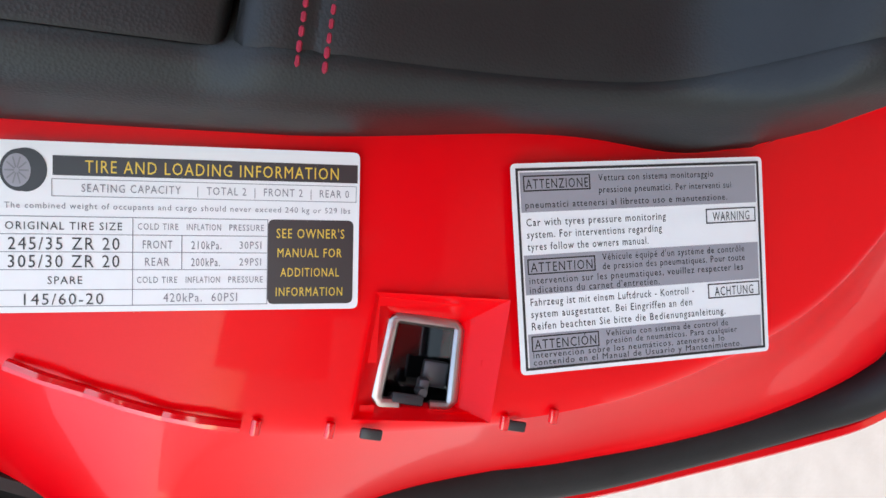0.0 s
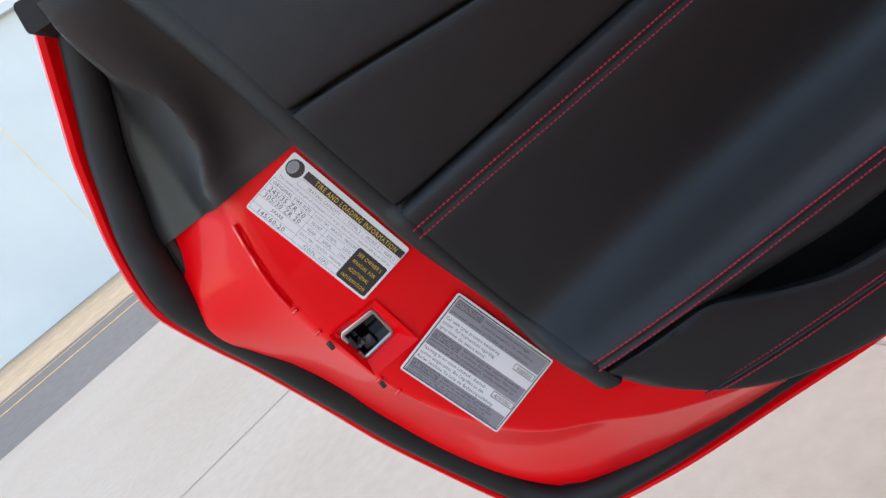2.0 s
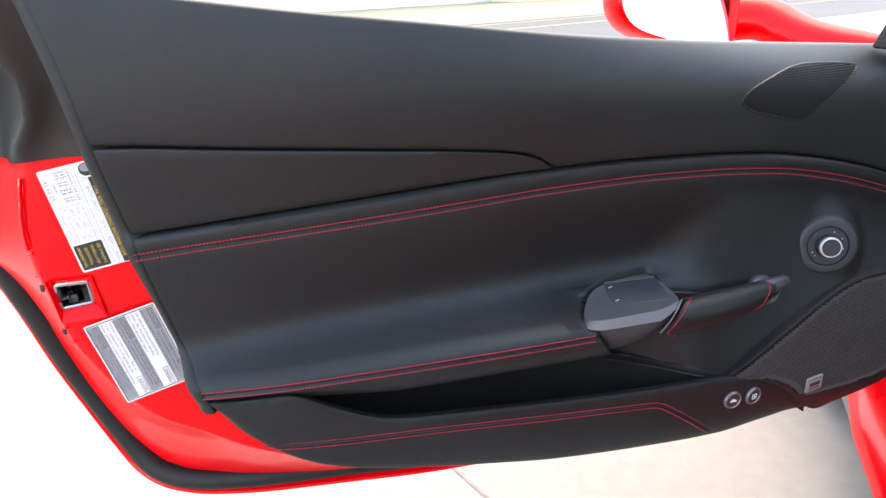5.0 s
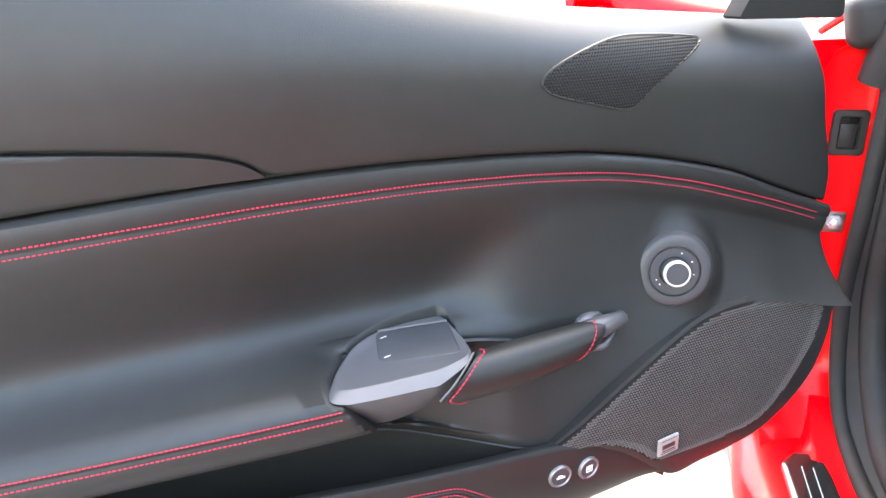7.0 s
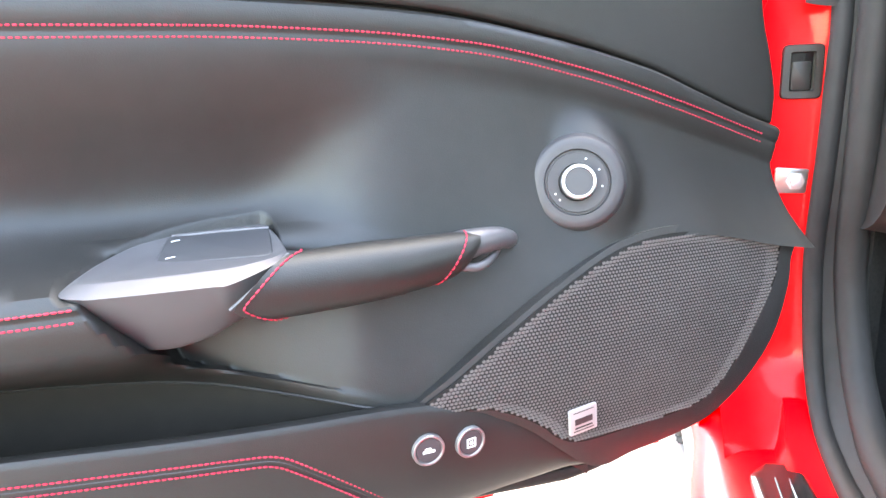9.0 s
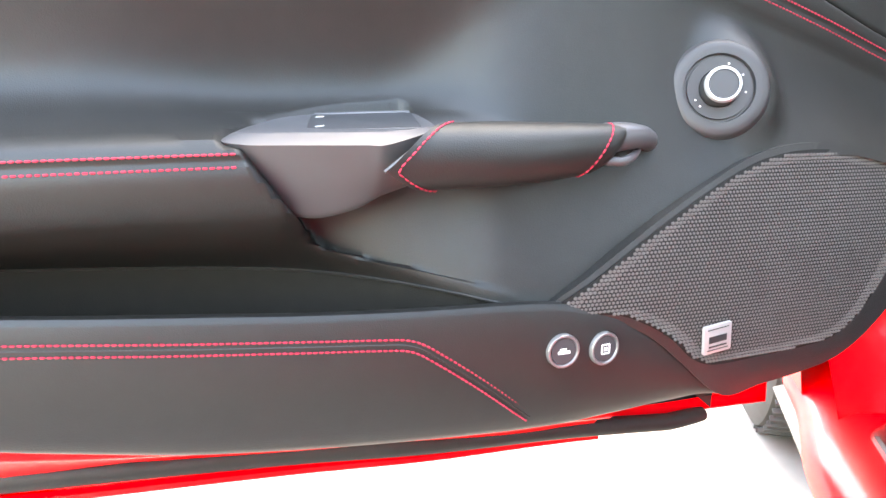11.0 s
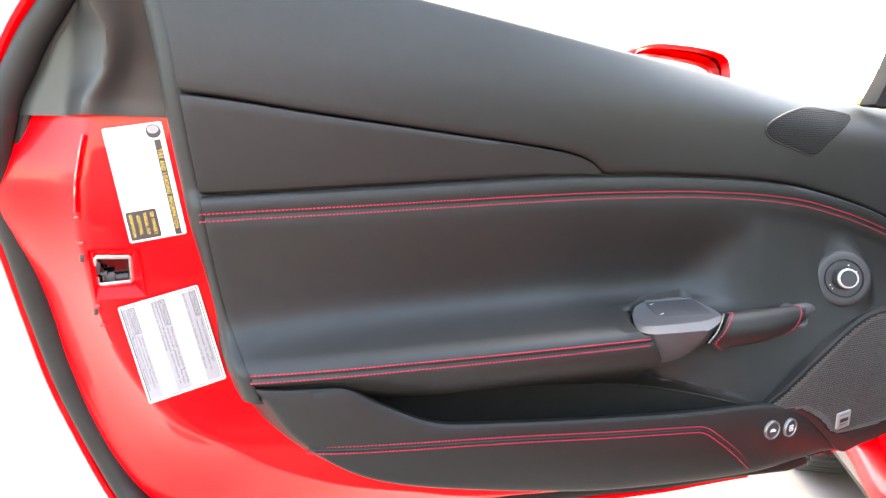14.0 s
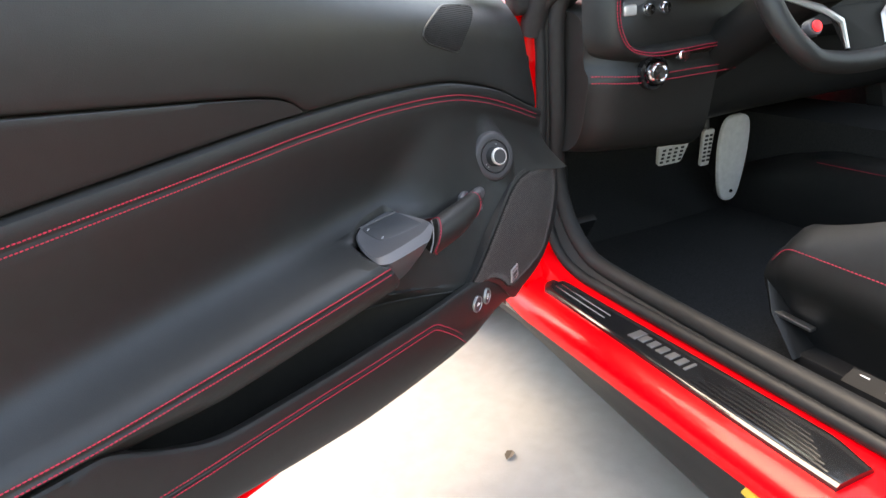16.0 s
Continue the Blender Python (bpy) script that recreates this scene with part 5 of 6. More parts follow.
def C(u, v, z):
    """The car's own measure: u to its tail, v into the cabin, z up."""
    return P0 + BACK * u + IN * v + Vector((0, 0, z))


CM = Matrix(((BACK.x, IN.x, 0, P0.x), (BACK.y, IN.y, 0, P0.y), (0, 0, 1, 0), (0, 0, 0, 1)))


def extrude_u(profile, us, shape=None):
    """A profile of (v, z) drawn along u."""
    return grid([[C(u, *(shape(u, v, z) if shape else (v, z))) for v, z in profile] for u in us])


def sill_shape(u, v, z):
    s = 0.0
    k = ease(-0.14, 0.06, u)
    outer = (0.5 - v * 4) if v < 0.05 else 0
    return (v - s * min(max(outer, 0), 1) + (1 - k) * 0.02, z + (1 - k) * 0.05 * (1 if v > 0.02 else 0))


SILL_US = list(np.linspace(-0.22, 1.6, 60))
sill_profile = flow([(-0.056, 0.200), (-0.070, 0.206), (-0.073, 0.218), (-0.064, 0.234), (-0.036, 0.246), (0.0, 0.249), (0.05, 0.250), (0.072, 0.254), (0.088, 0.268), (0.094, 0.29)], 26)
part("sill", extrude_u([tuple(q) for q in sill_profile], SILL_US, sill_shape), RED, car, "glossy red door sill")
skirt_profile = flow([(-0.050, 0.208), (-0.064, 0.203), (-0.062, 0.192), (-0.045, 0.165), (-0.022, 0.128), (-0.006, 0.106), (0.006, 0.098), (0.03, 0.094), (0.2, 0.10)], 22)


def skirt_shape(u, v, z):
    return (v - 0.075 * max(u - 0.08, -0.2) * ease(0.20, 0.10, z) * (v < 0.1), z)


part("side_skirt", extrude_u([tuple(q) for q in skirt_profile], SILL_US, skirt_shape), PLASTIC, car, "dark grey lower side skirt")


def sill_plate():
    rows = []
    for u in np.linspace(0.0, 0.70, 60):
        s = 0.022 * ease(0.0, 0.7, u)
        a, b = -0.012 - s * 0.7, 0.047 + s * 0.4 - 0.02 * ease(0.62, 0.72, u)
        if u < 0.02:
            a += (0.02 - u) * 0.8
        line = [C(u, a, 0.2475), C(u, a + 0.001, 0.2535), C(u, a + 0.004, 0.2552)]
        for k in np.linspace(0.1, 0.9, 9):
            line.append(C(u, a + k * (b - a), 0.2562 + 0.001 * math.sin(math.pi * k)))
        line += [C(u, b - 0.004, 0.2555), C(u, b - 0.001, 0.2540), C(u, b, 0.2480)]
        rows.append(line)
    bm = grid(rows)
    n = len(rows[0])
    bm.verts.ensure_lookup_table()
    bm.faces.new([bm.verts[k] for k in range(n)])
    bm.faces.new([bm.verts[len(rows) * n - n + k] for k in range(n)])
    return bm


plate = part("sill_plate", sill_plate(), CARBON, car, "dark glossy sill plate with raised ribs")
for k in range(6):
    v = -0.012 + 0.0085 * k
    part("plate_rib", tube([C(0.44 + 0.01 * k, v + 0.002, 0.2574), C(0.56, v + 0.000, 0.2576), C(0.68 - 0.012 * k, v - 0.004, 0.2572)], 0.0017, 6), CARBON, plate)
for k in range(2):
    part("plate_rib", tube([C(0.03, 0.012 + 0.014 * k, 0.2568), C(0.14, 0.009 + 0.014 * k, 0.2570), C(0.20, 0.008 + 0.014 * k, 0.2568)], 0.0014, 6), CARBON, plate)
# the brand word is drawn as plain chrome bars of its size
for k, (w, h) in enumerate(((0.024, 0.030), (0.018, 0.022), (0.018, 0.022), (0.018, 0.022), (0.018, 0.022), (0.016, 0.022), (0.008, 0.026))):
    u = 0.272 + 0.0225 * k
    m = CM @ pose(u + w / 2, 0.016, 0.2578, 0, 0, 3)
    part("plate_mark", box(w * 0.80, h * 1.0, 0.0026, m, 0.0008, 1), BUTTON_RING, plate)
part("skirt_badge", slab(fillet([(-0.022, -0.006), (0.020, -0.010), (0.024, 0.004), (-0.014, 0.009)], 0.004), 0.003, CM @ Matrix(((1, 0, 0, 0.62), (0, 0, -1, -0.064), (0, 1, 0, 0.194), (0, 0, 0, 1))), 0.001), YELLOW, car, "small yellow and black shield badge")

# hinge pillar
PILLAR = [(-0.035, -0.11), (-0.016, -0.125), (0.008, -0.131), (0.045, -0.130), (0.060, -0.124), (0.066, -0.119), (0.068, -0.112)]
prow = []
for z in np.linspace(0.16, 0.795, 30):
    lean = 0.0
    wide = 1.0 + 0.25 * math.sin((z - 0.16) * 5)
    prow.append([C(u + 0.10 * ease(0.34, 0.22, z), min(v * wide + 0.008, 0.076), z) for v, u in PILLAR])
part("hinge_pillar", grid(prow), RED, car, "red painted hinge pillar")
hb = CM @ Matrix(((0, 0, 1, -0.131), (1, 0, 0, 0.041), (0, 1, 0, 0.676), (0, 0, 0, 1)))
def ring_slab(outer, inner, depth, m, lip=0.0015):
    """A frame with an opening through it."""
    rows = [[m @ Vector((x, y, h)) for x, y in q] for q, h in ((outer, 0.0), (outer, depth - lip), ([(x * 0.95, y * 0.965) for x, y in outer], depth), ([(x * 1.06, y * 1.05) for x, y in inner], depth), (inner, depth - lip), (inner, -0.006))]
    return grid(rows, close_v=True)


gromm = part("cable_grommet", ring_slab(fillet([(-0.0215, -0.030), (0.0215, -0.030), (0.0215, 0.030), (-0.0215, 0.030)], 0.007, 6), fillet([(-0.0125, -0.021), (0.0125, -0.021), (0.0125, 0.021), (-0.0125, 0.021)], 0.003, 6), 0.007, hb), TRIM, car, "dark grey rubber grommet frame")
part("grommet_well", slab([(-0.0135, -0.022), (0.0135, -0.022), (0.0135, 0.022), (-0.0135, 0.022)], 0.0012, hb @ pose(0, 0, 0.0004)), GLOSS, gromm)
part("grommet_flap", slab(fillet([(-0.0105, -0.020), (0.0095, -0.020), (0.0095, 0.011), (-0.0105, 0.011)], 0.002), 0.0026, hb @ pose(0, 0, 0.0012), 0.001), TRIM, gromm, "grey flap in the grommet")
bolt_m = CM @ Matrix(((0, 0, 1, -0.126), (1, 0, 0, 0.043), (0, 1, 0, 0.552), (0, 0, 0, 1)))
check = part("door_check", slab(fillet([(-0.022, -0.014), (0.012, -0.014), (0.014, 0.014), (-0.022, 0.016)], 0.003), 0.004, bolt_m @ pose(0, 0, -0.003), 0.001), STEEL, car, "zinc plate and bolt of the door check")
part("pillar_bolt", lathe([(0.0105, 0.0), (0.0105, 0.0025), (0.0070, 0.0028), (0.0068, 0.0075), (0.0055, 0.0085), (0.0002, 0.0085)], bolt_m, 6), SILVER, check, "bright hexagonal bolt")

part("pillar_base_cover", box(0.05, 0.07, 0.064, CM @ pose(-0.105, 0.045, 0.820, 12, 0, 0), 0.016, 4), RUBBER, car, "black plastic cover at the foot of the pillar")
# hinge arm and inner wing closing the gap behind the door's front edge
WING = ((-0.045, 0.12), (-0.060, 0.3), (-0.055, 0.5), (-0.030, 0.68), (0.01, 0.78), (0.08, 0.822), (0.25, 0.835))


def wing(far):
    rows = []
    for u, dz, h in ((-0.125, 0, 0.09), (-0.16, 0, 0.09), (-0.30, 0.004, 0.14), (-0.45, 0.012, 0.30), (-0.70, 0.03, 0.42), (-1.0, 0.06, 0.40), (-1.35, 0.16, 0.2), (-1.5, 0.30, 0.1)):
        slim = 0.10 * (1 - ease(-0.8, -0.2, u))
        row = []
        for k, (v, z) in enumerate(WING):
            v, z = v - slim * (1 - k / 6), max(z + (h if k == 0 else h * 0.5 if k == 1 else 0), 0) - dz
            row.append(C(u, 1.64 - v if far else v, z))
        rows.append(row)
    return grid(rows)


part("wing_panel", wing(False), RED, car, "red front wing")
part("wing_panel", wing(True), RED, car, "red front wing")
DROP = ((-0.42, 0.011), (-0.7, 0.03), (-1.0, 0.06), (-1.35, 0.16), (-1.5, 0.30))
part("bonnet", grid([[C(u, v, z - drop) for v, z in ((0.25, 0.834), (0.5, 0.80), (0.82, 0.79), (1.14, 0.80), (1.39, 0.834))] for u, drop in DROP]), RED, car, "red bonnet")
part("front_bumper", grid([[C(-1.5 - 0.22 * (1 - ((v - 0.82) / 0.95) ** 2) * k, v, z) for v in np.linspace(-0.13, 1.77, 15)] for z, k in ((0.12, 0.8), (0.25, 1.0), (0.40, 0.7), (0.50, 0.2), (0.535, 0.0))]), RED, car, "red front bumper")
part("far_side", grid([[C(u, v, z) for v, z in ((1.60, 0.12), (1.70, 0.22), (1.74, 0.45), (1.72, 0.65), (1.66, 0.82), (1.62, 0.835))] for u in (-0.12, 0.3, 0.8, 1.3, 1.6)]), RED, car, "red far door and side")


def front_wheel():
    m = CM @ pose(-0.62, 0.06, 0.325) @ Matrix.Rotation(radians(90), 4, "X")
    w = part("front_wheel", lathe([(0.24, -0.11), (0.30, -0.115), (0.325, -0.10), (0.332, -0.06), (0.334, 0.0), (0.332, 0.06), (0.325, 0.10), (0.30, 0.115), (0.24, 0.11), (0.22, 0.0), (0.24, -0.11)], m, 72), TYRE, car, "black front tyre with deep tread")
    part("rim", lathe([(0.24, -0.10), (0.23, -0.09), (0.22, 0.0), (0.05, 0.03), (0.0005, 0.03)], m, 36), STEEL, w)
    for k in range(72):
        a = 2 * math.pi * k / 72
        part("tread_block", box(0.010, 0.012, 0.085, m @ pose(0, 0, 0, 0, 0, math.degrees(a)) @ pose(0.334, 0, 0.055, 12, 0, 0), 0.001, 1), TYRE, w)


front_wheel()


def plain_wheel(u, v):
    m = CM @ pose(u, v, 0.335) @ Matrix.Rotation(radians(90), 4, "X")
    w = part("road_wheel", lathe([(0.24, -0.12), (0.30, -0.125), (0.33, -0.10), (0.335, 0.0), (0.33, 0.10), (0.30, 0.125), (0.24, 0.12), (0.22, 0.0), (0.24, -0.12)], m, 48), TYRE, car, "black road tyre")
    part("rim", lathe([(0.24, -0.10), (0.23, -0.05), (0.22, 0.0), (0.05, 0.02), (0.0005, 0.02)], m, 32), STEEL, w)


for u, v in ((-0.62, 1.58), (2.14, 0.06), (2.14, 1.58)):
    plain_wheel(u, v)

# rubber seal of the opening, from the windscreen pillar down and along the sill
open_seal = flow([C(0.30, 0.33, 1.06), C(0.14, 0.235, 0.965), C(0.0, 0.125, 0.865), C(-0.052, 0.094, 0.80), C(-0.066, 0.092, 0.70), C(-0.074, 0.094, 0.58), C(-0.090, 0.098, 0.48), C(-0.086, 0.102, 0.42), C(-0.060, 0.106, 0.355), C(-0.010, 0.106, 0.310), C(0.06, 0.104, 0.288), C(0.3, 0.100, 0.280), C(0.7, 0.096, 0.278), C(1.2, 0.092, 0.278), C(1.6, 0.09, 0.28)], 140)
part("opening_seal", tube(open_seal, 0.017, 14), RUBBER, car, "thick black rubber door opening seal")
bead_run = flow([C(0.30, 0.310, 1.055), C(0.14, 0.215, 0.95), C(0.0, 0.105, 0.845), C(-0.074, 0.068, 0.79), C(-0.082, 0.065, 0.70), C(-0.086, 0.063, 0.58), C(-0.096, 0.062, 0.48), C(-0.094, 0.064, 0.42), C(-0.080, 0.068, 0.345), C(-0.045, 0.072, 0.290), C(0.02, 0.074, 0.266), C(0.12, 0.074, 0.262), C(0.5, 0.073, 0.262), C(1.6, 0.073, 0.264)], 140)
part("opening_seal_bead", tube(bead_run, 0.011, 10), RUBBER, car)
part("opening_seal_web", grid([[tuple(p) for p in bead_run], [tuple(p) for p in (bead_run + open_seal) / 2 + np.array((0, 0, 0.001))], [tuple(p) for p in open_seal]]), RUBBER, car)

# windscreen pillar: red outside, black inside
PP = flow([C(-0.22, 0.012, 0.80), C(-0.12, 0.036, 0.842), C(-0.02, 0.085, 0.910), C(0.15, 0.170, 1.020), C(0.40, 0.29, 1.12), C(0.62, 0.38, 1.18)], 30)
part("pillar_seal", tube(flow([C(-0.10, 0.058, 0.745), C(-0.085, 0.066, 0.80), C(-0.05, 0.090, 0.845), C(0.03, 0.140, 0.905), C(0.18, 0.220, 1.000), C(0.42, 0.33, 1.09), C(0.62, 0.41, 1.15)], 40), 0.026, 14), RUBBER, car, "black rubber seal along the windscreen pillar")
part("windscreen_pillar", tube(PP, 0.0055, 14, squash=1.0), RED, car, "red windscreen pillar")
part("pillar_trim", tube(flow([C(-0.10, 0.105, 0.80), C(0.0, 0.155, 0.872), C(0.10, 0.225, 0.930), C(0.24, 0.315, 1.000), C(0.42, 0.40, 1.075), C(0.62, 0.47, 1.14)], 30), 0.034, 14, squash=0.8), PLASTIC, car, "black inner pillar trim")
ws = [[C(-0.20 + 0.80 * t, 0.0 + 0.46 * t ** 0.8 + s * (1.5 - 0.92 * t ** 0.8), 0.825 + 0.34 * t) for s in np.linspace(0, 1, 12)] for t in np.linspace(0, 1, 10)]
glass = part("windscreen", grid(ws), GLASS, car, "clear windscreen")
glass.visible_shadow = False

# roof added over the cabin, outside the view, to shade the dashboard
roof_rows = [[C(u, v, z - dz) for v, z in ((0.42, 1.13), (0.50, 1.175), (0.75, 1.20), (1.0, 1.20), (1.25, 1.175), (1.33, 1.13))] for u, dz in ((0.60, 0.0), (1.0, -0.01), (1.5, 0.01), (1.9, 0.08))]
part("roof", grid(roof_rows), RED, car, "red roof, added unseen to shade the cabin")
part("headliner", grid([[p - Vector((0, 0, 0.02)) for p in r] for r in roof_rows]), CARPET, car, "black headliner under the added unseen roof")
# cabin floor, kick panel, tunnel and far side
part("cabin_floor", grid([[C(u, v, z) for v, z in ((0.10, 0.288), (0.125, 0.270), (0.145, 0.19), (0.17, 0.135), (0.3, 0.125), (0.62, 0.125), (0.95, 0.13), (1.02, 0.2), (1.06, 0.40), (1.25, 0.42), (1.6, 0.3))] for u in (-0.9, -0.75, -0.5, -0.2, 0.0, 0.3, 0.6, 1.0, 1.6)]), CARPET, car, "black carpeted footwell floor")
part("kick_panel", grid([[C(u, v, z) for z in (0.20, 0.3, 0.45, 0.60, 0.72, 0.80)] for u, v in ((-0.105, 0.098), (-0.098, 0.122), (-0.12, 0.145), (-0.25, 0.175), (-0.5, 0.20), (-0.85, 0.22))]), CARPET, car, "dark carpeted kick panel")
part("bulkhead", grid([[C(u, v, z) for v in (0.15, 0.5, 0.9, 1.4)] for u, z in ((-0.42, 0.125), (-0.62, 0.2), (-0.72, 0.35), (-0.74, 0.6), (-0.6, 0.8))]), CARPET, car, "dark footwell bulkhead")
part("footrest", box(0.10, 0.09, 0.02, CM @ pose(-0.36, 0.32, 0.20, 0, -52, 0), 0.005), PLASTIC, car, "black footrest")
part("cabin_far_side", grid([[C(u, 1.62, z), C(u, 1.66, z + 0.45), C(u, 1.7, 0.85)] for u, z in ((-0.9, 0.12), (0.4, 0.12), (1.6, 0.12))]), PLASTIC, car, "dark inside of the far door")
part("cabin_rear", grid([[C(1.6, v, 0.12), C(1.68, v, 0.5), C(1.75, v, 0.9)] for v in (0.08, 0.6, 1.1, 1.7)]), PLASTIC, car, "dark cabin rear wall")
REAR = ((-0.06, 0.12), (-0.10, 0.20), (-0.14, 0.42), (-0.12, 0.68), (0.02, 0.84), (0.25, 0.93))


def rear_wing(far):
    rows = []
    for u, dz, h in ((1.55, 0.03, 0.0), (1.75, 0.0, 0.1), (2.0, 0.0, 0.42), (2.3, 0.01, 0.46), (2.6, 0.05, 0.2), (2.85, 0.10, 0.15)):
        row = []
        for k, (v, z) in enumerate(REAR):
            z = z + (h if k == 0 else h * 0.7 if k == 1 else h * 0.15 if k == 2 else 0) - dz * (k > 2)
            row.append(C(u, 1.64 - v if far else v, z))
        rows.append(row)
    return grid(rows)


part("body_rear", rear_wing(False), RED, car, "red rear wing")
part("body_rear", rear_wing(True), RED, car, "red rear wing")
part("rear_deck", grid([[C(u, v, z - dz) for v, z in ((0.25, 0.93), (0.5, 0.955), (0.82, 0.96), (1.14, 0.955), (1.39, 0.93))] for u, dz in ((2.0, 0.0), (2.3, 0.01), (2.6, 0.05), (2.85, 0.10))]), RED, car, "red rear deck")
part("rear_bumper", grid([[C(2.85 + 0.10 * (1 - ((v - 0.82) / 0.95) ** 2) * k, v, z) for v in np.linspace(-0.12, 1.76, 13)] for z, k in ((0.25, 0.6), (0.45, 1.0), (0.7, 0.9), (0.84, 0.2), (0.86, 0.0))]), RED, car, "red rear bumper")
part("rear_window", grid([[C(1.9, v, 1.075), C(2.02, v, 0.945)] for v in (0.45, 0.82, 1.19)]), GLASS, car, "rear window")


# dashboard
def dash():
    prof = [(-0.35, 0.855), (-0.15, 0.868), (-0.02, 0.862), (0.028, 0.845), (0.050, 0.80), (0.052, 0.74), (0.046, 0.700), (0.052, 0.676), (0.062, 0.664), (0.066, 0.655), (0.060, 0.645), (0.048, 0.60), (0.030, 0.55), (-0.01, 0.515), (-0.08, 0.505), (-0.35, 0.51)]
    p = flow(prof, 60)
    rows = []
    for v in list(np.linspace(0.098, 0.13, 5)) + list(np.linspace(0.16, 1.6, 20)):
        s = 0.03 * (1 - ease(0.095, 0.16, v))
        drop = 0.075 * (1 - ease(0.09, 0.30, v))
        knee = 0.17 * ease(0.43, 0.50, v)
        rows.append([C(u - s - 0.03 * ease(0.45, 0.8, v) - knee * ease(0.69, 0.65, z), v, z - drop * max(0, (z - 0.70) / 0.16) - 0.10 * (min(v, 0.42) - 0.11) * ease(0.63, 0.53, z)) for u, z in p])
    # closed end towards the door
    first = np.array(rows[0])
    middle = first.mean(0)
    rows.insert(0, [tuple(middle + (q - middle) * 0.94 - np.array(BACK) * 0.002 + np.array(IN) * 0.004) for q in first])
    rows.insert(0, [tuple(middle + (q - middle) * 0.02 + np.array(IN) * 0.008) for q in first])
    return grid(rows)


d = part("dashboard", dash(), LEATHER, car, "black leather dashboard with red stitched seams")
for z, u in ((0.6575, 0.0668), (0.6450, 0.0664)):
    run = [C(u - 0.03 * (1 - ease(0.095, 0.16, v)), v, z + 0.010 * (1 - ease(0.08, 0.22, v))) for v in np.linspace(0.100, 0.43, 40)]
    n = [tuple(BACK)] * 40
    part("dash_stitching", stitches(([tuple(q) for q in run], [(0, 0, 1)] * 40, n), 0.0, 0.006, 0.0048, 0.0011), RED_THREAD, d, "red thread stitches", kind="stuff")
lm = CM @ Matrix(((0, 0, 1, 0.064), (1, 0, 0, 0.222), (0, 1, 0, 0.662), (0, 0, 0, 1)))
kb = part("light_switch", lathe([(0.034, -0.004), (0.032, 0.006), (0.026, 0.008), (0.024, 0.004)], lm, 36), GLOSS, d, "round chrome light switch")
part("switch_cap", lathe([(0.021, 0.0), (0.0205, 0.020), (0.018, 0.024), (0.015, 0.024), (0.013, 0.020), (0.0005, 0.019)], lm, 32), CHROME, kb)
lm2 = CM @ Matrix(((0, 0, 1, 0.066), (1, 0, 0, 0.292), (0, 1, 0, 0.688), (0, 0, 0, 1)))
part("small_button", lathe([(0.014, -0.004), (0.014, 0.006), (0.011, 0.009), (0.0005, 0.009)], lm2, 24), CHROME, d, "small chrome button")
part("button_panel", slab(fillet([(-0.055, -0.022), (0.075, -0.018), (0.075, 0.020), (-0.055, 0.018)], 0.008), 0.006, CM @ Matrix(((0, 0, 1, 0.050), (1, 0, 0, 0.360), (0, 1, 0, 0.690), (0, 0, 0, 1))), 0.002), PLASTIC, d)

# padded cheek beside the wheel: its stitched edge curls round a recess with a screen and silver keys
CHEEK = [(0.226, 0.935), (0.211, 0.913), (0.190, 0.882), (0.160, 0.846), (0.145, 0.810), (0.142, 0.778), (0.148, 0.745), (0.168, 0.714), (0.212, 0.704), (0.281, 0.704), (0.334, 0.706), (0.385, 0.707)]
edge_c = flow(CHEEK, 60)
rows = []
for k, (v, z) in enumerate(edge_c):
    w = ease(28, 40, k)
    far_v, far_z = 0.095 * (1 - w) + (v - 0.006) * w, (0.68 + (z - 0.68) * 0.985) * (1 - w) + 0.672 * w
    line = [C(0.012, v + 0.012 * (1 - w), z + 0.012 * w), C(0.062, v + 0.006 * (1 - w), z + 0.006 * w), C(0.072, v, z)]
    for t, u in ((0.12, 0.0755), (0.3, 0.074), (0.55, 0.064), (0.8, 0.046), (1.0, 0.020)):
        line.append(C(u, v + (far_v - v) * t, z + (far_z - z) * t))
    rows.append(line)
pod = part("side_pod", grid(rows), LEATHER, car, "black leather cheek with red stitched edge")
for off in (0.005, 0.011):
    run = []
    for k, (v, z) in enumerate(edge_c):
        w = ease(28, 40, k)
        run.append(C(0.0768, v - off * (1 - w), z - off * w))
    part("pod_stitching", stitches(([tuple(q) for q in run], [tuple(IN)] * 60, [tuple(BACK)] * 60), 0.0, 0.006, 0.0048, 0.0011), RED_THREAD, pod, "red thread stitches", kind="stuff")
RM = CM @ Matrix(((0, 0, 1, 0.0), (1, 0, 0, 0.0), (0, 1, 0, 0.0), (0, 0, 0, 1)))
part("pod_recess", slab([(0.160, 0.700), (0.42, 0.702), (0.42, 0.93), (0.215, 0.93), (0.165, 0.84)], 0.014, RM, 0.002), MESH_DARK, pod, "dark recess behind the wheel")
part("pod_screen", slab(fillet([(0.186, 0.818), (0.234, 0.824), (0.278, 0.905), (0.236, 0.915), (0.203, 0.872)], 0.008, 6), 0.006, RM @ pose(0, 0, 0.040), 0.002), GLOSS, pod, "glossy black screen")
part("screen_frame", tube([C(0.049, v, z) for v, z in flow([(0.280, 0.905), (0.264, 0.860), (0.238, 0.822), (0.228, 0.8165), (0.184, 0.813)], 24)], 0.0028, 8), CHROME, pod, "bright screen edge")
part("pod_panel", slab(fillet([(0.166, 0.758), (0.268, 0.756), (0.268, 0.795), (0.164, 0.797)], 0.010, 6), 0.018, RM @ pose(0, 0, 0.030), 0.006, 3), SATIN, pod, "silver key panel")
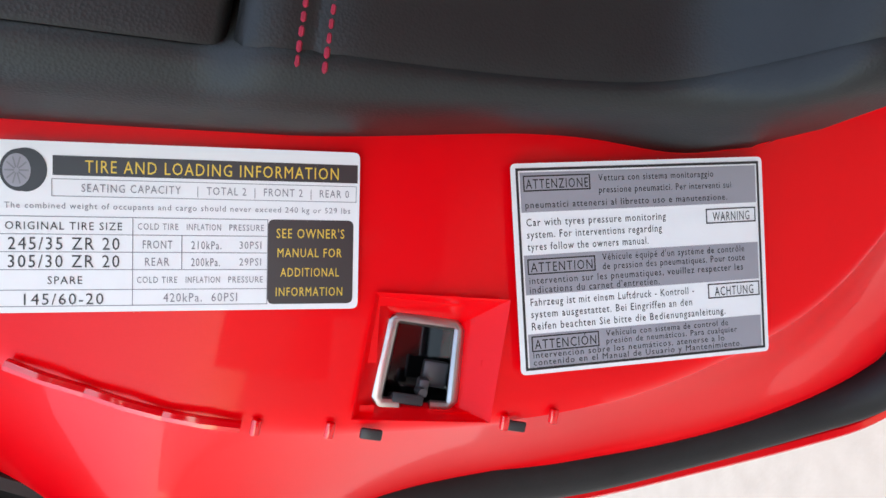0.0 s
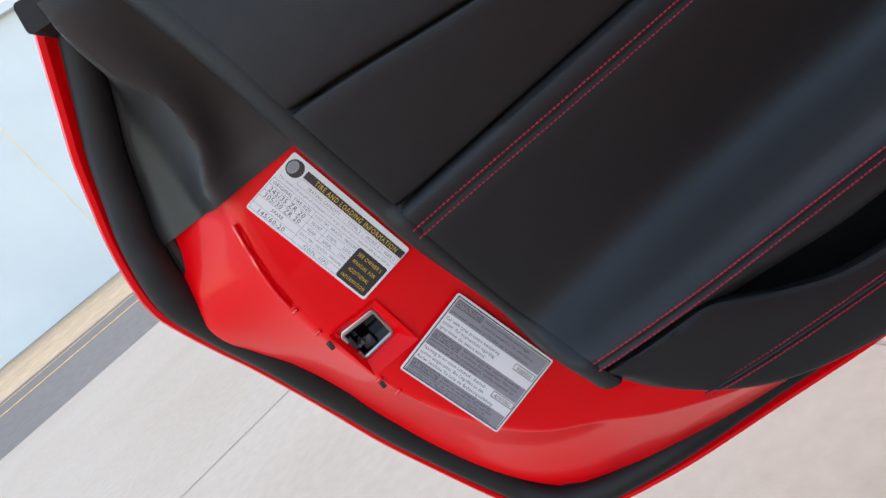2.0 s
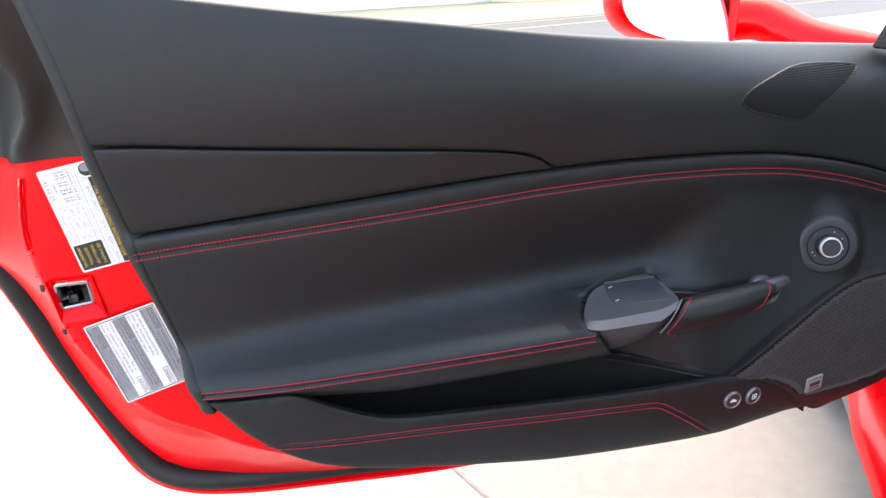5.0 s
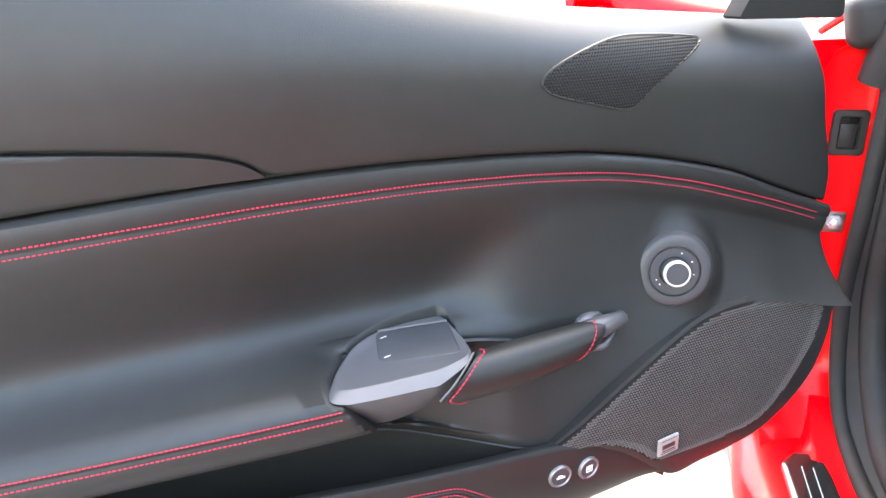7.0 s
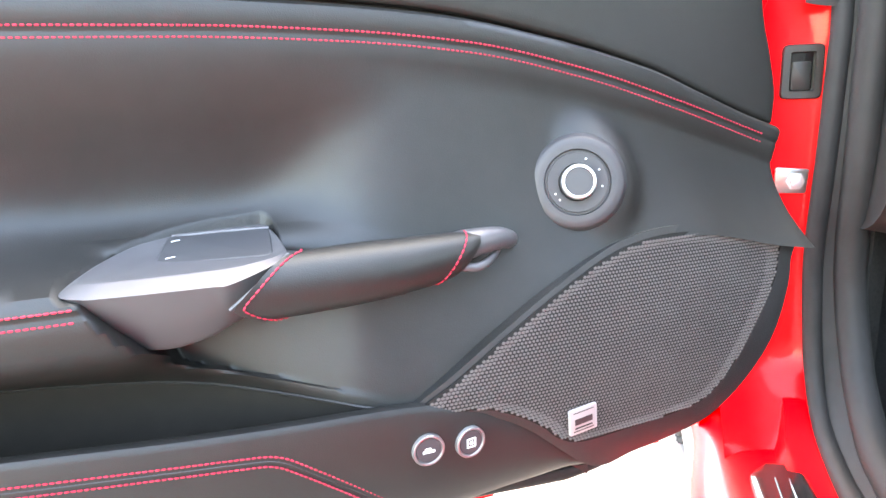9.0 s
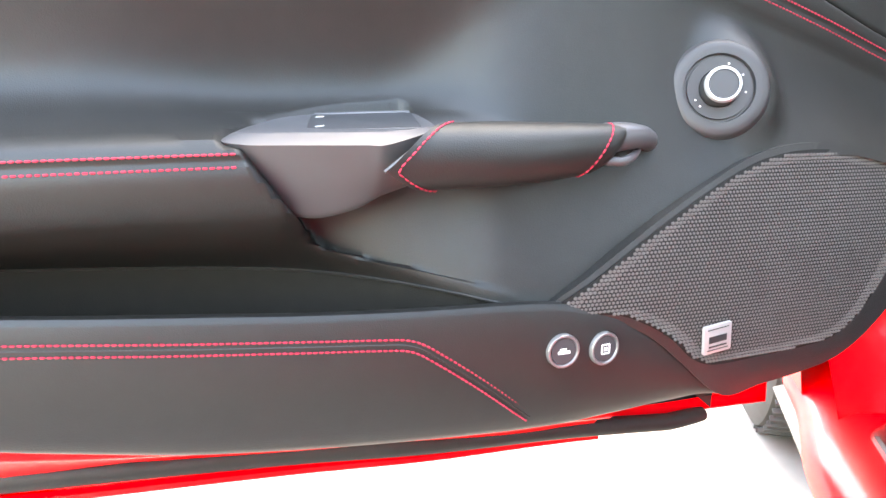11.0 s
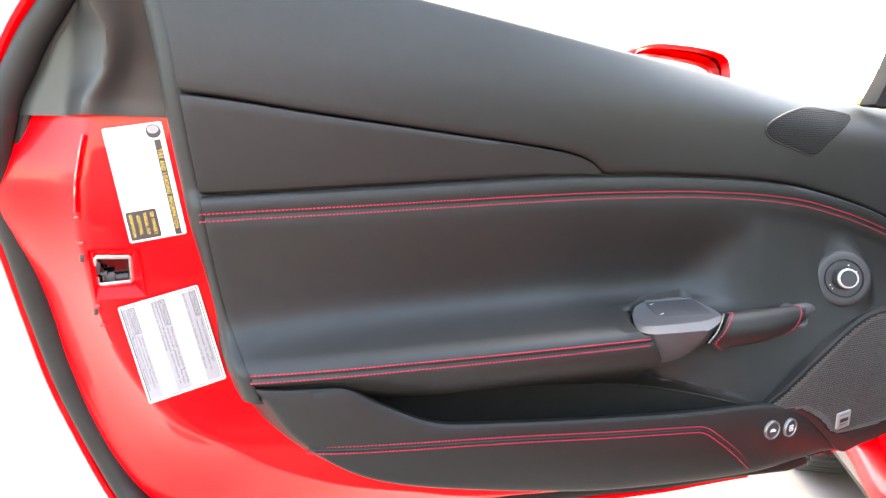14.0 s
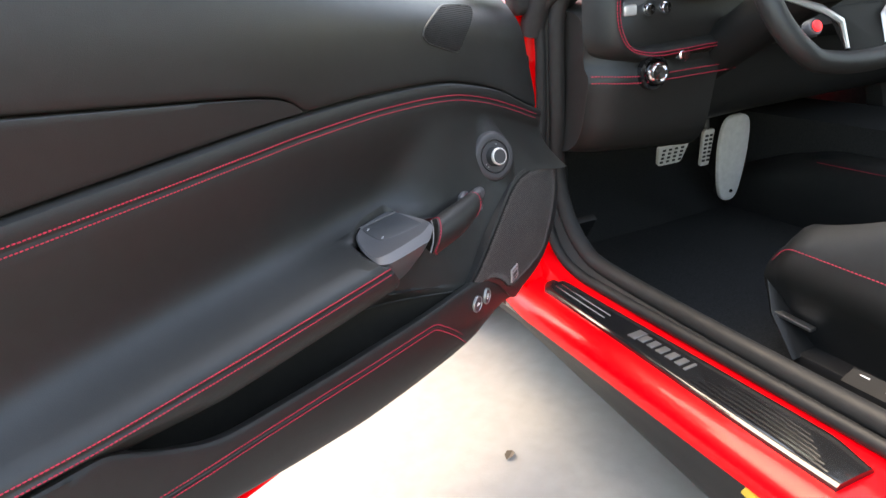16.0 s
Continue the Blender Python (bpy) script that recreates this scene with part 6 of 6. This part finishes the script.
for v in (0.218, 0.256):
    part("pod_key", lathe([(0.0125, 0.0), (0.0125, 0.012), (0.0095, 0.016), (0.0005, 0.015)], RM @ pose(v, 0.776, 0.046), 24), CHROME, pod)
part("pod_key", box(0.030, 0.020, 0.010, RM @ pose(0.178, 0.778, 0.050), 0.004, 3), SILVER, pod)
for k in range(3):
    part("pod_key", box(0.010, 0.006, 0.006, RM @ pose(0.208 + 0.014 * k, 0.737, 0.046), 0.001), CHROME, pod)
part("air_vent", lathe([(0.025, 0.0), (0.026, 0.006), (0.022, 0.009), (0.018, 0.004), (0.004, 0.002), (0.004, 0.008), (0.0005, 0.009)], CM @ pose(0.045, 0.130, 0.850) @ Matrix.Rotation(radians(35), 4, "Y"), 32), CHROME, car, "round silver air vent")
part("instrument_hood", slab(fillet([(-0.16, -0.05), (0.16, -0.05), (0.15, 0.075), (0.0, 0.105), (-0.15, 0.075)], 0.04, 8), 0.22, CM @ Matrix(((0, 0, -1, 0.08), (1, 0, 0, 0.455), (0, 1, 0, 0.835), (0, 0, 0, 1))), 0.012, 3), LEATHER, car, "black instrument hood")


# steering wheel
def steering_wheel():
    wm = CM @ pose(0.300, 0.413, 0.812) @ Matrix.Rotation(radians(90), 4, "Z") @ Matrix.Rotation(radians(68), 4, "X")
    path = []
    for a in np.linspace(0, 2 * math.pi, 72, endpoint=False):
        x, y = 0.180 * math.cos(a), 0.172 * math.sin(a)
        if y < -0.135:
            y = -0.135 + (y + 0.135) * 0.35
        path.append(wm @ Vector((x, y, 0)))
    rim = part("steering_wheel", tube(path, 0.0185, 14, closed=True), LEATHER, car, "flat-bottomed black leather steering wheel")
    part("wheel_hub", slab(fillet([(-0.075, -0.04), (0.075, -0.04), (0.085, 0.045), (-0.085, 0.045)], 0.03, 6), 0.04, wm @ pose(0, 0, -0.02), 0.012, 3), LEATHER, rim)
    part("lower_spoke", slab(fillet([(-0.040, -0.135), (0.040, -0.135), (0.060, -0.055), (-0.060, -0.055)], 0.012), 0.008, wm @ pose(0, 0, -0.002), 0.003), MESH_DARK, rim, "dark lower spoke")
    for s in (-1, 1):
        part("side_spoke", slab(fillet([(s * 0.06, -0.02), (s * 0.172, -0.010), (s * 0.172, 0.022), (s * 0.07, 0.035)], 0.008), 0.014, wm @ pose(0, 0, -0.004), 0.003), SATIN, rim, "silver side spoke")
        part("thumb_button", lathe([(0.009, 0), (0.0085, 0.003), (0.007, 0.004), (0.0005, 0.004)], wm @ pose(s * 0.104, -0.084, 0.010), 28), RED_GLOW, rim, "red thumb button with added glow")
        part("spoke_trim", tube([wm @ Vector(q) for q in ((s * 0.150, -0.030, 0.004), (s * 0.085, -0.058, 0.010), (s * 0.052, -0.082, 0.012), (s * 0.048, -0.126, 0.008))], [0.006, 0.009, 0.010, 0.007], 10, squash=0.5), STEEL, rim, "bright spoke trim")
        for k in range(3):
            part("spoke_key", box(0.010, 0.012, 0.006, wm @ pose(s * (0.095 + 0.014 * k), 0.0 - 0.004 * k, 0.014), 0.002), CHROME, rim)
        part("wheel_rocker", lathe([(0.014, -0.006), (0.014, 0.006), (0.012, 0.009), (0.0005, 0.009)], wm @ pose(s * 0.104, -0.084, 0.0), 24), SATIN, rim)
    part("paddle", slab(fillet([(-0.165, -0.03), (-0.14, -0.03), (-0.13, 0.10), (-0.15, 0.10)], 0.006), 0.004, wm @ pose(0, 0, -0.035), 0.001), STEEL, rim, "silver shift paddle")
    part("steering_column", tube([wm @ Vector((0, 0, -0.02)), wm @ Vector((0, 0, -0.12)), wm @ Vector((0, -0.03, -0.35))], [0.040, 0.048, 0.048], 18), MESH_DARK, car, "black steering column shroud")


steering_wheel()


# pedals
def pedal(name, v, z, w, h, tilt, lab, holes):
    m = CM @ Matrix.Translation((-0.35, v, z)) @ Matrix.Rotation(radians(tilt), 4, "Y") @ Matrix(((0, 0, 1, 0), (1, 0, 0, 0), (0, 1, 0, 0), (0, 0, 0, 1)))
    k = 0.12 * w
    p = part(name, slab(fillet([(-w / 2 + k, -h / 2), (w / 2 - k, -h / 2), (w / 2, h / 2), (-w / 2, h / 2)], min(w, h) * 0.18, 5), 0.010, m, 0.002), PEDAL, car, lab)
    for a in range(holes[0]):
        for b in range(holes[1]):
            part("pedal_stud", box(0.010, 0.006, 0.004, m @ pose((a + 0.5) / holes[0] * w * 0.8 - w * 0.4, (b + 0.5) / holes[1] * h * 0.8 - h * 0.4, 0.011), 0.001, 1), RUBBER, p)
    part("pedal_arm", tube([m @ Vector((0, h * 0.3, 0)), m @ Vector((0, h * 0.5 + 0.10, -0.03)), m @ Vector((0, h * 0.5 + 0.22, -0.10))], 0.010, 8), PLASTIC, p)


pedal("brake_pedal", 0.628, 0.364, 0.106, 0.062, 18, "steel brake pedal with rubber studs", (4, 4))
pedal("accelerator_pedal", 0.754, 0.360, 0.040, 0.108, 8, "narrow steel accelerator pedal with studs", (2, 7))
foot = CM @ Matrix.Translation((-0.33, 0.828, 0.318)) @ Matrix.Rotation(radians(6), 4, "Y") @ Matrix(((0, 0, 1, 0), (1, 0, 0, 0), (0, 1, 0, 0), (0, 0, 0, 1)))
fp = part("pedal_plate", slab([tuple(q) for q in flow([(-0.052, 0.05), (-0.040, 0.115), (0.0, 0.13), (0.045, 0.115), (0.056, 0.04), (0.050, -0.05), (0.036, -0.115), (0.010, -0.13), (-0.022, -0.115), (-0.042, -0.05)], 48, closed=True)], 0.012, foot, 0.004, 3), PEDAL, car, "long rounded grey metal foot plate")
part("plate_screw", lathe([(0.006, 0), (0.005, 0.003), (0.0005, 0.003)], foot @ pose(0.012, -0.10, 0.012), 12), GLOSS, fp)


# driver's seat: bolstered cushion on a shell
def seat():
    s = new("driver_seat")
    s.parent = car
    tagged(s, "black leather bucket seat with red stitched bolsters")

    rows = []
    for u in np.linspace(0.26, 0.95, 30):
        f = ease(0.24, 0.36, u)
        line = []
        for v, z in ((0.345, 0.17), (0.320, 0.25), (0.284, 0.315), (0.288, 0.368), (0.325, 0.405), (0.355, 0.398), (0.39, 0.365), (0.45, 0.345), (0.55, 0.340), (0.65, 0.345), (0.71, 0.365), (0.745, 0.398), (0.775, 0.405), (0.812, 0.368), (0.816, 0.315), (0.78, 0.25), (0.755, 0.17)):
            vv = 0.55 + (v - 0.55) * (0.80 + 0.20 * f)
            line.append(C(u, vv, 0.17 + (z - 0.17) * (0.62 + 0.38 * f) - 0.03 * (u - 0.4) + (0.065 * ease(0.32, 0.60, u) if z > 0.38 else 0)))
        rows.append([tuple(q) for q in flow(line, 50)])
    part("seat_cushion", grid([[(*rows[5][k][:2], 0.17) for k in range(50)], [(*rows[2][k][:2], 0.17 + (rows[0][k][2] - 0.17) * 0.45) for k in range(50)]] + rows), LEATHER, s)
    for v in (0.284, 0.816):
        run = [C(u, 0.55 + (v - 0.55) * (0.80 + 0.20 * ease(0.24, 0.36, u)), 0.17 + (0.372 - 0.17) * (0.62 + 0.38 * ease(0.24, 0.36, u)) - 0.03 * (u - 0.4)) for u in np.linspace(0.285, 0.94, 60)]
        part("seat_stitching", stitches(([tuple(q) for q in run], [tuple(IN)] * 60, [(0, 0, 1)] * 60), 0.0, 0.007, 0.0055, 0.0012), RED_THREAD, s, "red thread stitches", kind="stuff")
    back = []
    for z in np.linspace(0.33, 0.98, 16):
        k = (z - 0.33) / 0.65
        line = [C(0.90 + 0.22 * k + du, v, z) for du, v in ((0.12, 0.30), (0.0, 0.29), (-0.05, 0.33), (-0.03, 0.38), (0.02, 0.45), (0.03, 0.55), (0.02, 0.65), (-0.03, 0.72), (-0.05, 0.77), (0.0, 0.81), (0.12, 0.80))]
        back.append([tuple(q) for q in flow(line, 40)])
    part("seat_back", grid(back), LEATHER, s)
    part("seat_shell", box(0.60, 0.50, 0.05, CM @ pose(0.66, 0.55, 0.150), 0.01), PLASTIC, s)
    part("seat_switch", box(0.085, 0.016, 0.007, CM @ pose(0.345, 0.316, 0.226, 0, 3, 0), 0.002), STEEL, s, "silver seat switch")


seat()
tun = part("centre_tunnel", grid([[C(u, v, z + dz) for v, z in ((0.93, 0.12), (0.935, 0.22), (0.945, 0.28), (0.965, 0.312), (1.0, 0.328), (1.1, 0.334), (1.28, 0.334), (1.34, 0.30), (1.36, 0.12))] for u, dz in ((-0.5, -0.10), (-0.3, -0.03), (-0.15, 0.0), (0.1, 0.0), (0.5, 0.02), (1.0, 0.05), (1.6, 0.06))]), LEATHER, car, "black leather centre tunnel with red stitches")
part("tunnel_stitching", stitches(([tuple(C(u, 0.962, 0.313)) for u in np.linspace(-0.15, 0.1, 30)], [(0, 0, 1)] * 30, [tuple((-IN + Vector((0, 0, 1))).normalized())] * 30), 0.0, 0.007, 0.0055, 0.0012), RED_THREAD, tun, "red thread stitches", kind="stuff")
part("warning_tag", box(0.085, 0.030, 0.002, CM @ pose(0.615, 0.150, 0.285, 25, 0, 0), 0.0008, 1), MESH_DARK, car, "small black warning tag with white marks")
part("tag_marks", join(box(0.014, 0.0015, 0.001, CM @ pose(0.595, 0.156, 0.2890, 25, 0, 0)), box(0.008, 0.006, 0.001, CM @ pose(0.635, 0.150, 0.2868, 25, 0, 0))), MARK, car, flat=True)

# ---------------------------------------------------------------- ground and distance
def flat_sheet(pts, z):
    bm = bmesh.new()
    bm.faces.new([bm.verts.new((x, y, z)) for x, y in pts])
    return bm


ROAD = Vector((0.927, 0.374, 0))      # along the road
OFF = Vector((-0.374, 0.927, 0))      # across it, away from the car
R0 = Vector((-2.2, 6.34, 0))


def W(s, d, z=0.0):
    return R0 + ROAD * s + OFF * d + Vector((0, 0, z))


def strip(s0, s1, d0, d1, z):
    return [tuple(W(s, d, z)) for s, d in ((s0, d0), (s1, d0), (s1, d1), (s0, d1))]


def quad(pts):
    bm = bmesh.new()
    bm.faces.new([bm.verts.new(p) for p in pts])
    return bm


ground = tagged(part("ground", flat_sheet([(-3000, -3000), (3000, -3000), (3000, 3000), (-3000, 3000)], -0.02), SAND, None, "dry sandy ground", flat=True), kind="structure", category="ground")
slab_a = part("pavement", grid([[W(s, d, 0.0) for d in (-60, -30, -10, -4, -0.02)] + [W(s, -0.02, -0.05)] for s in np.linspace(-60, 60, 9)]), CONCRETE, None, "pale grey concrete apron with fine joints", flat=True)
tagged(slab_a, category="pavement", kind="structure")
# joints in the concrete
jd = Vector((0.93, 0.36, 0))
jn = Vector((-0.36, 0.93, 0))
J0 = Vector((-0.79, 2.0, 0))


def joint(a, b, w=0.004):
    d = (b - a).normalized()
    n = Vector((-d.y, d.x, 0)) * w
    up = Vector((0, 0, 0.0015))
    return quad([a - n + up, b - n + up, b + n + up, a + n + up])


for k in (-2, -1, 0, 1):
    part("pavement_joint", joint(J0 + jn * 4.2 * k - jd * 40, J0 + jn * 4.2 * k + jd * 40), JOINT, slab_a)
for k in (-2, -1, 0, 1, 2):
    part("pavement_joint", joint(J0 + jd * (0.56 + 4.2 * k) - jn * 30, J0 + jd * (0.56 + 4.2 * k) + jn * 4.2), JOINT, slab_a)
road = tagged(part("road", grid([[W(s, d, -0.010) for d in (0.0, 3.0, 6.3)] for s in np.linspace(-120, 160, 8)]), ASPHALT, None, "dark blue-grey asphalt road", flat=True), kind="structure", category="road")
part("centre_line", quad(strip(-120, 160, 3.9, 4.02, -0.006)), LINE, road, "faded yellow road line", flat=True)
part("edge_line", quad(strip(-120, 160, 5.6, 5.7, -0.006)), LINE, road, flat=True)
verge = tagged(part("verge", grid([[W(s, d, -0.005 + 0.0 * d) for d in (6.3, 10, 18, 60)] for s in np.linspace(-120, 160, 12)]), SAND, None, "dry sandy verge", flat=True), kind="structure", category="verge")

# long pale wall of a large building with faint vertical panel joints
B0, B1 = 20.5, 28.0


def building():
    b = thing("warehouse", "long pale blue-grey warehouse with a tan end", "building")
    wall = part("wall", box(105.5, 20, 9.0, Matrix(((ROAD.x, OFF.x, 0, W(-27.75, B0 + 10).x), (ROAD.y, OFF.y, 0, W(-27.75, B0 + 10).y), (0, 0, 1, 4.5), (0, 0, 0, 1)))), WALL, b, "pale blue-grey ribbed wall", flat=True)
    for k in range(20):
        s = 21.0 - 5.2 * k
        part("panel_joint", quad([W(s, B0 - 0.01, 0.0), W(s + 0.06, B0 - 0.01, 0.0), W(s + 0.06, B0 - 0.01, 9.0), W(s, B0 - 0.01, 9.0)]), TAN, wall, flat=True)
    part("roof", box(106, 20.6, 0.3, Matrix(((ROAD.x, OFF.x, 0, W(-27.75, B0 + 10).x), (ROAD.y, OFF.y, 0, W(-27.75, B0 + 10).y), (0, 0, 1, 9.15), (0, 0, 0, 1)))), WALL, b, flat=True)
    part("end_wall", box(36, 20, 8.6, Matrix(((ROAD.x, OFF.x, 0, W(43.02, B0 + 10.1).x), (ROAD.y, OFF.y, 0, W(43.02, B0 + 10.1).y), (0, 0, 1, 4.3), (0, 0, 0, 1)))), TAN, b, "tan stucco end wall", flat=True)
    return b


building()


def annex():
    b = thing("tan_hut", "low tan stucco hut beside a black box for an open trailer", "hut")
    m = Matrix(((ROAD.x, OFF.x, 0, W(23.6, 19.4).x), (ROAD.y, OFF.y, 0, W(23.6, 19.4).y), (0, 0, 1, 0), (0, 0, 0, 1)))
    part("wall", box(2.3, 1.8, 1.75, m @ pose(0, 0, 0.875)), TAN, b, flat=True)
    part("roof", box(2.4, 1.9, 0.08, m @ pose(0, 0, 1.79)), TAN, b, flat=True)
    # plain black box drawn in for the dark inside of an open trailer
    part("dark_opening", box(2.6, 0.2, 1.4, m @ pose(2.55, 0.9, 0.72)), INK, b, "black box for the dark inside of an open trailer", flat=True)


annex()


def trailer():
    t = thing("box_trailer", "white enclosed box trailer parked on the verge", "trailer")
    d = Vector((0.985, 0.17, 0)).normalized()
    n = Vector((-d.y, d.x, 0))
    o = Vector((19.5, 34.0, 0))
    m = Matrix(((d.x, n.x, 0, o.x), (d.y, n.y, 0, o.y), (0, 0, 1, 0), (0, 0, 0, 1))) @ Matrix.Scale(0.86, 4)
    part("box", box(7.2, 2.2, 2.1, m @ pose(0, 0, 1.45), 0.08), VAN_WHITE, t)
    part("chassis", box(7.4, 2.0, 0.16, m @ pose(0, 0, 0.35), 0.02), PLASTIC, t)
    part("door_seam", box(0.04, 0.03, 1.9, m @ pose(1.2, -1.11, 1.42)), GREYINK, t)
    for x in (-0.4, 0.5):
        w = part("wheel", lathe([(0.20, -0.1), (0.33, -0.1), (0.35, -0.05), (0.35, 0.05), (0.33, 0.1), (0.2, 0.1)], m @ pose(x, -1.0, 0.35, 90, 0, 0), 28), TYRE, t)
        part("rim", lathe([(0.2, -0.08), (0.12, 0.0), (0.001, 0.02)], m @ pose(x, -1.06, 0.35, 90, 0, 0), 20), STEEL, w)
    # open flat trailer and small utility vehicle beside it
    u = thing("utility_cart", "small open utility cart with white body", "cart")
    m2 = Matrix(((d.x, n.x, 0, 15.2), (d.y, n.y, 0, 33.4), (0, 0, 1, 0), (0, 0, 0, 1))) @ Matrix.Scale(0.86, 4)
    part("body", box(1.9, 1.2, 0.55, m2 @ pose(0, 0, 0.65), 0.1), VAN_WHITE, u)
    part("canopy", box(1.5, 1.2, 0.08, m2 @ pose(-0.1, 0, 1.75), 0.02), VAN_WHITE, u)
    for x in (-0.7, 0.5):
        for y in (-0.5, 0.5):
            part("post", tube([m2 @ Vector((x, y, 0.8)), m2 @ Vector((x, y, 1.75))], 0.03, 6), GREYINK, u)
    for x in (-0.6, 0.6):
        for y in (-0.55, 0.55):
            part("wheel", lathe([(0.08, -0.08), (0.24, -0.08), (0.26, 0.0), (0.24, 0.08), (0.08, 0.08)], m2 @ pose(x, y, 0.26, 90, 0, 0), 20), TYRE, u)
    fl = thing("flat_trailer", "low open car trailer with twin wheels", "trailer")
    m3 = Matrix(((d.x, n.x, 0, 17.5), (d.y, n.y, 0, 32.4), (0, 0, 1, 0), (0, 0, 0, 1))) @ Matrix.Scale(0.86, 4)
    part("deck", box(4.4, 1.9, 0.12, m3 @ pose(0, 0, 0.55), 0.02), STEEL, fl)
    part("mudguard", box(1.7, 0.25, 0.10, m3 @ pose(-0.6, -1.0, 0.78), 0.04), STEEL, fl)
    part("drawbar", tube([m3 @ Vector((2.2, 0, 0.5)), m3 @ Vector((3.6, 0, 0.45))], 0.06, 8), STEEL, fl)
    for x in (-1.0, -0.2):
        part("wheel", lathe([(0.15, -0.1), (0.30, -0.1), (0.33, 0.0), (0.30, 0.1), (0.15, 0.1)], m3 @ pose(x, -1.0, 0.33, 90, 0, 0), 24), TYRE, fl)


trailer()


def foliage(name, centre, size, count, leaf, mat, label, category, trunk=True, seed=1, kind=""):
    """A tree or bush: trunk, limbs and a crown of many small leaves in uneven clumps."""
    rng = random.Random(seed)
    t = thing(name, label, category, at=(0, 0, 0))
    c = Vector(centre)
    sx, sy, sz = size
    base = c.z if trunk else 0
    clumps = []
    for _ in range(26):
        a, r, h = rng.uniform(0, 6.28), rng.random() ** 0.5, rng.uniform(-0.9, 1)
        k = math.sqrt(max(0, 1 - 0.75 * h * h))
        clumps.append((Vector((sx * r * k * math.cos(a), sy * r * k * math.sin(a), sz * h)), rng.uniform(0.16, 0.38)))
    verts, faces = [], []
    for _ in range(count):
        p, r = rng.choice(clumps)
        q = c + p + Vector((rng.gauss(0, r * sx * 0.55), rng.gauss(0, r * sy * 0.55), rng.gauss(0, r * sz * 0.6)))
        q.z = max(q.z, 0.05)
        d1 = Vector((rng.gauss(0, 1), rng.gauss(0, 1), rng.gauss(0, 1))).normalized() * leaf * rng.uniform(0.6, 1.3)
        d2 = Vector((rng.gauss(0, 1), rng.gauss(0, 1), rng.gauss(0, 1))).normalized() * leaf * rng.uniform(0.4, 0.9)
        k = len(verts)
        verts += [q - d1, q + d2, q + d1, q - d2]
        faces.append((k, k + 1, k + 2, k + 3))
    me = bpy.data.meshes.new("crown")
    me.from_pydata(verts, [], faces)
    me.materials.append(mat)
    cr = new("crown", me)
    cr.parent = t
    tagged(cr, kind="stuff")
    if trunk:
        g = Vector((c.x, c.y, 0))
        part("trunk", tube([g, g + Vector((0.05 * sx, 0, c.z * 0.5)), c + Vector((0, 0, sz * 0.2))], [sx * 0.09, sx * 0.065, sx * 0.03], 10), BARK, t)
        for i in range(5):
            p = clumps[i][0]
            part("limb", tube([g + Vector((0, 0, c.z * 0.55)), c + p * 0.4, c + p * 0.85], [sx * 0.045, sx * 0.03, sx * 0.012], 7), BARK, t)
    return t


# hedge of scrub beyond the trailer, and sunlit trees along the far side
for k in range(7):
    p = Vector((31.0 + 3.4 * k, 40.5 - 0.6 * k, 0.9))
    foliage("scrub_bush", p, (2.4, 1.6, 1.3), 1500, 0.16, LEAF if k % 2 else DRY, "dense olive-green scrub bush" if k % 2 else "dry yellow-green scrub bush", "bush", trunk=False, seed=10 + k)

for k, (x, y, h, r, mat) in enumerate(((46, 22, 3.0, 3.0, DRY), (52, 17, 3.4, 3.4, LEAF), (58, 9, 3.2, 3.6, DRY), (60, 2, 3.0, 3.2, LEAF), (39, 30, 2.6, 2.4, LEAF))):
    foliage("roadside_tree", (x, y, h), (r, r, r * 0.75), 3500, 0.22, mat, "sunlit yellow-green roadside tree", "tree", seed=40 + k)
hills = []
for k in range(60):
    a = radians(-40 + 150 * k / 59)
    h = 6 + 5 * noise.noise(Vector((k * 0.17, 0.3, 0))) + 2.5 * noise.noise(Vector((k * 0.6, 1.3, 0)))
    d = Vector((math.cos(a), math.sin(a), 0))
    hills.append([d * 420 + Vector((0, 0, -1)), d * 450 + Vector((0, 0, max(h, 1))), d * 520 + Vector((0, 0, max(h * 1.3, 1)))])
tagged(part("backdrop", grid(hills), DRY, None, "far dry hills"), kind="structure", category="backdrop")

# a small dry leaf on the concrete by the sill
lf = bmesh.new()
lp = [(-0.014, 0), (-0.006, 0.008), (0.006, 0.009), (0.015, 0.002), (0.008, -0.007), (-0.006, -0.008)]
lv = [lf.verts.new((0.849 + x, 0.032 + y, 0.004 + 0.004 * abs(y) / 0.009)) for x, y in lp]
lc = lf.verts.new((0.849, 0.032, 0.003))
for i in range(6):
    lf.faces.new((lv[i], lv[(i + 1) % 6], lc))
tagged(part("dry_leaf", lf, BARK, None, "small dark dry leaf on the concrete"), category="leaf")
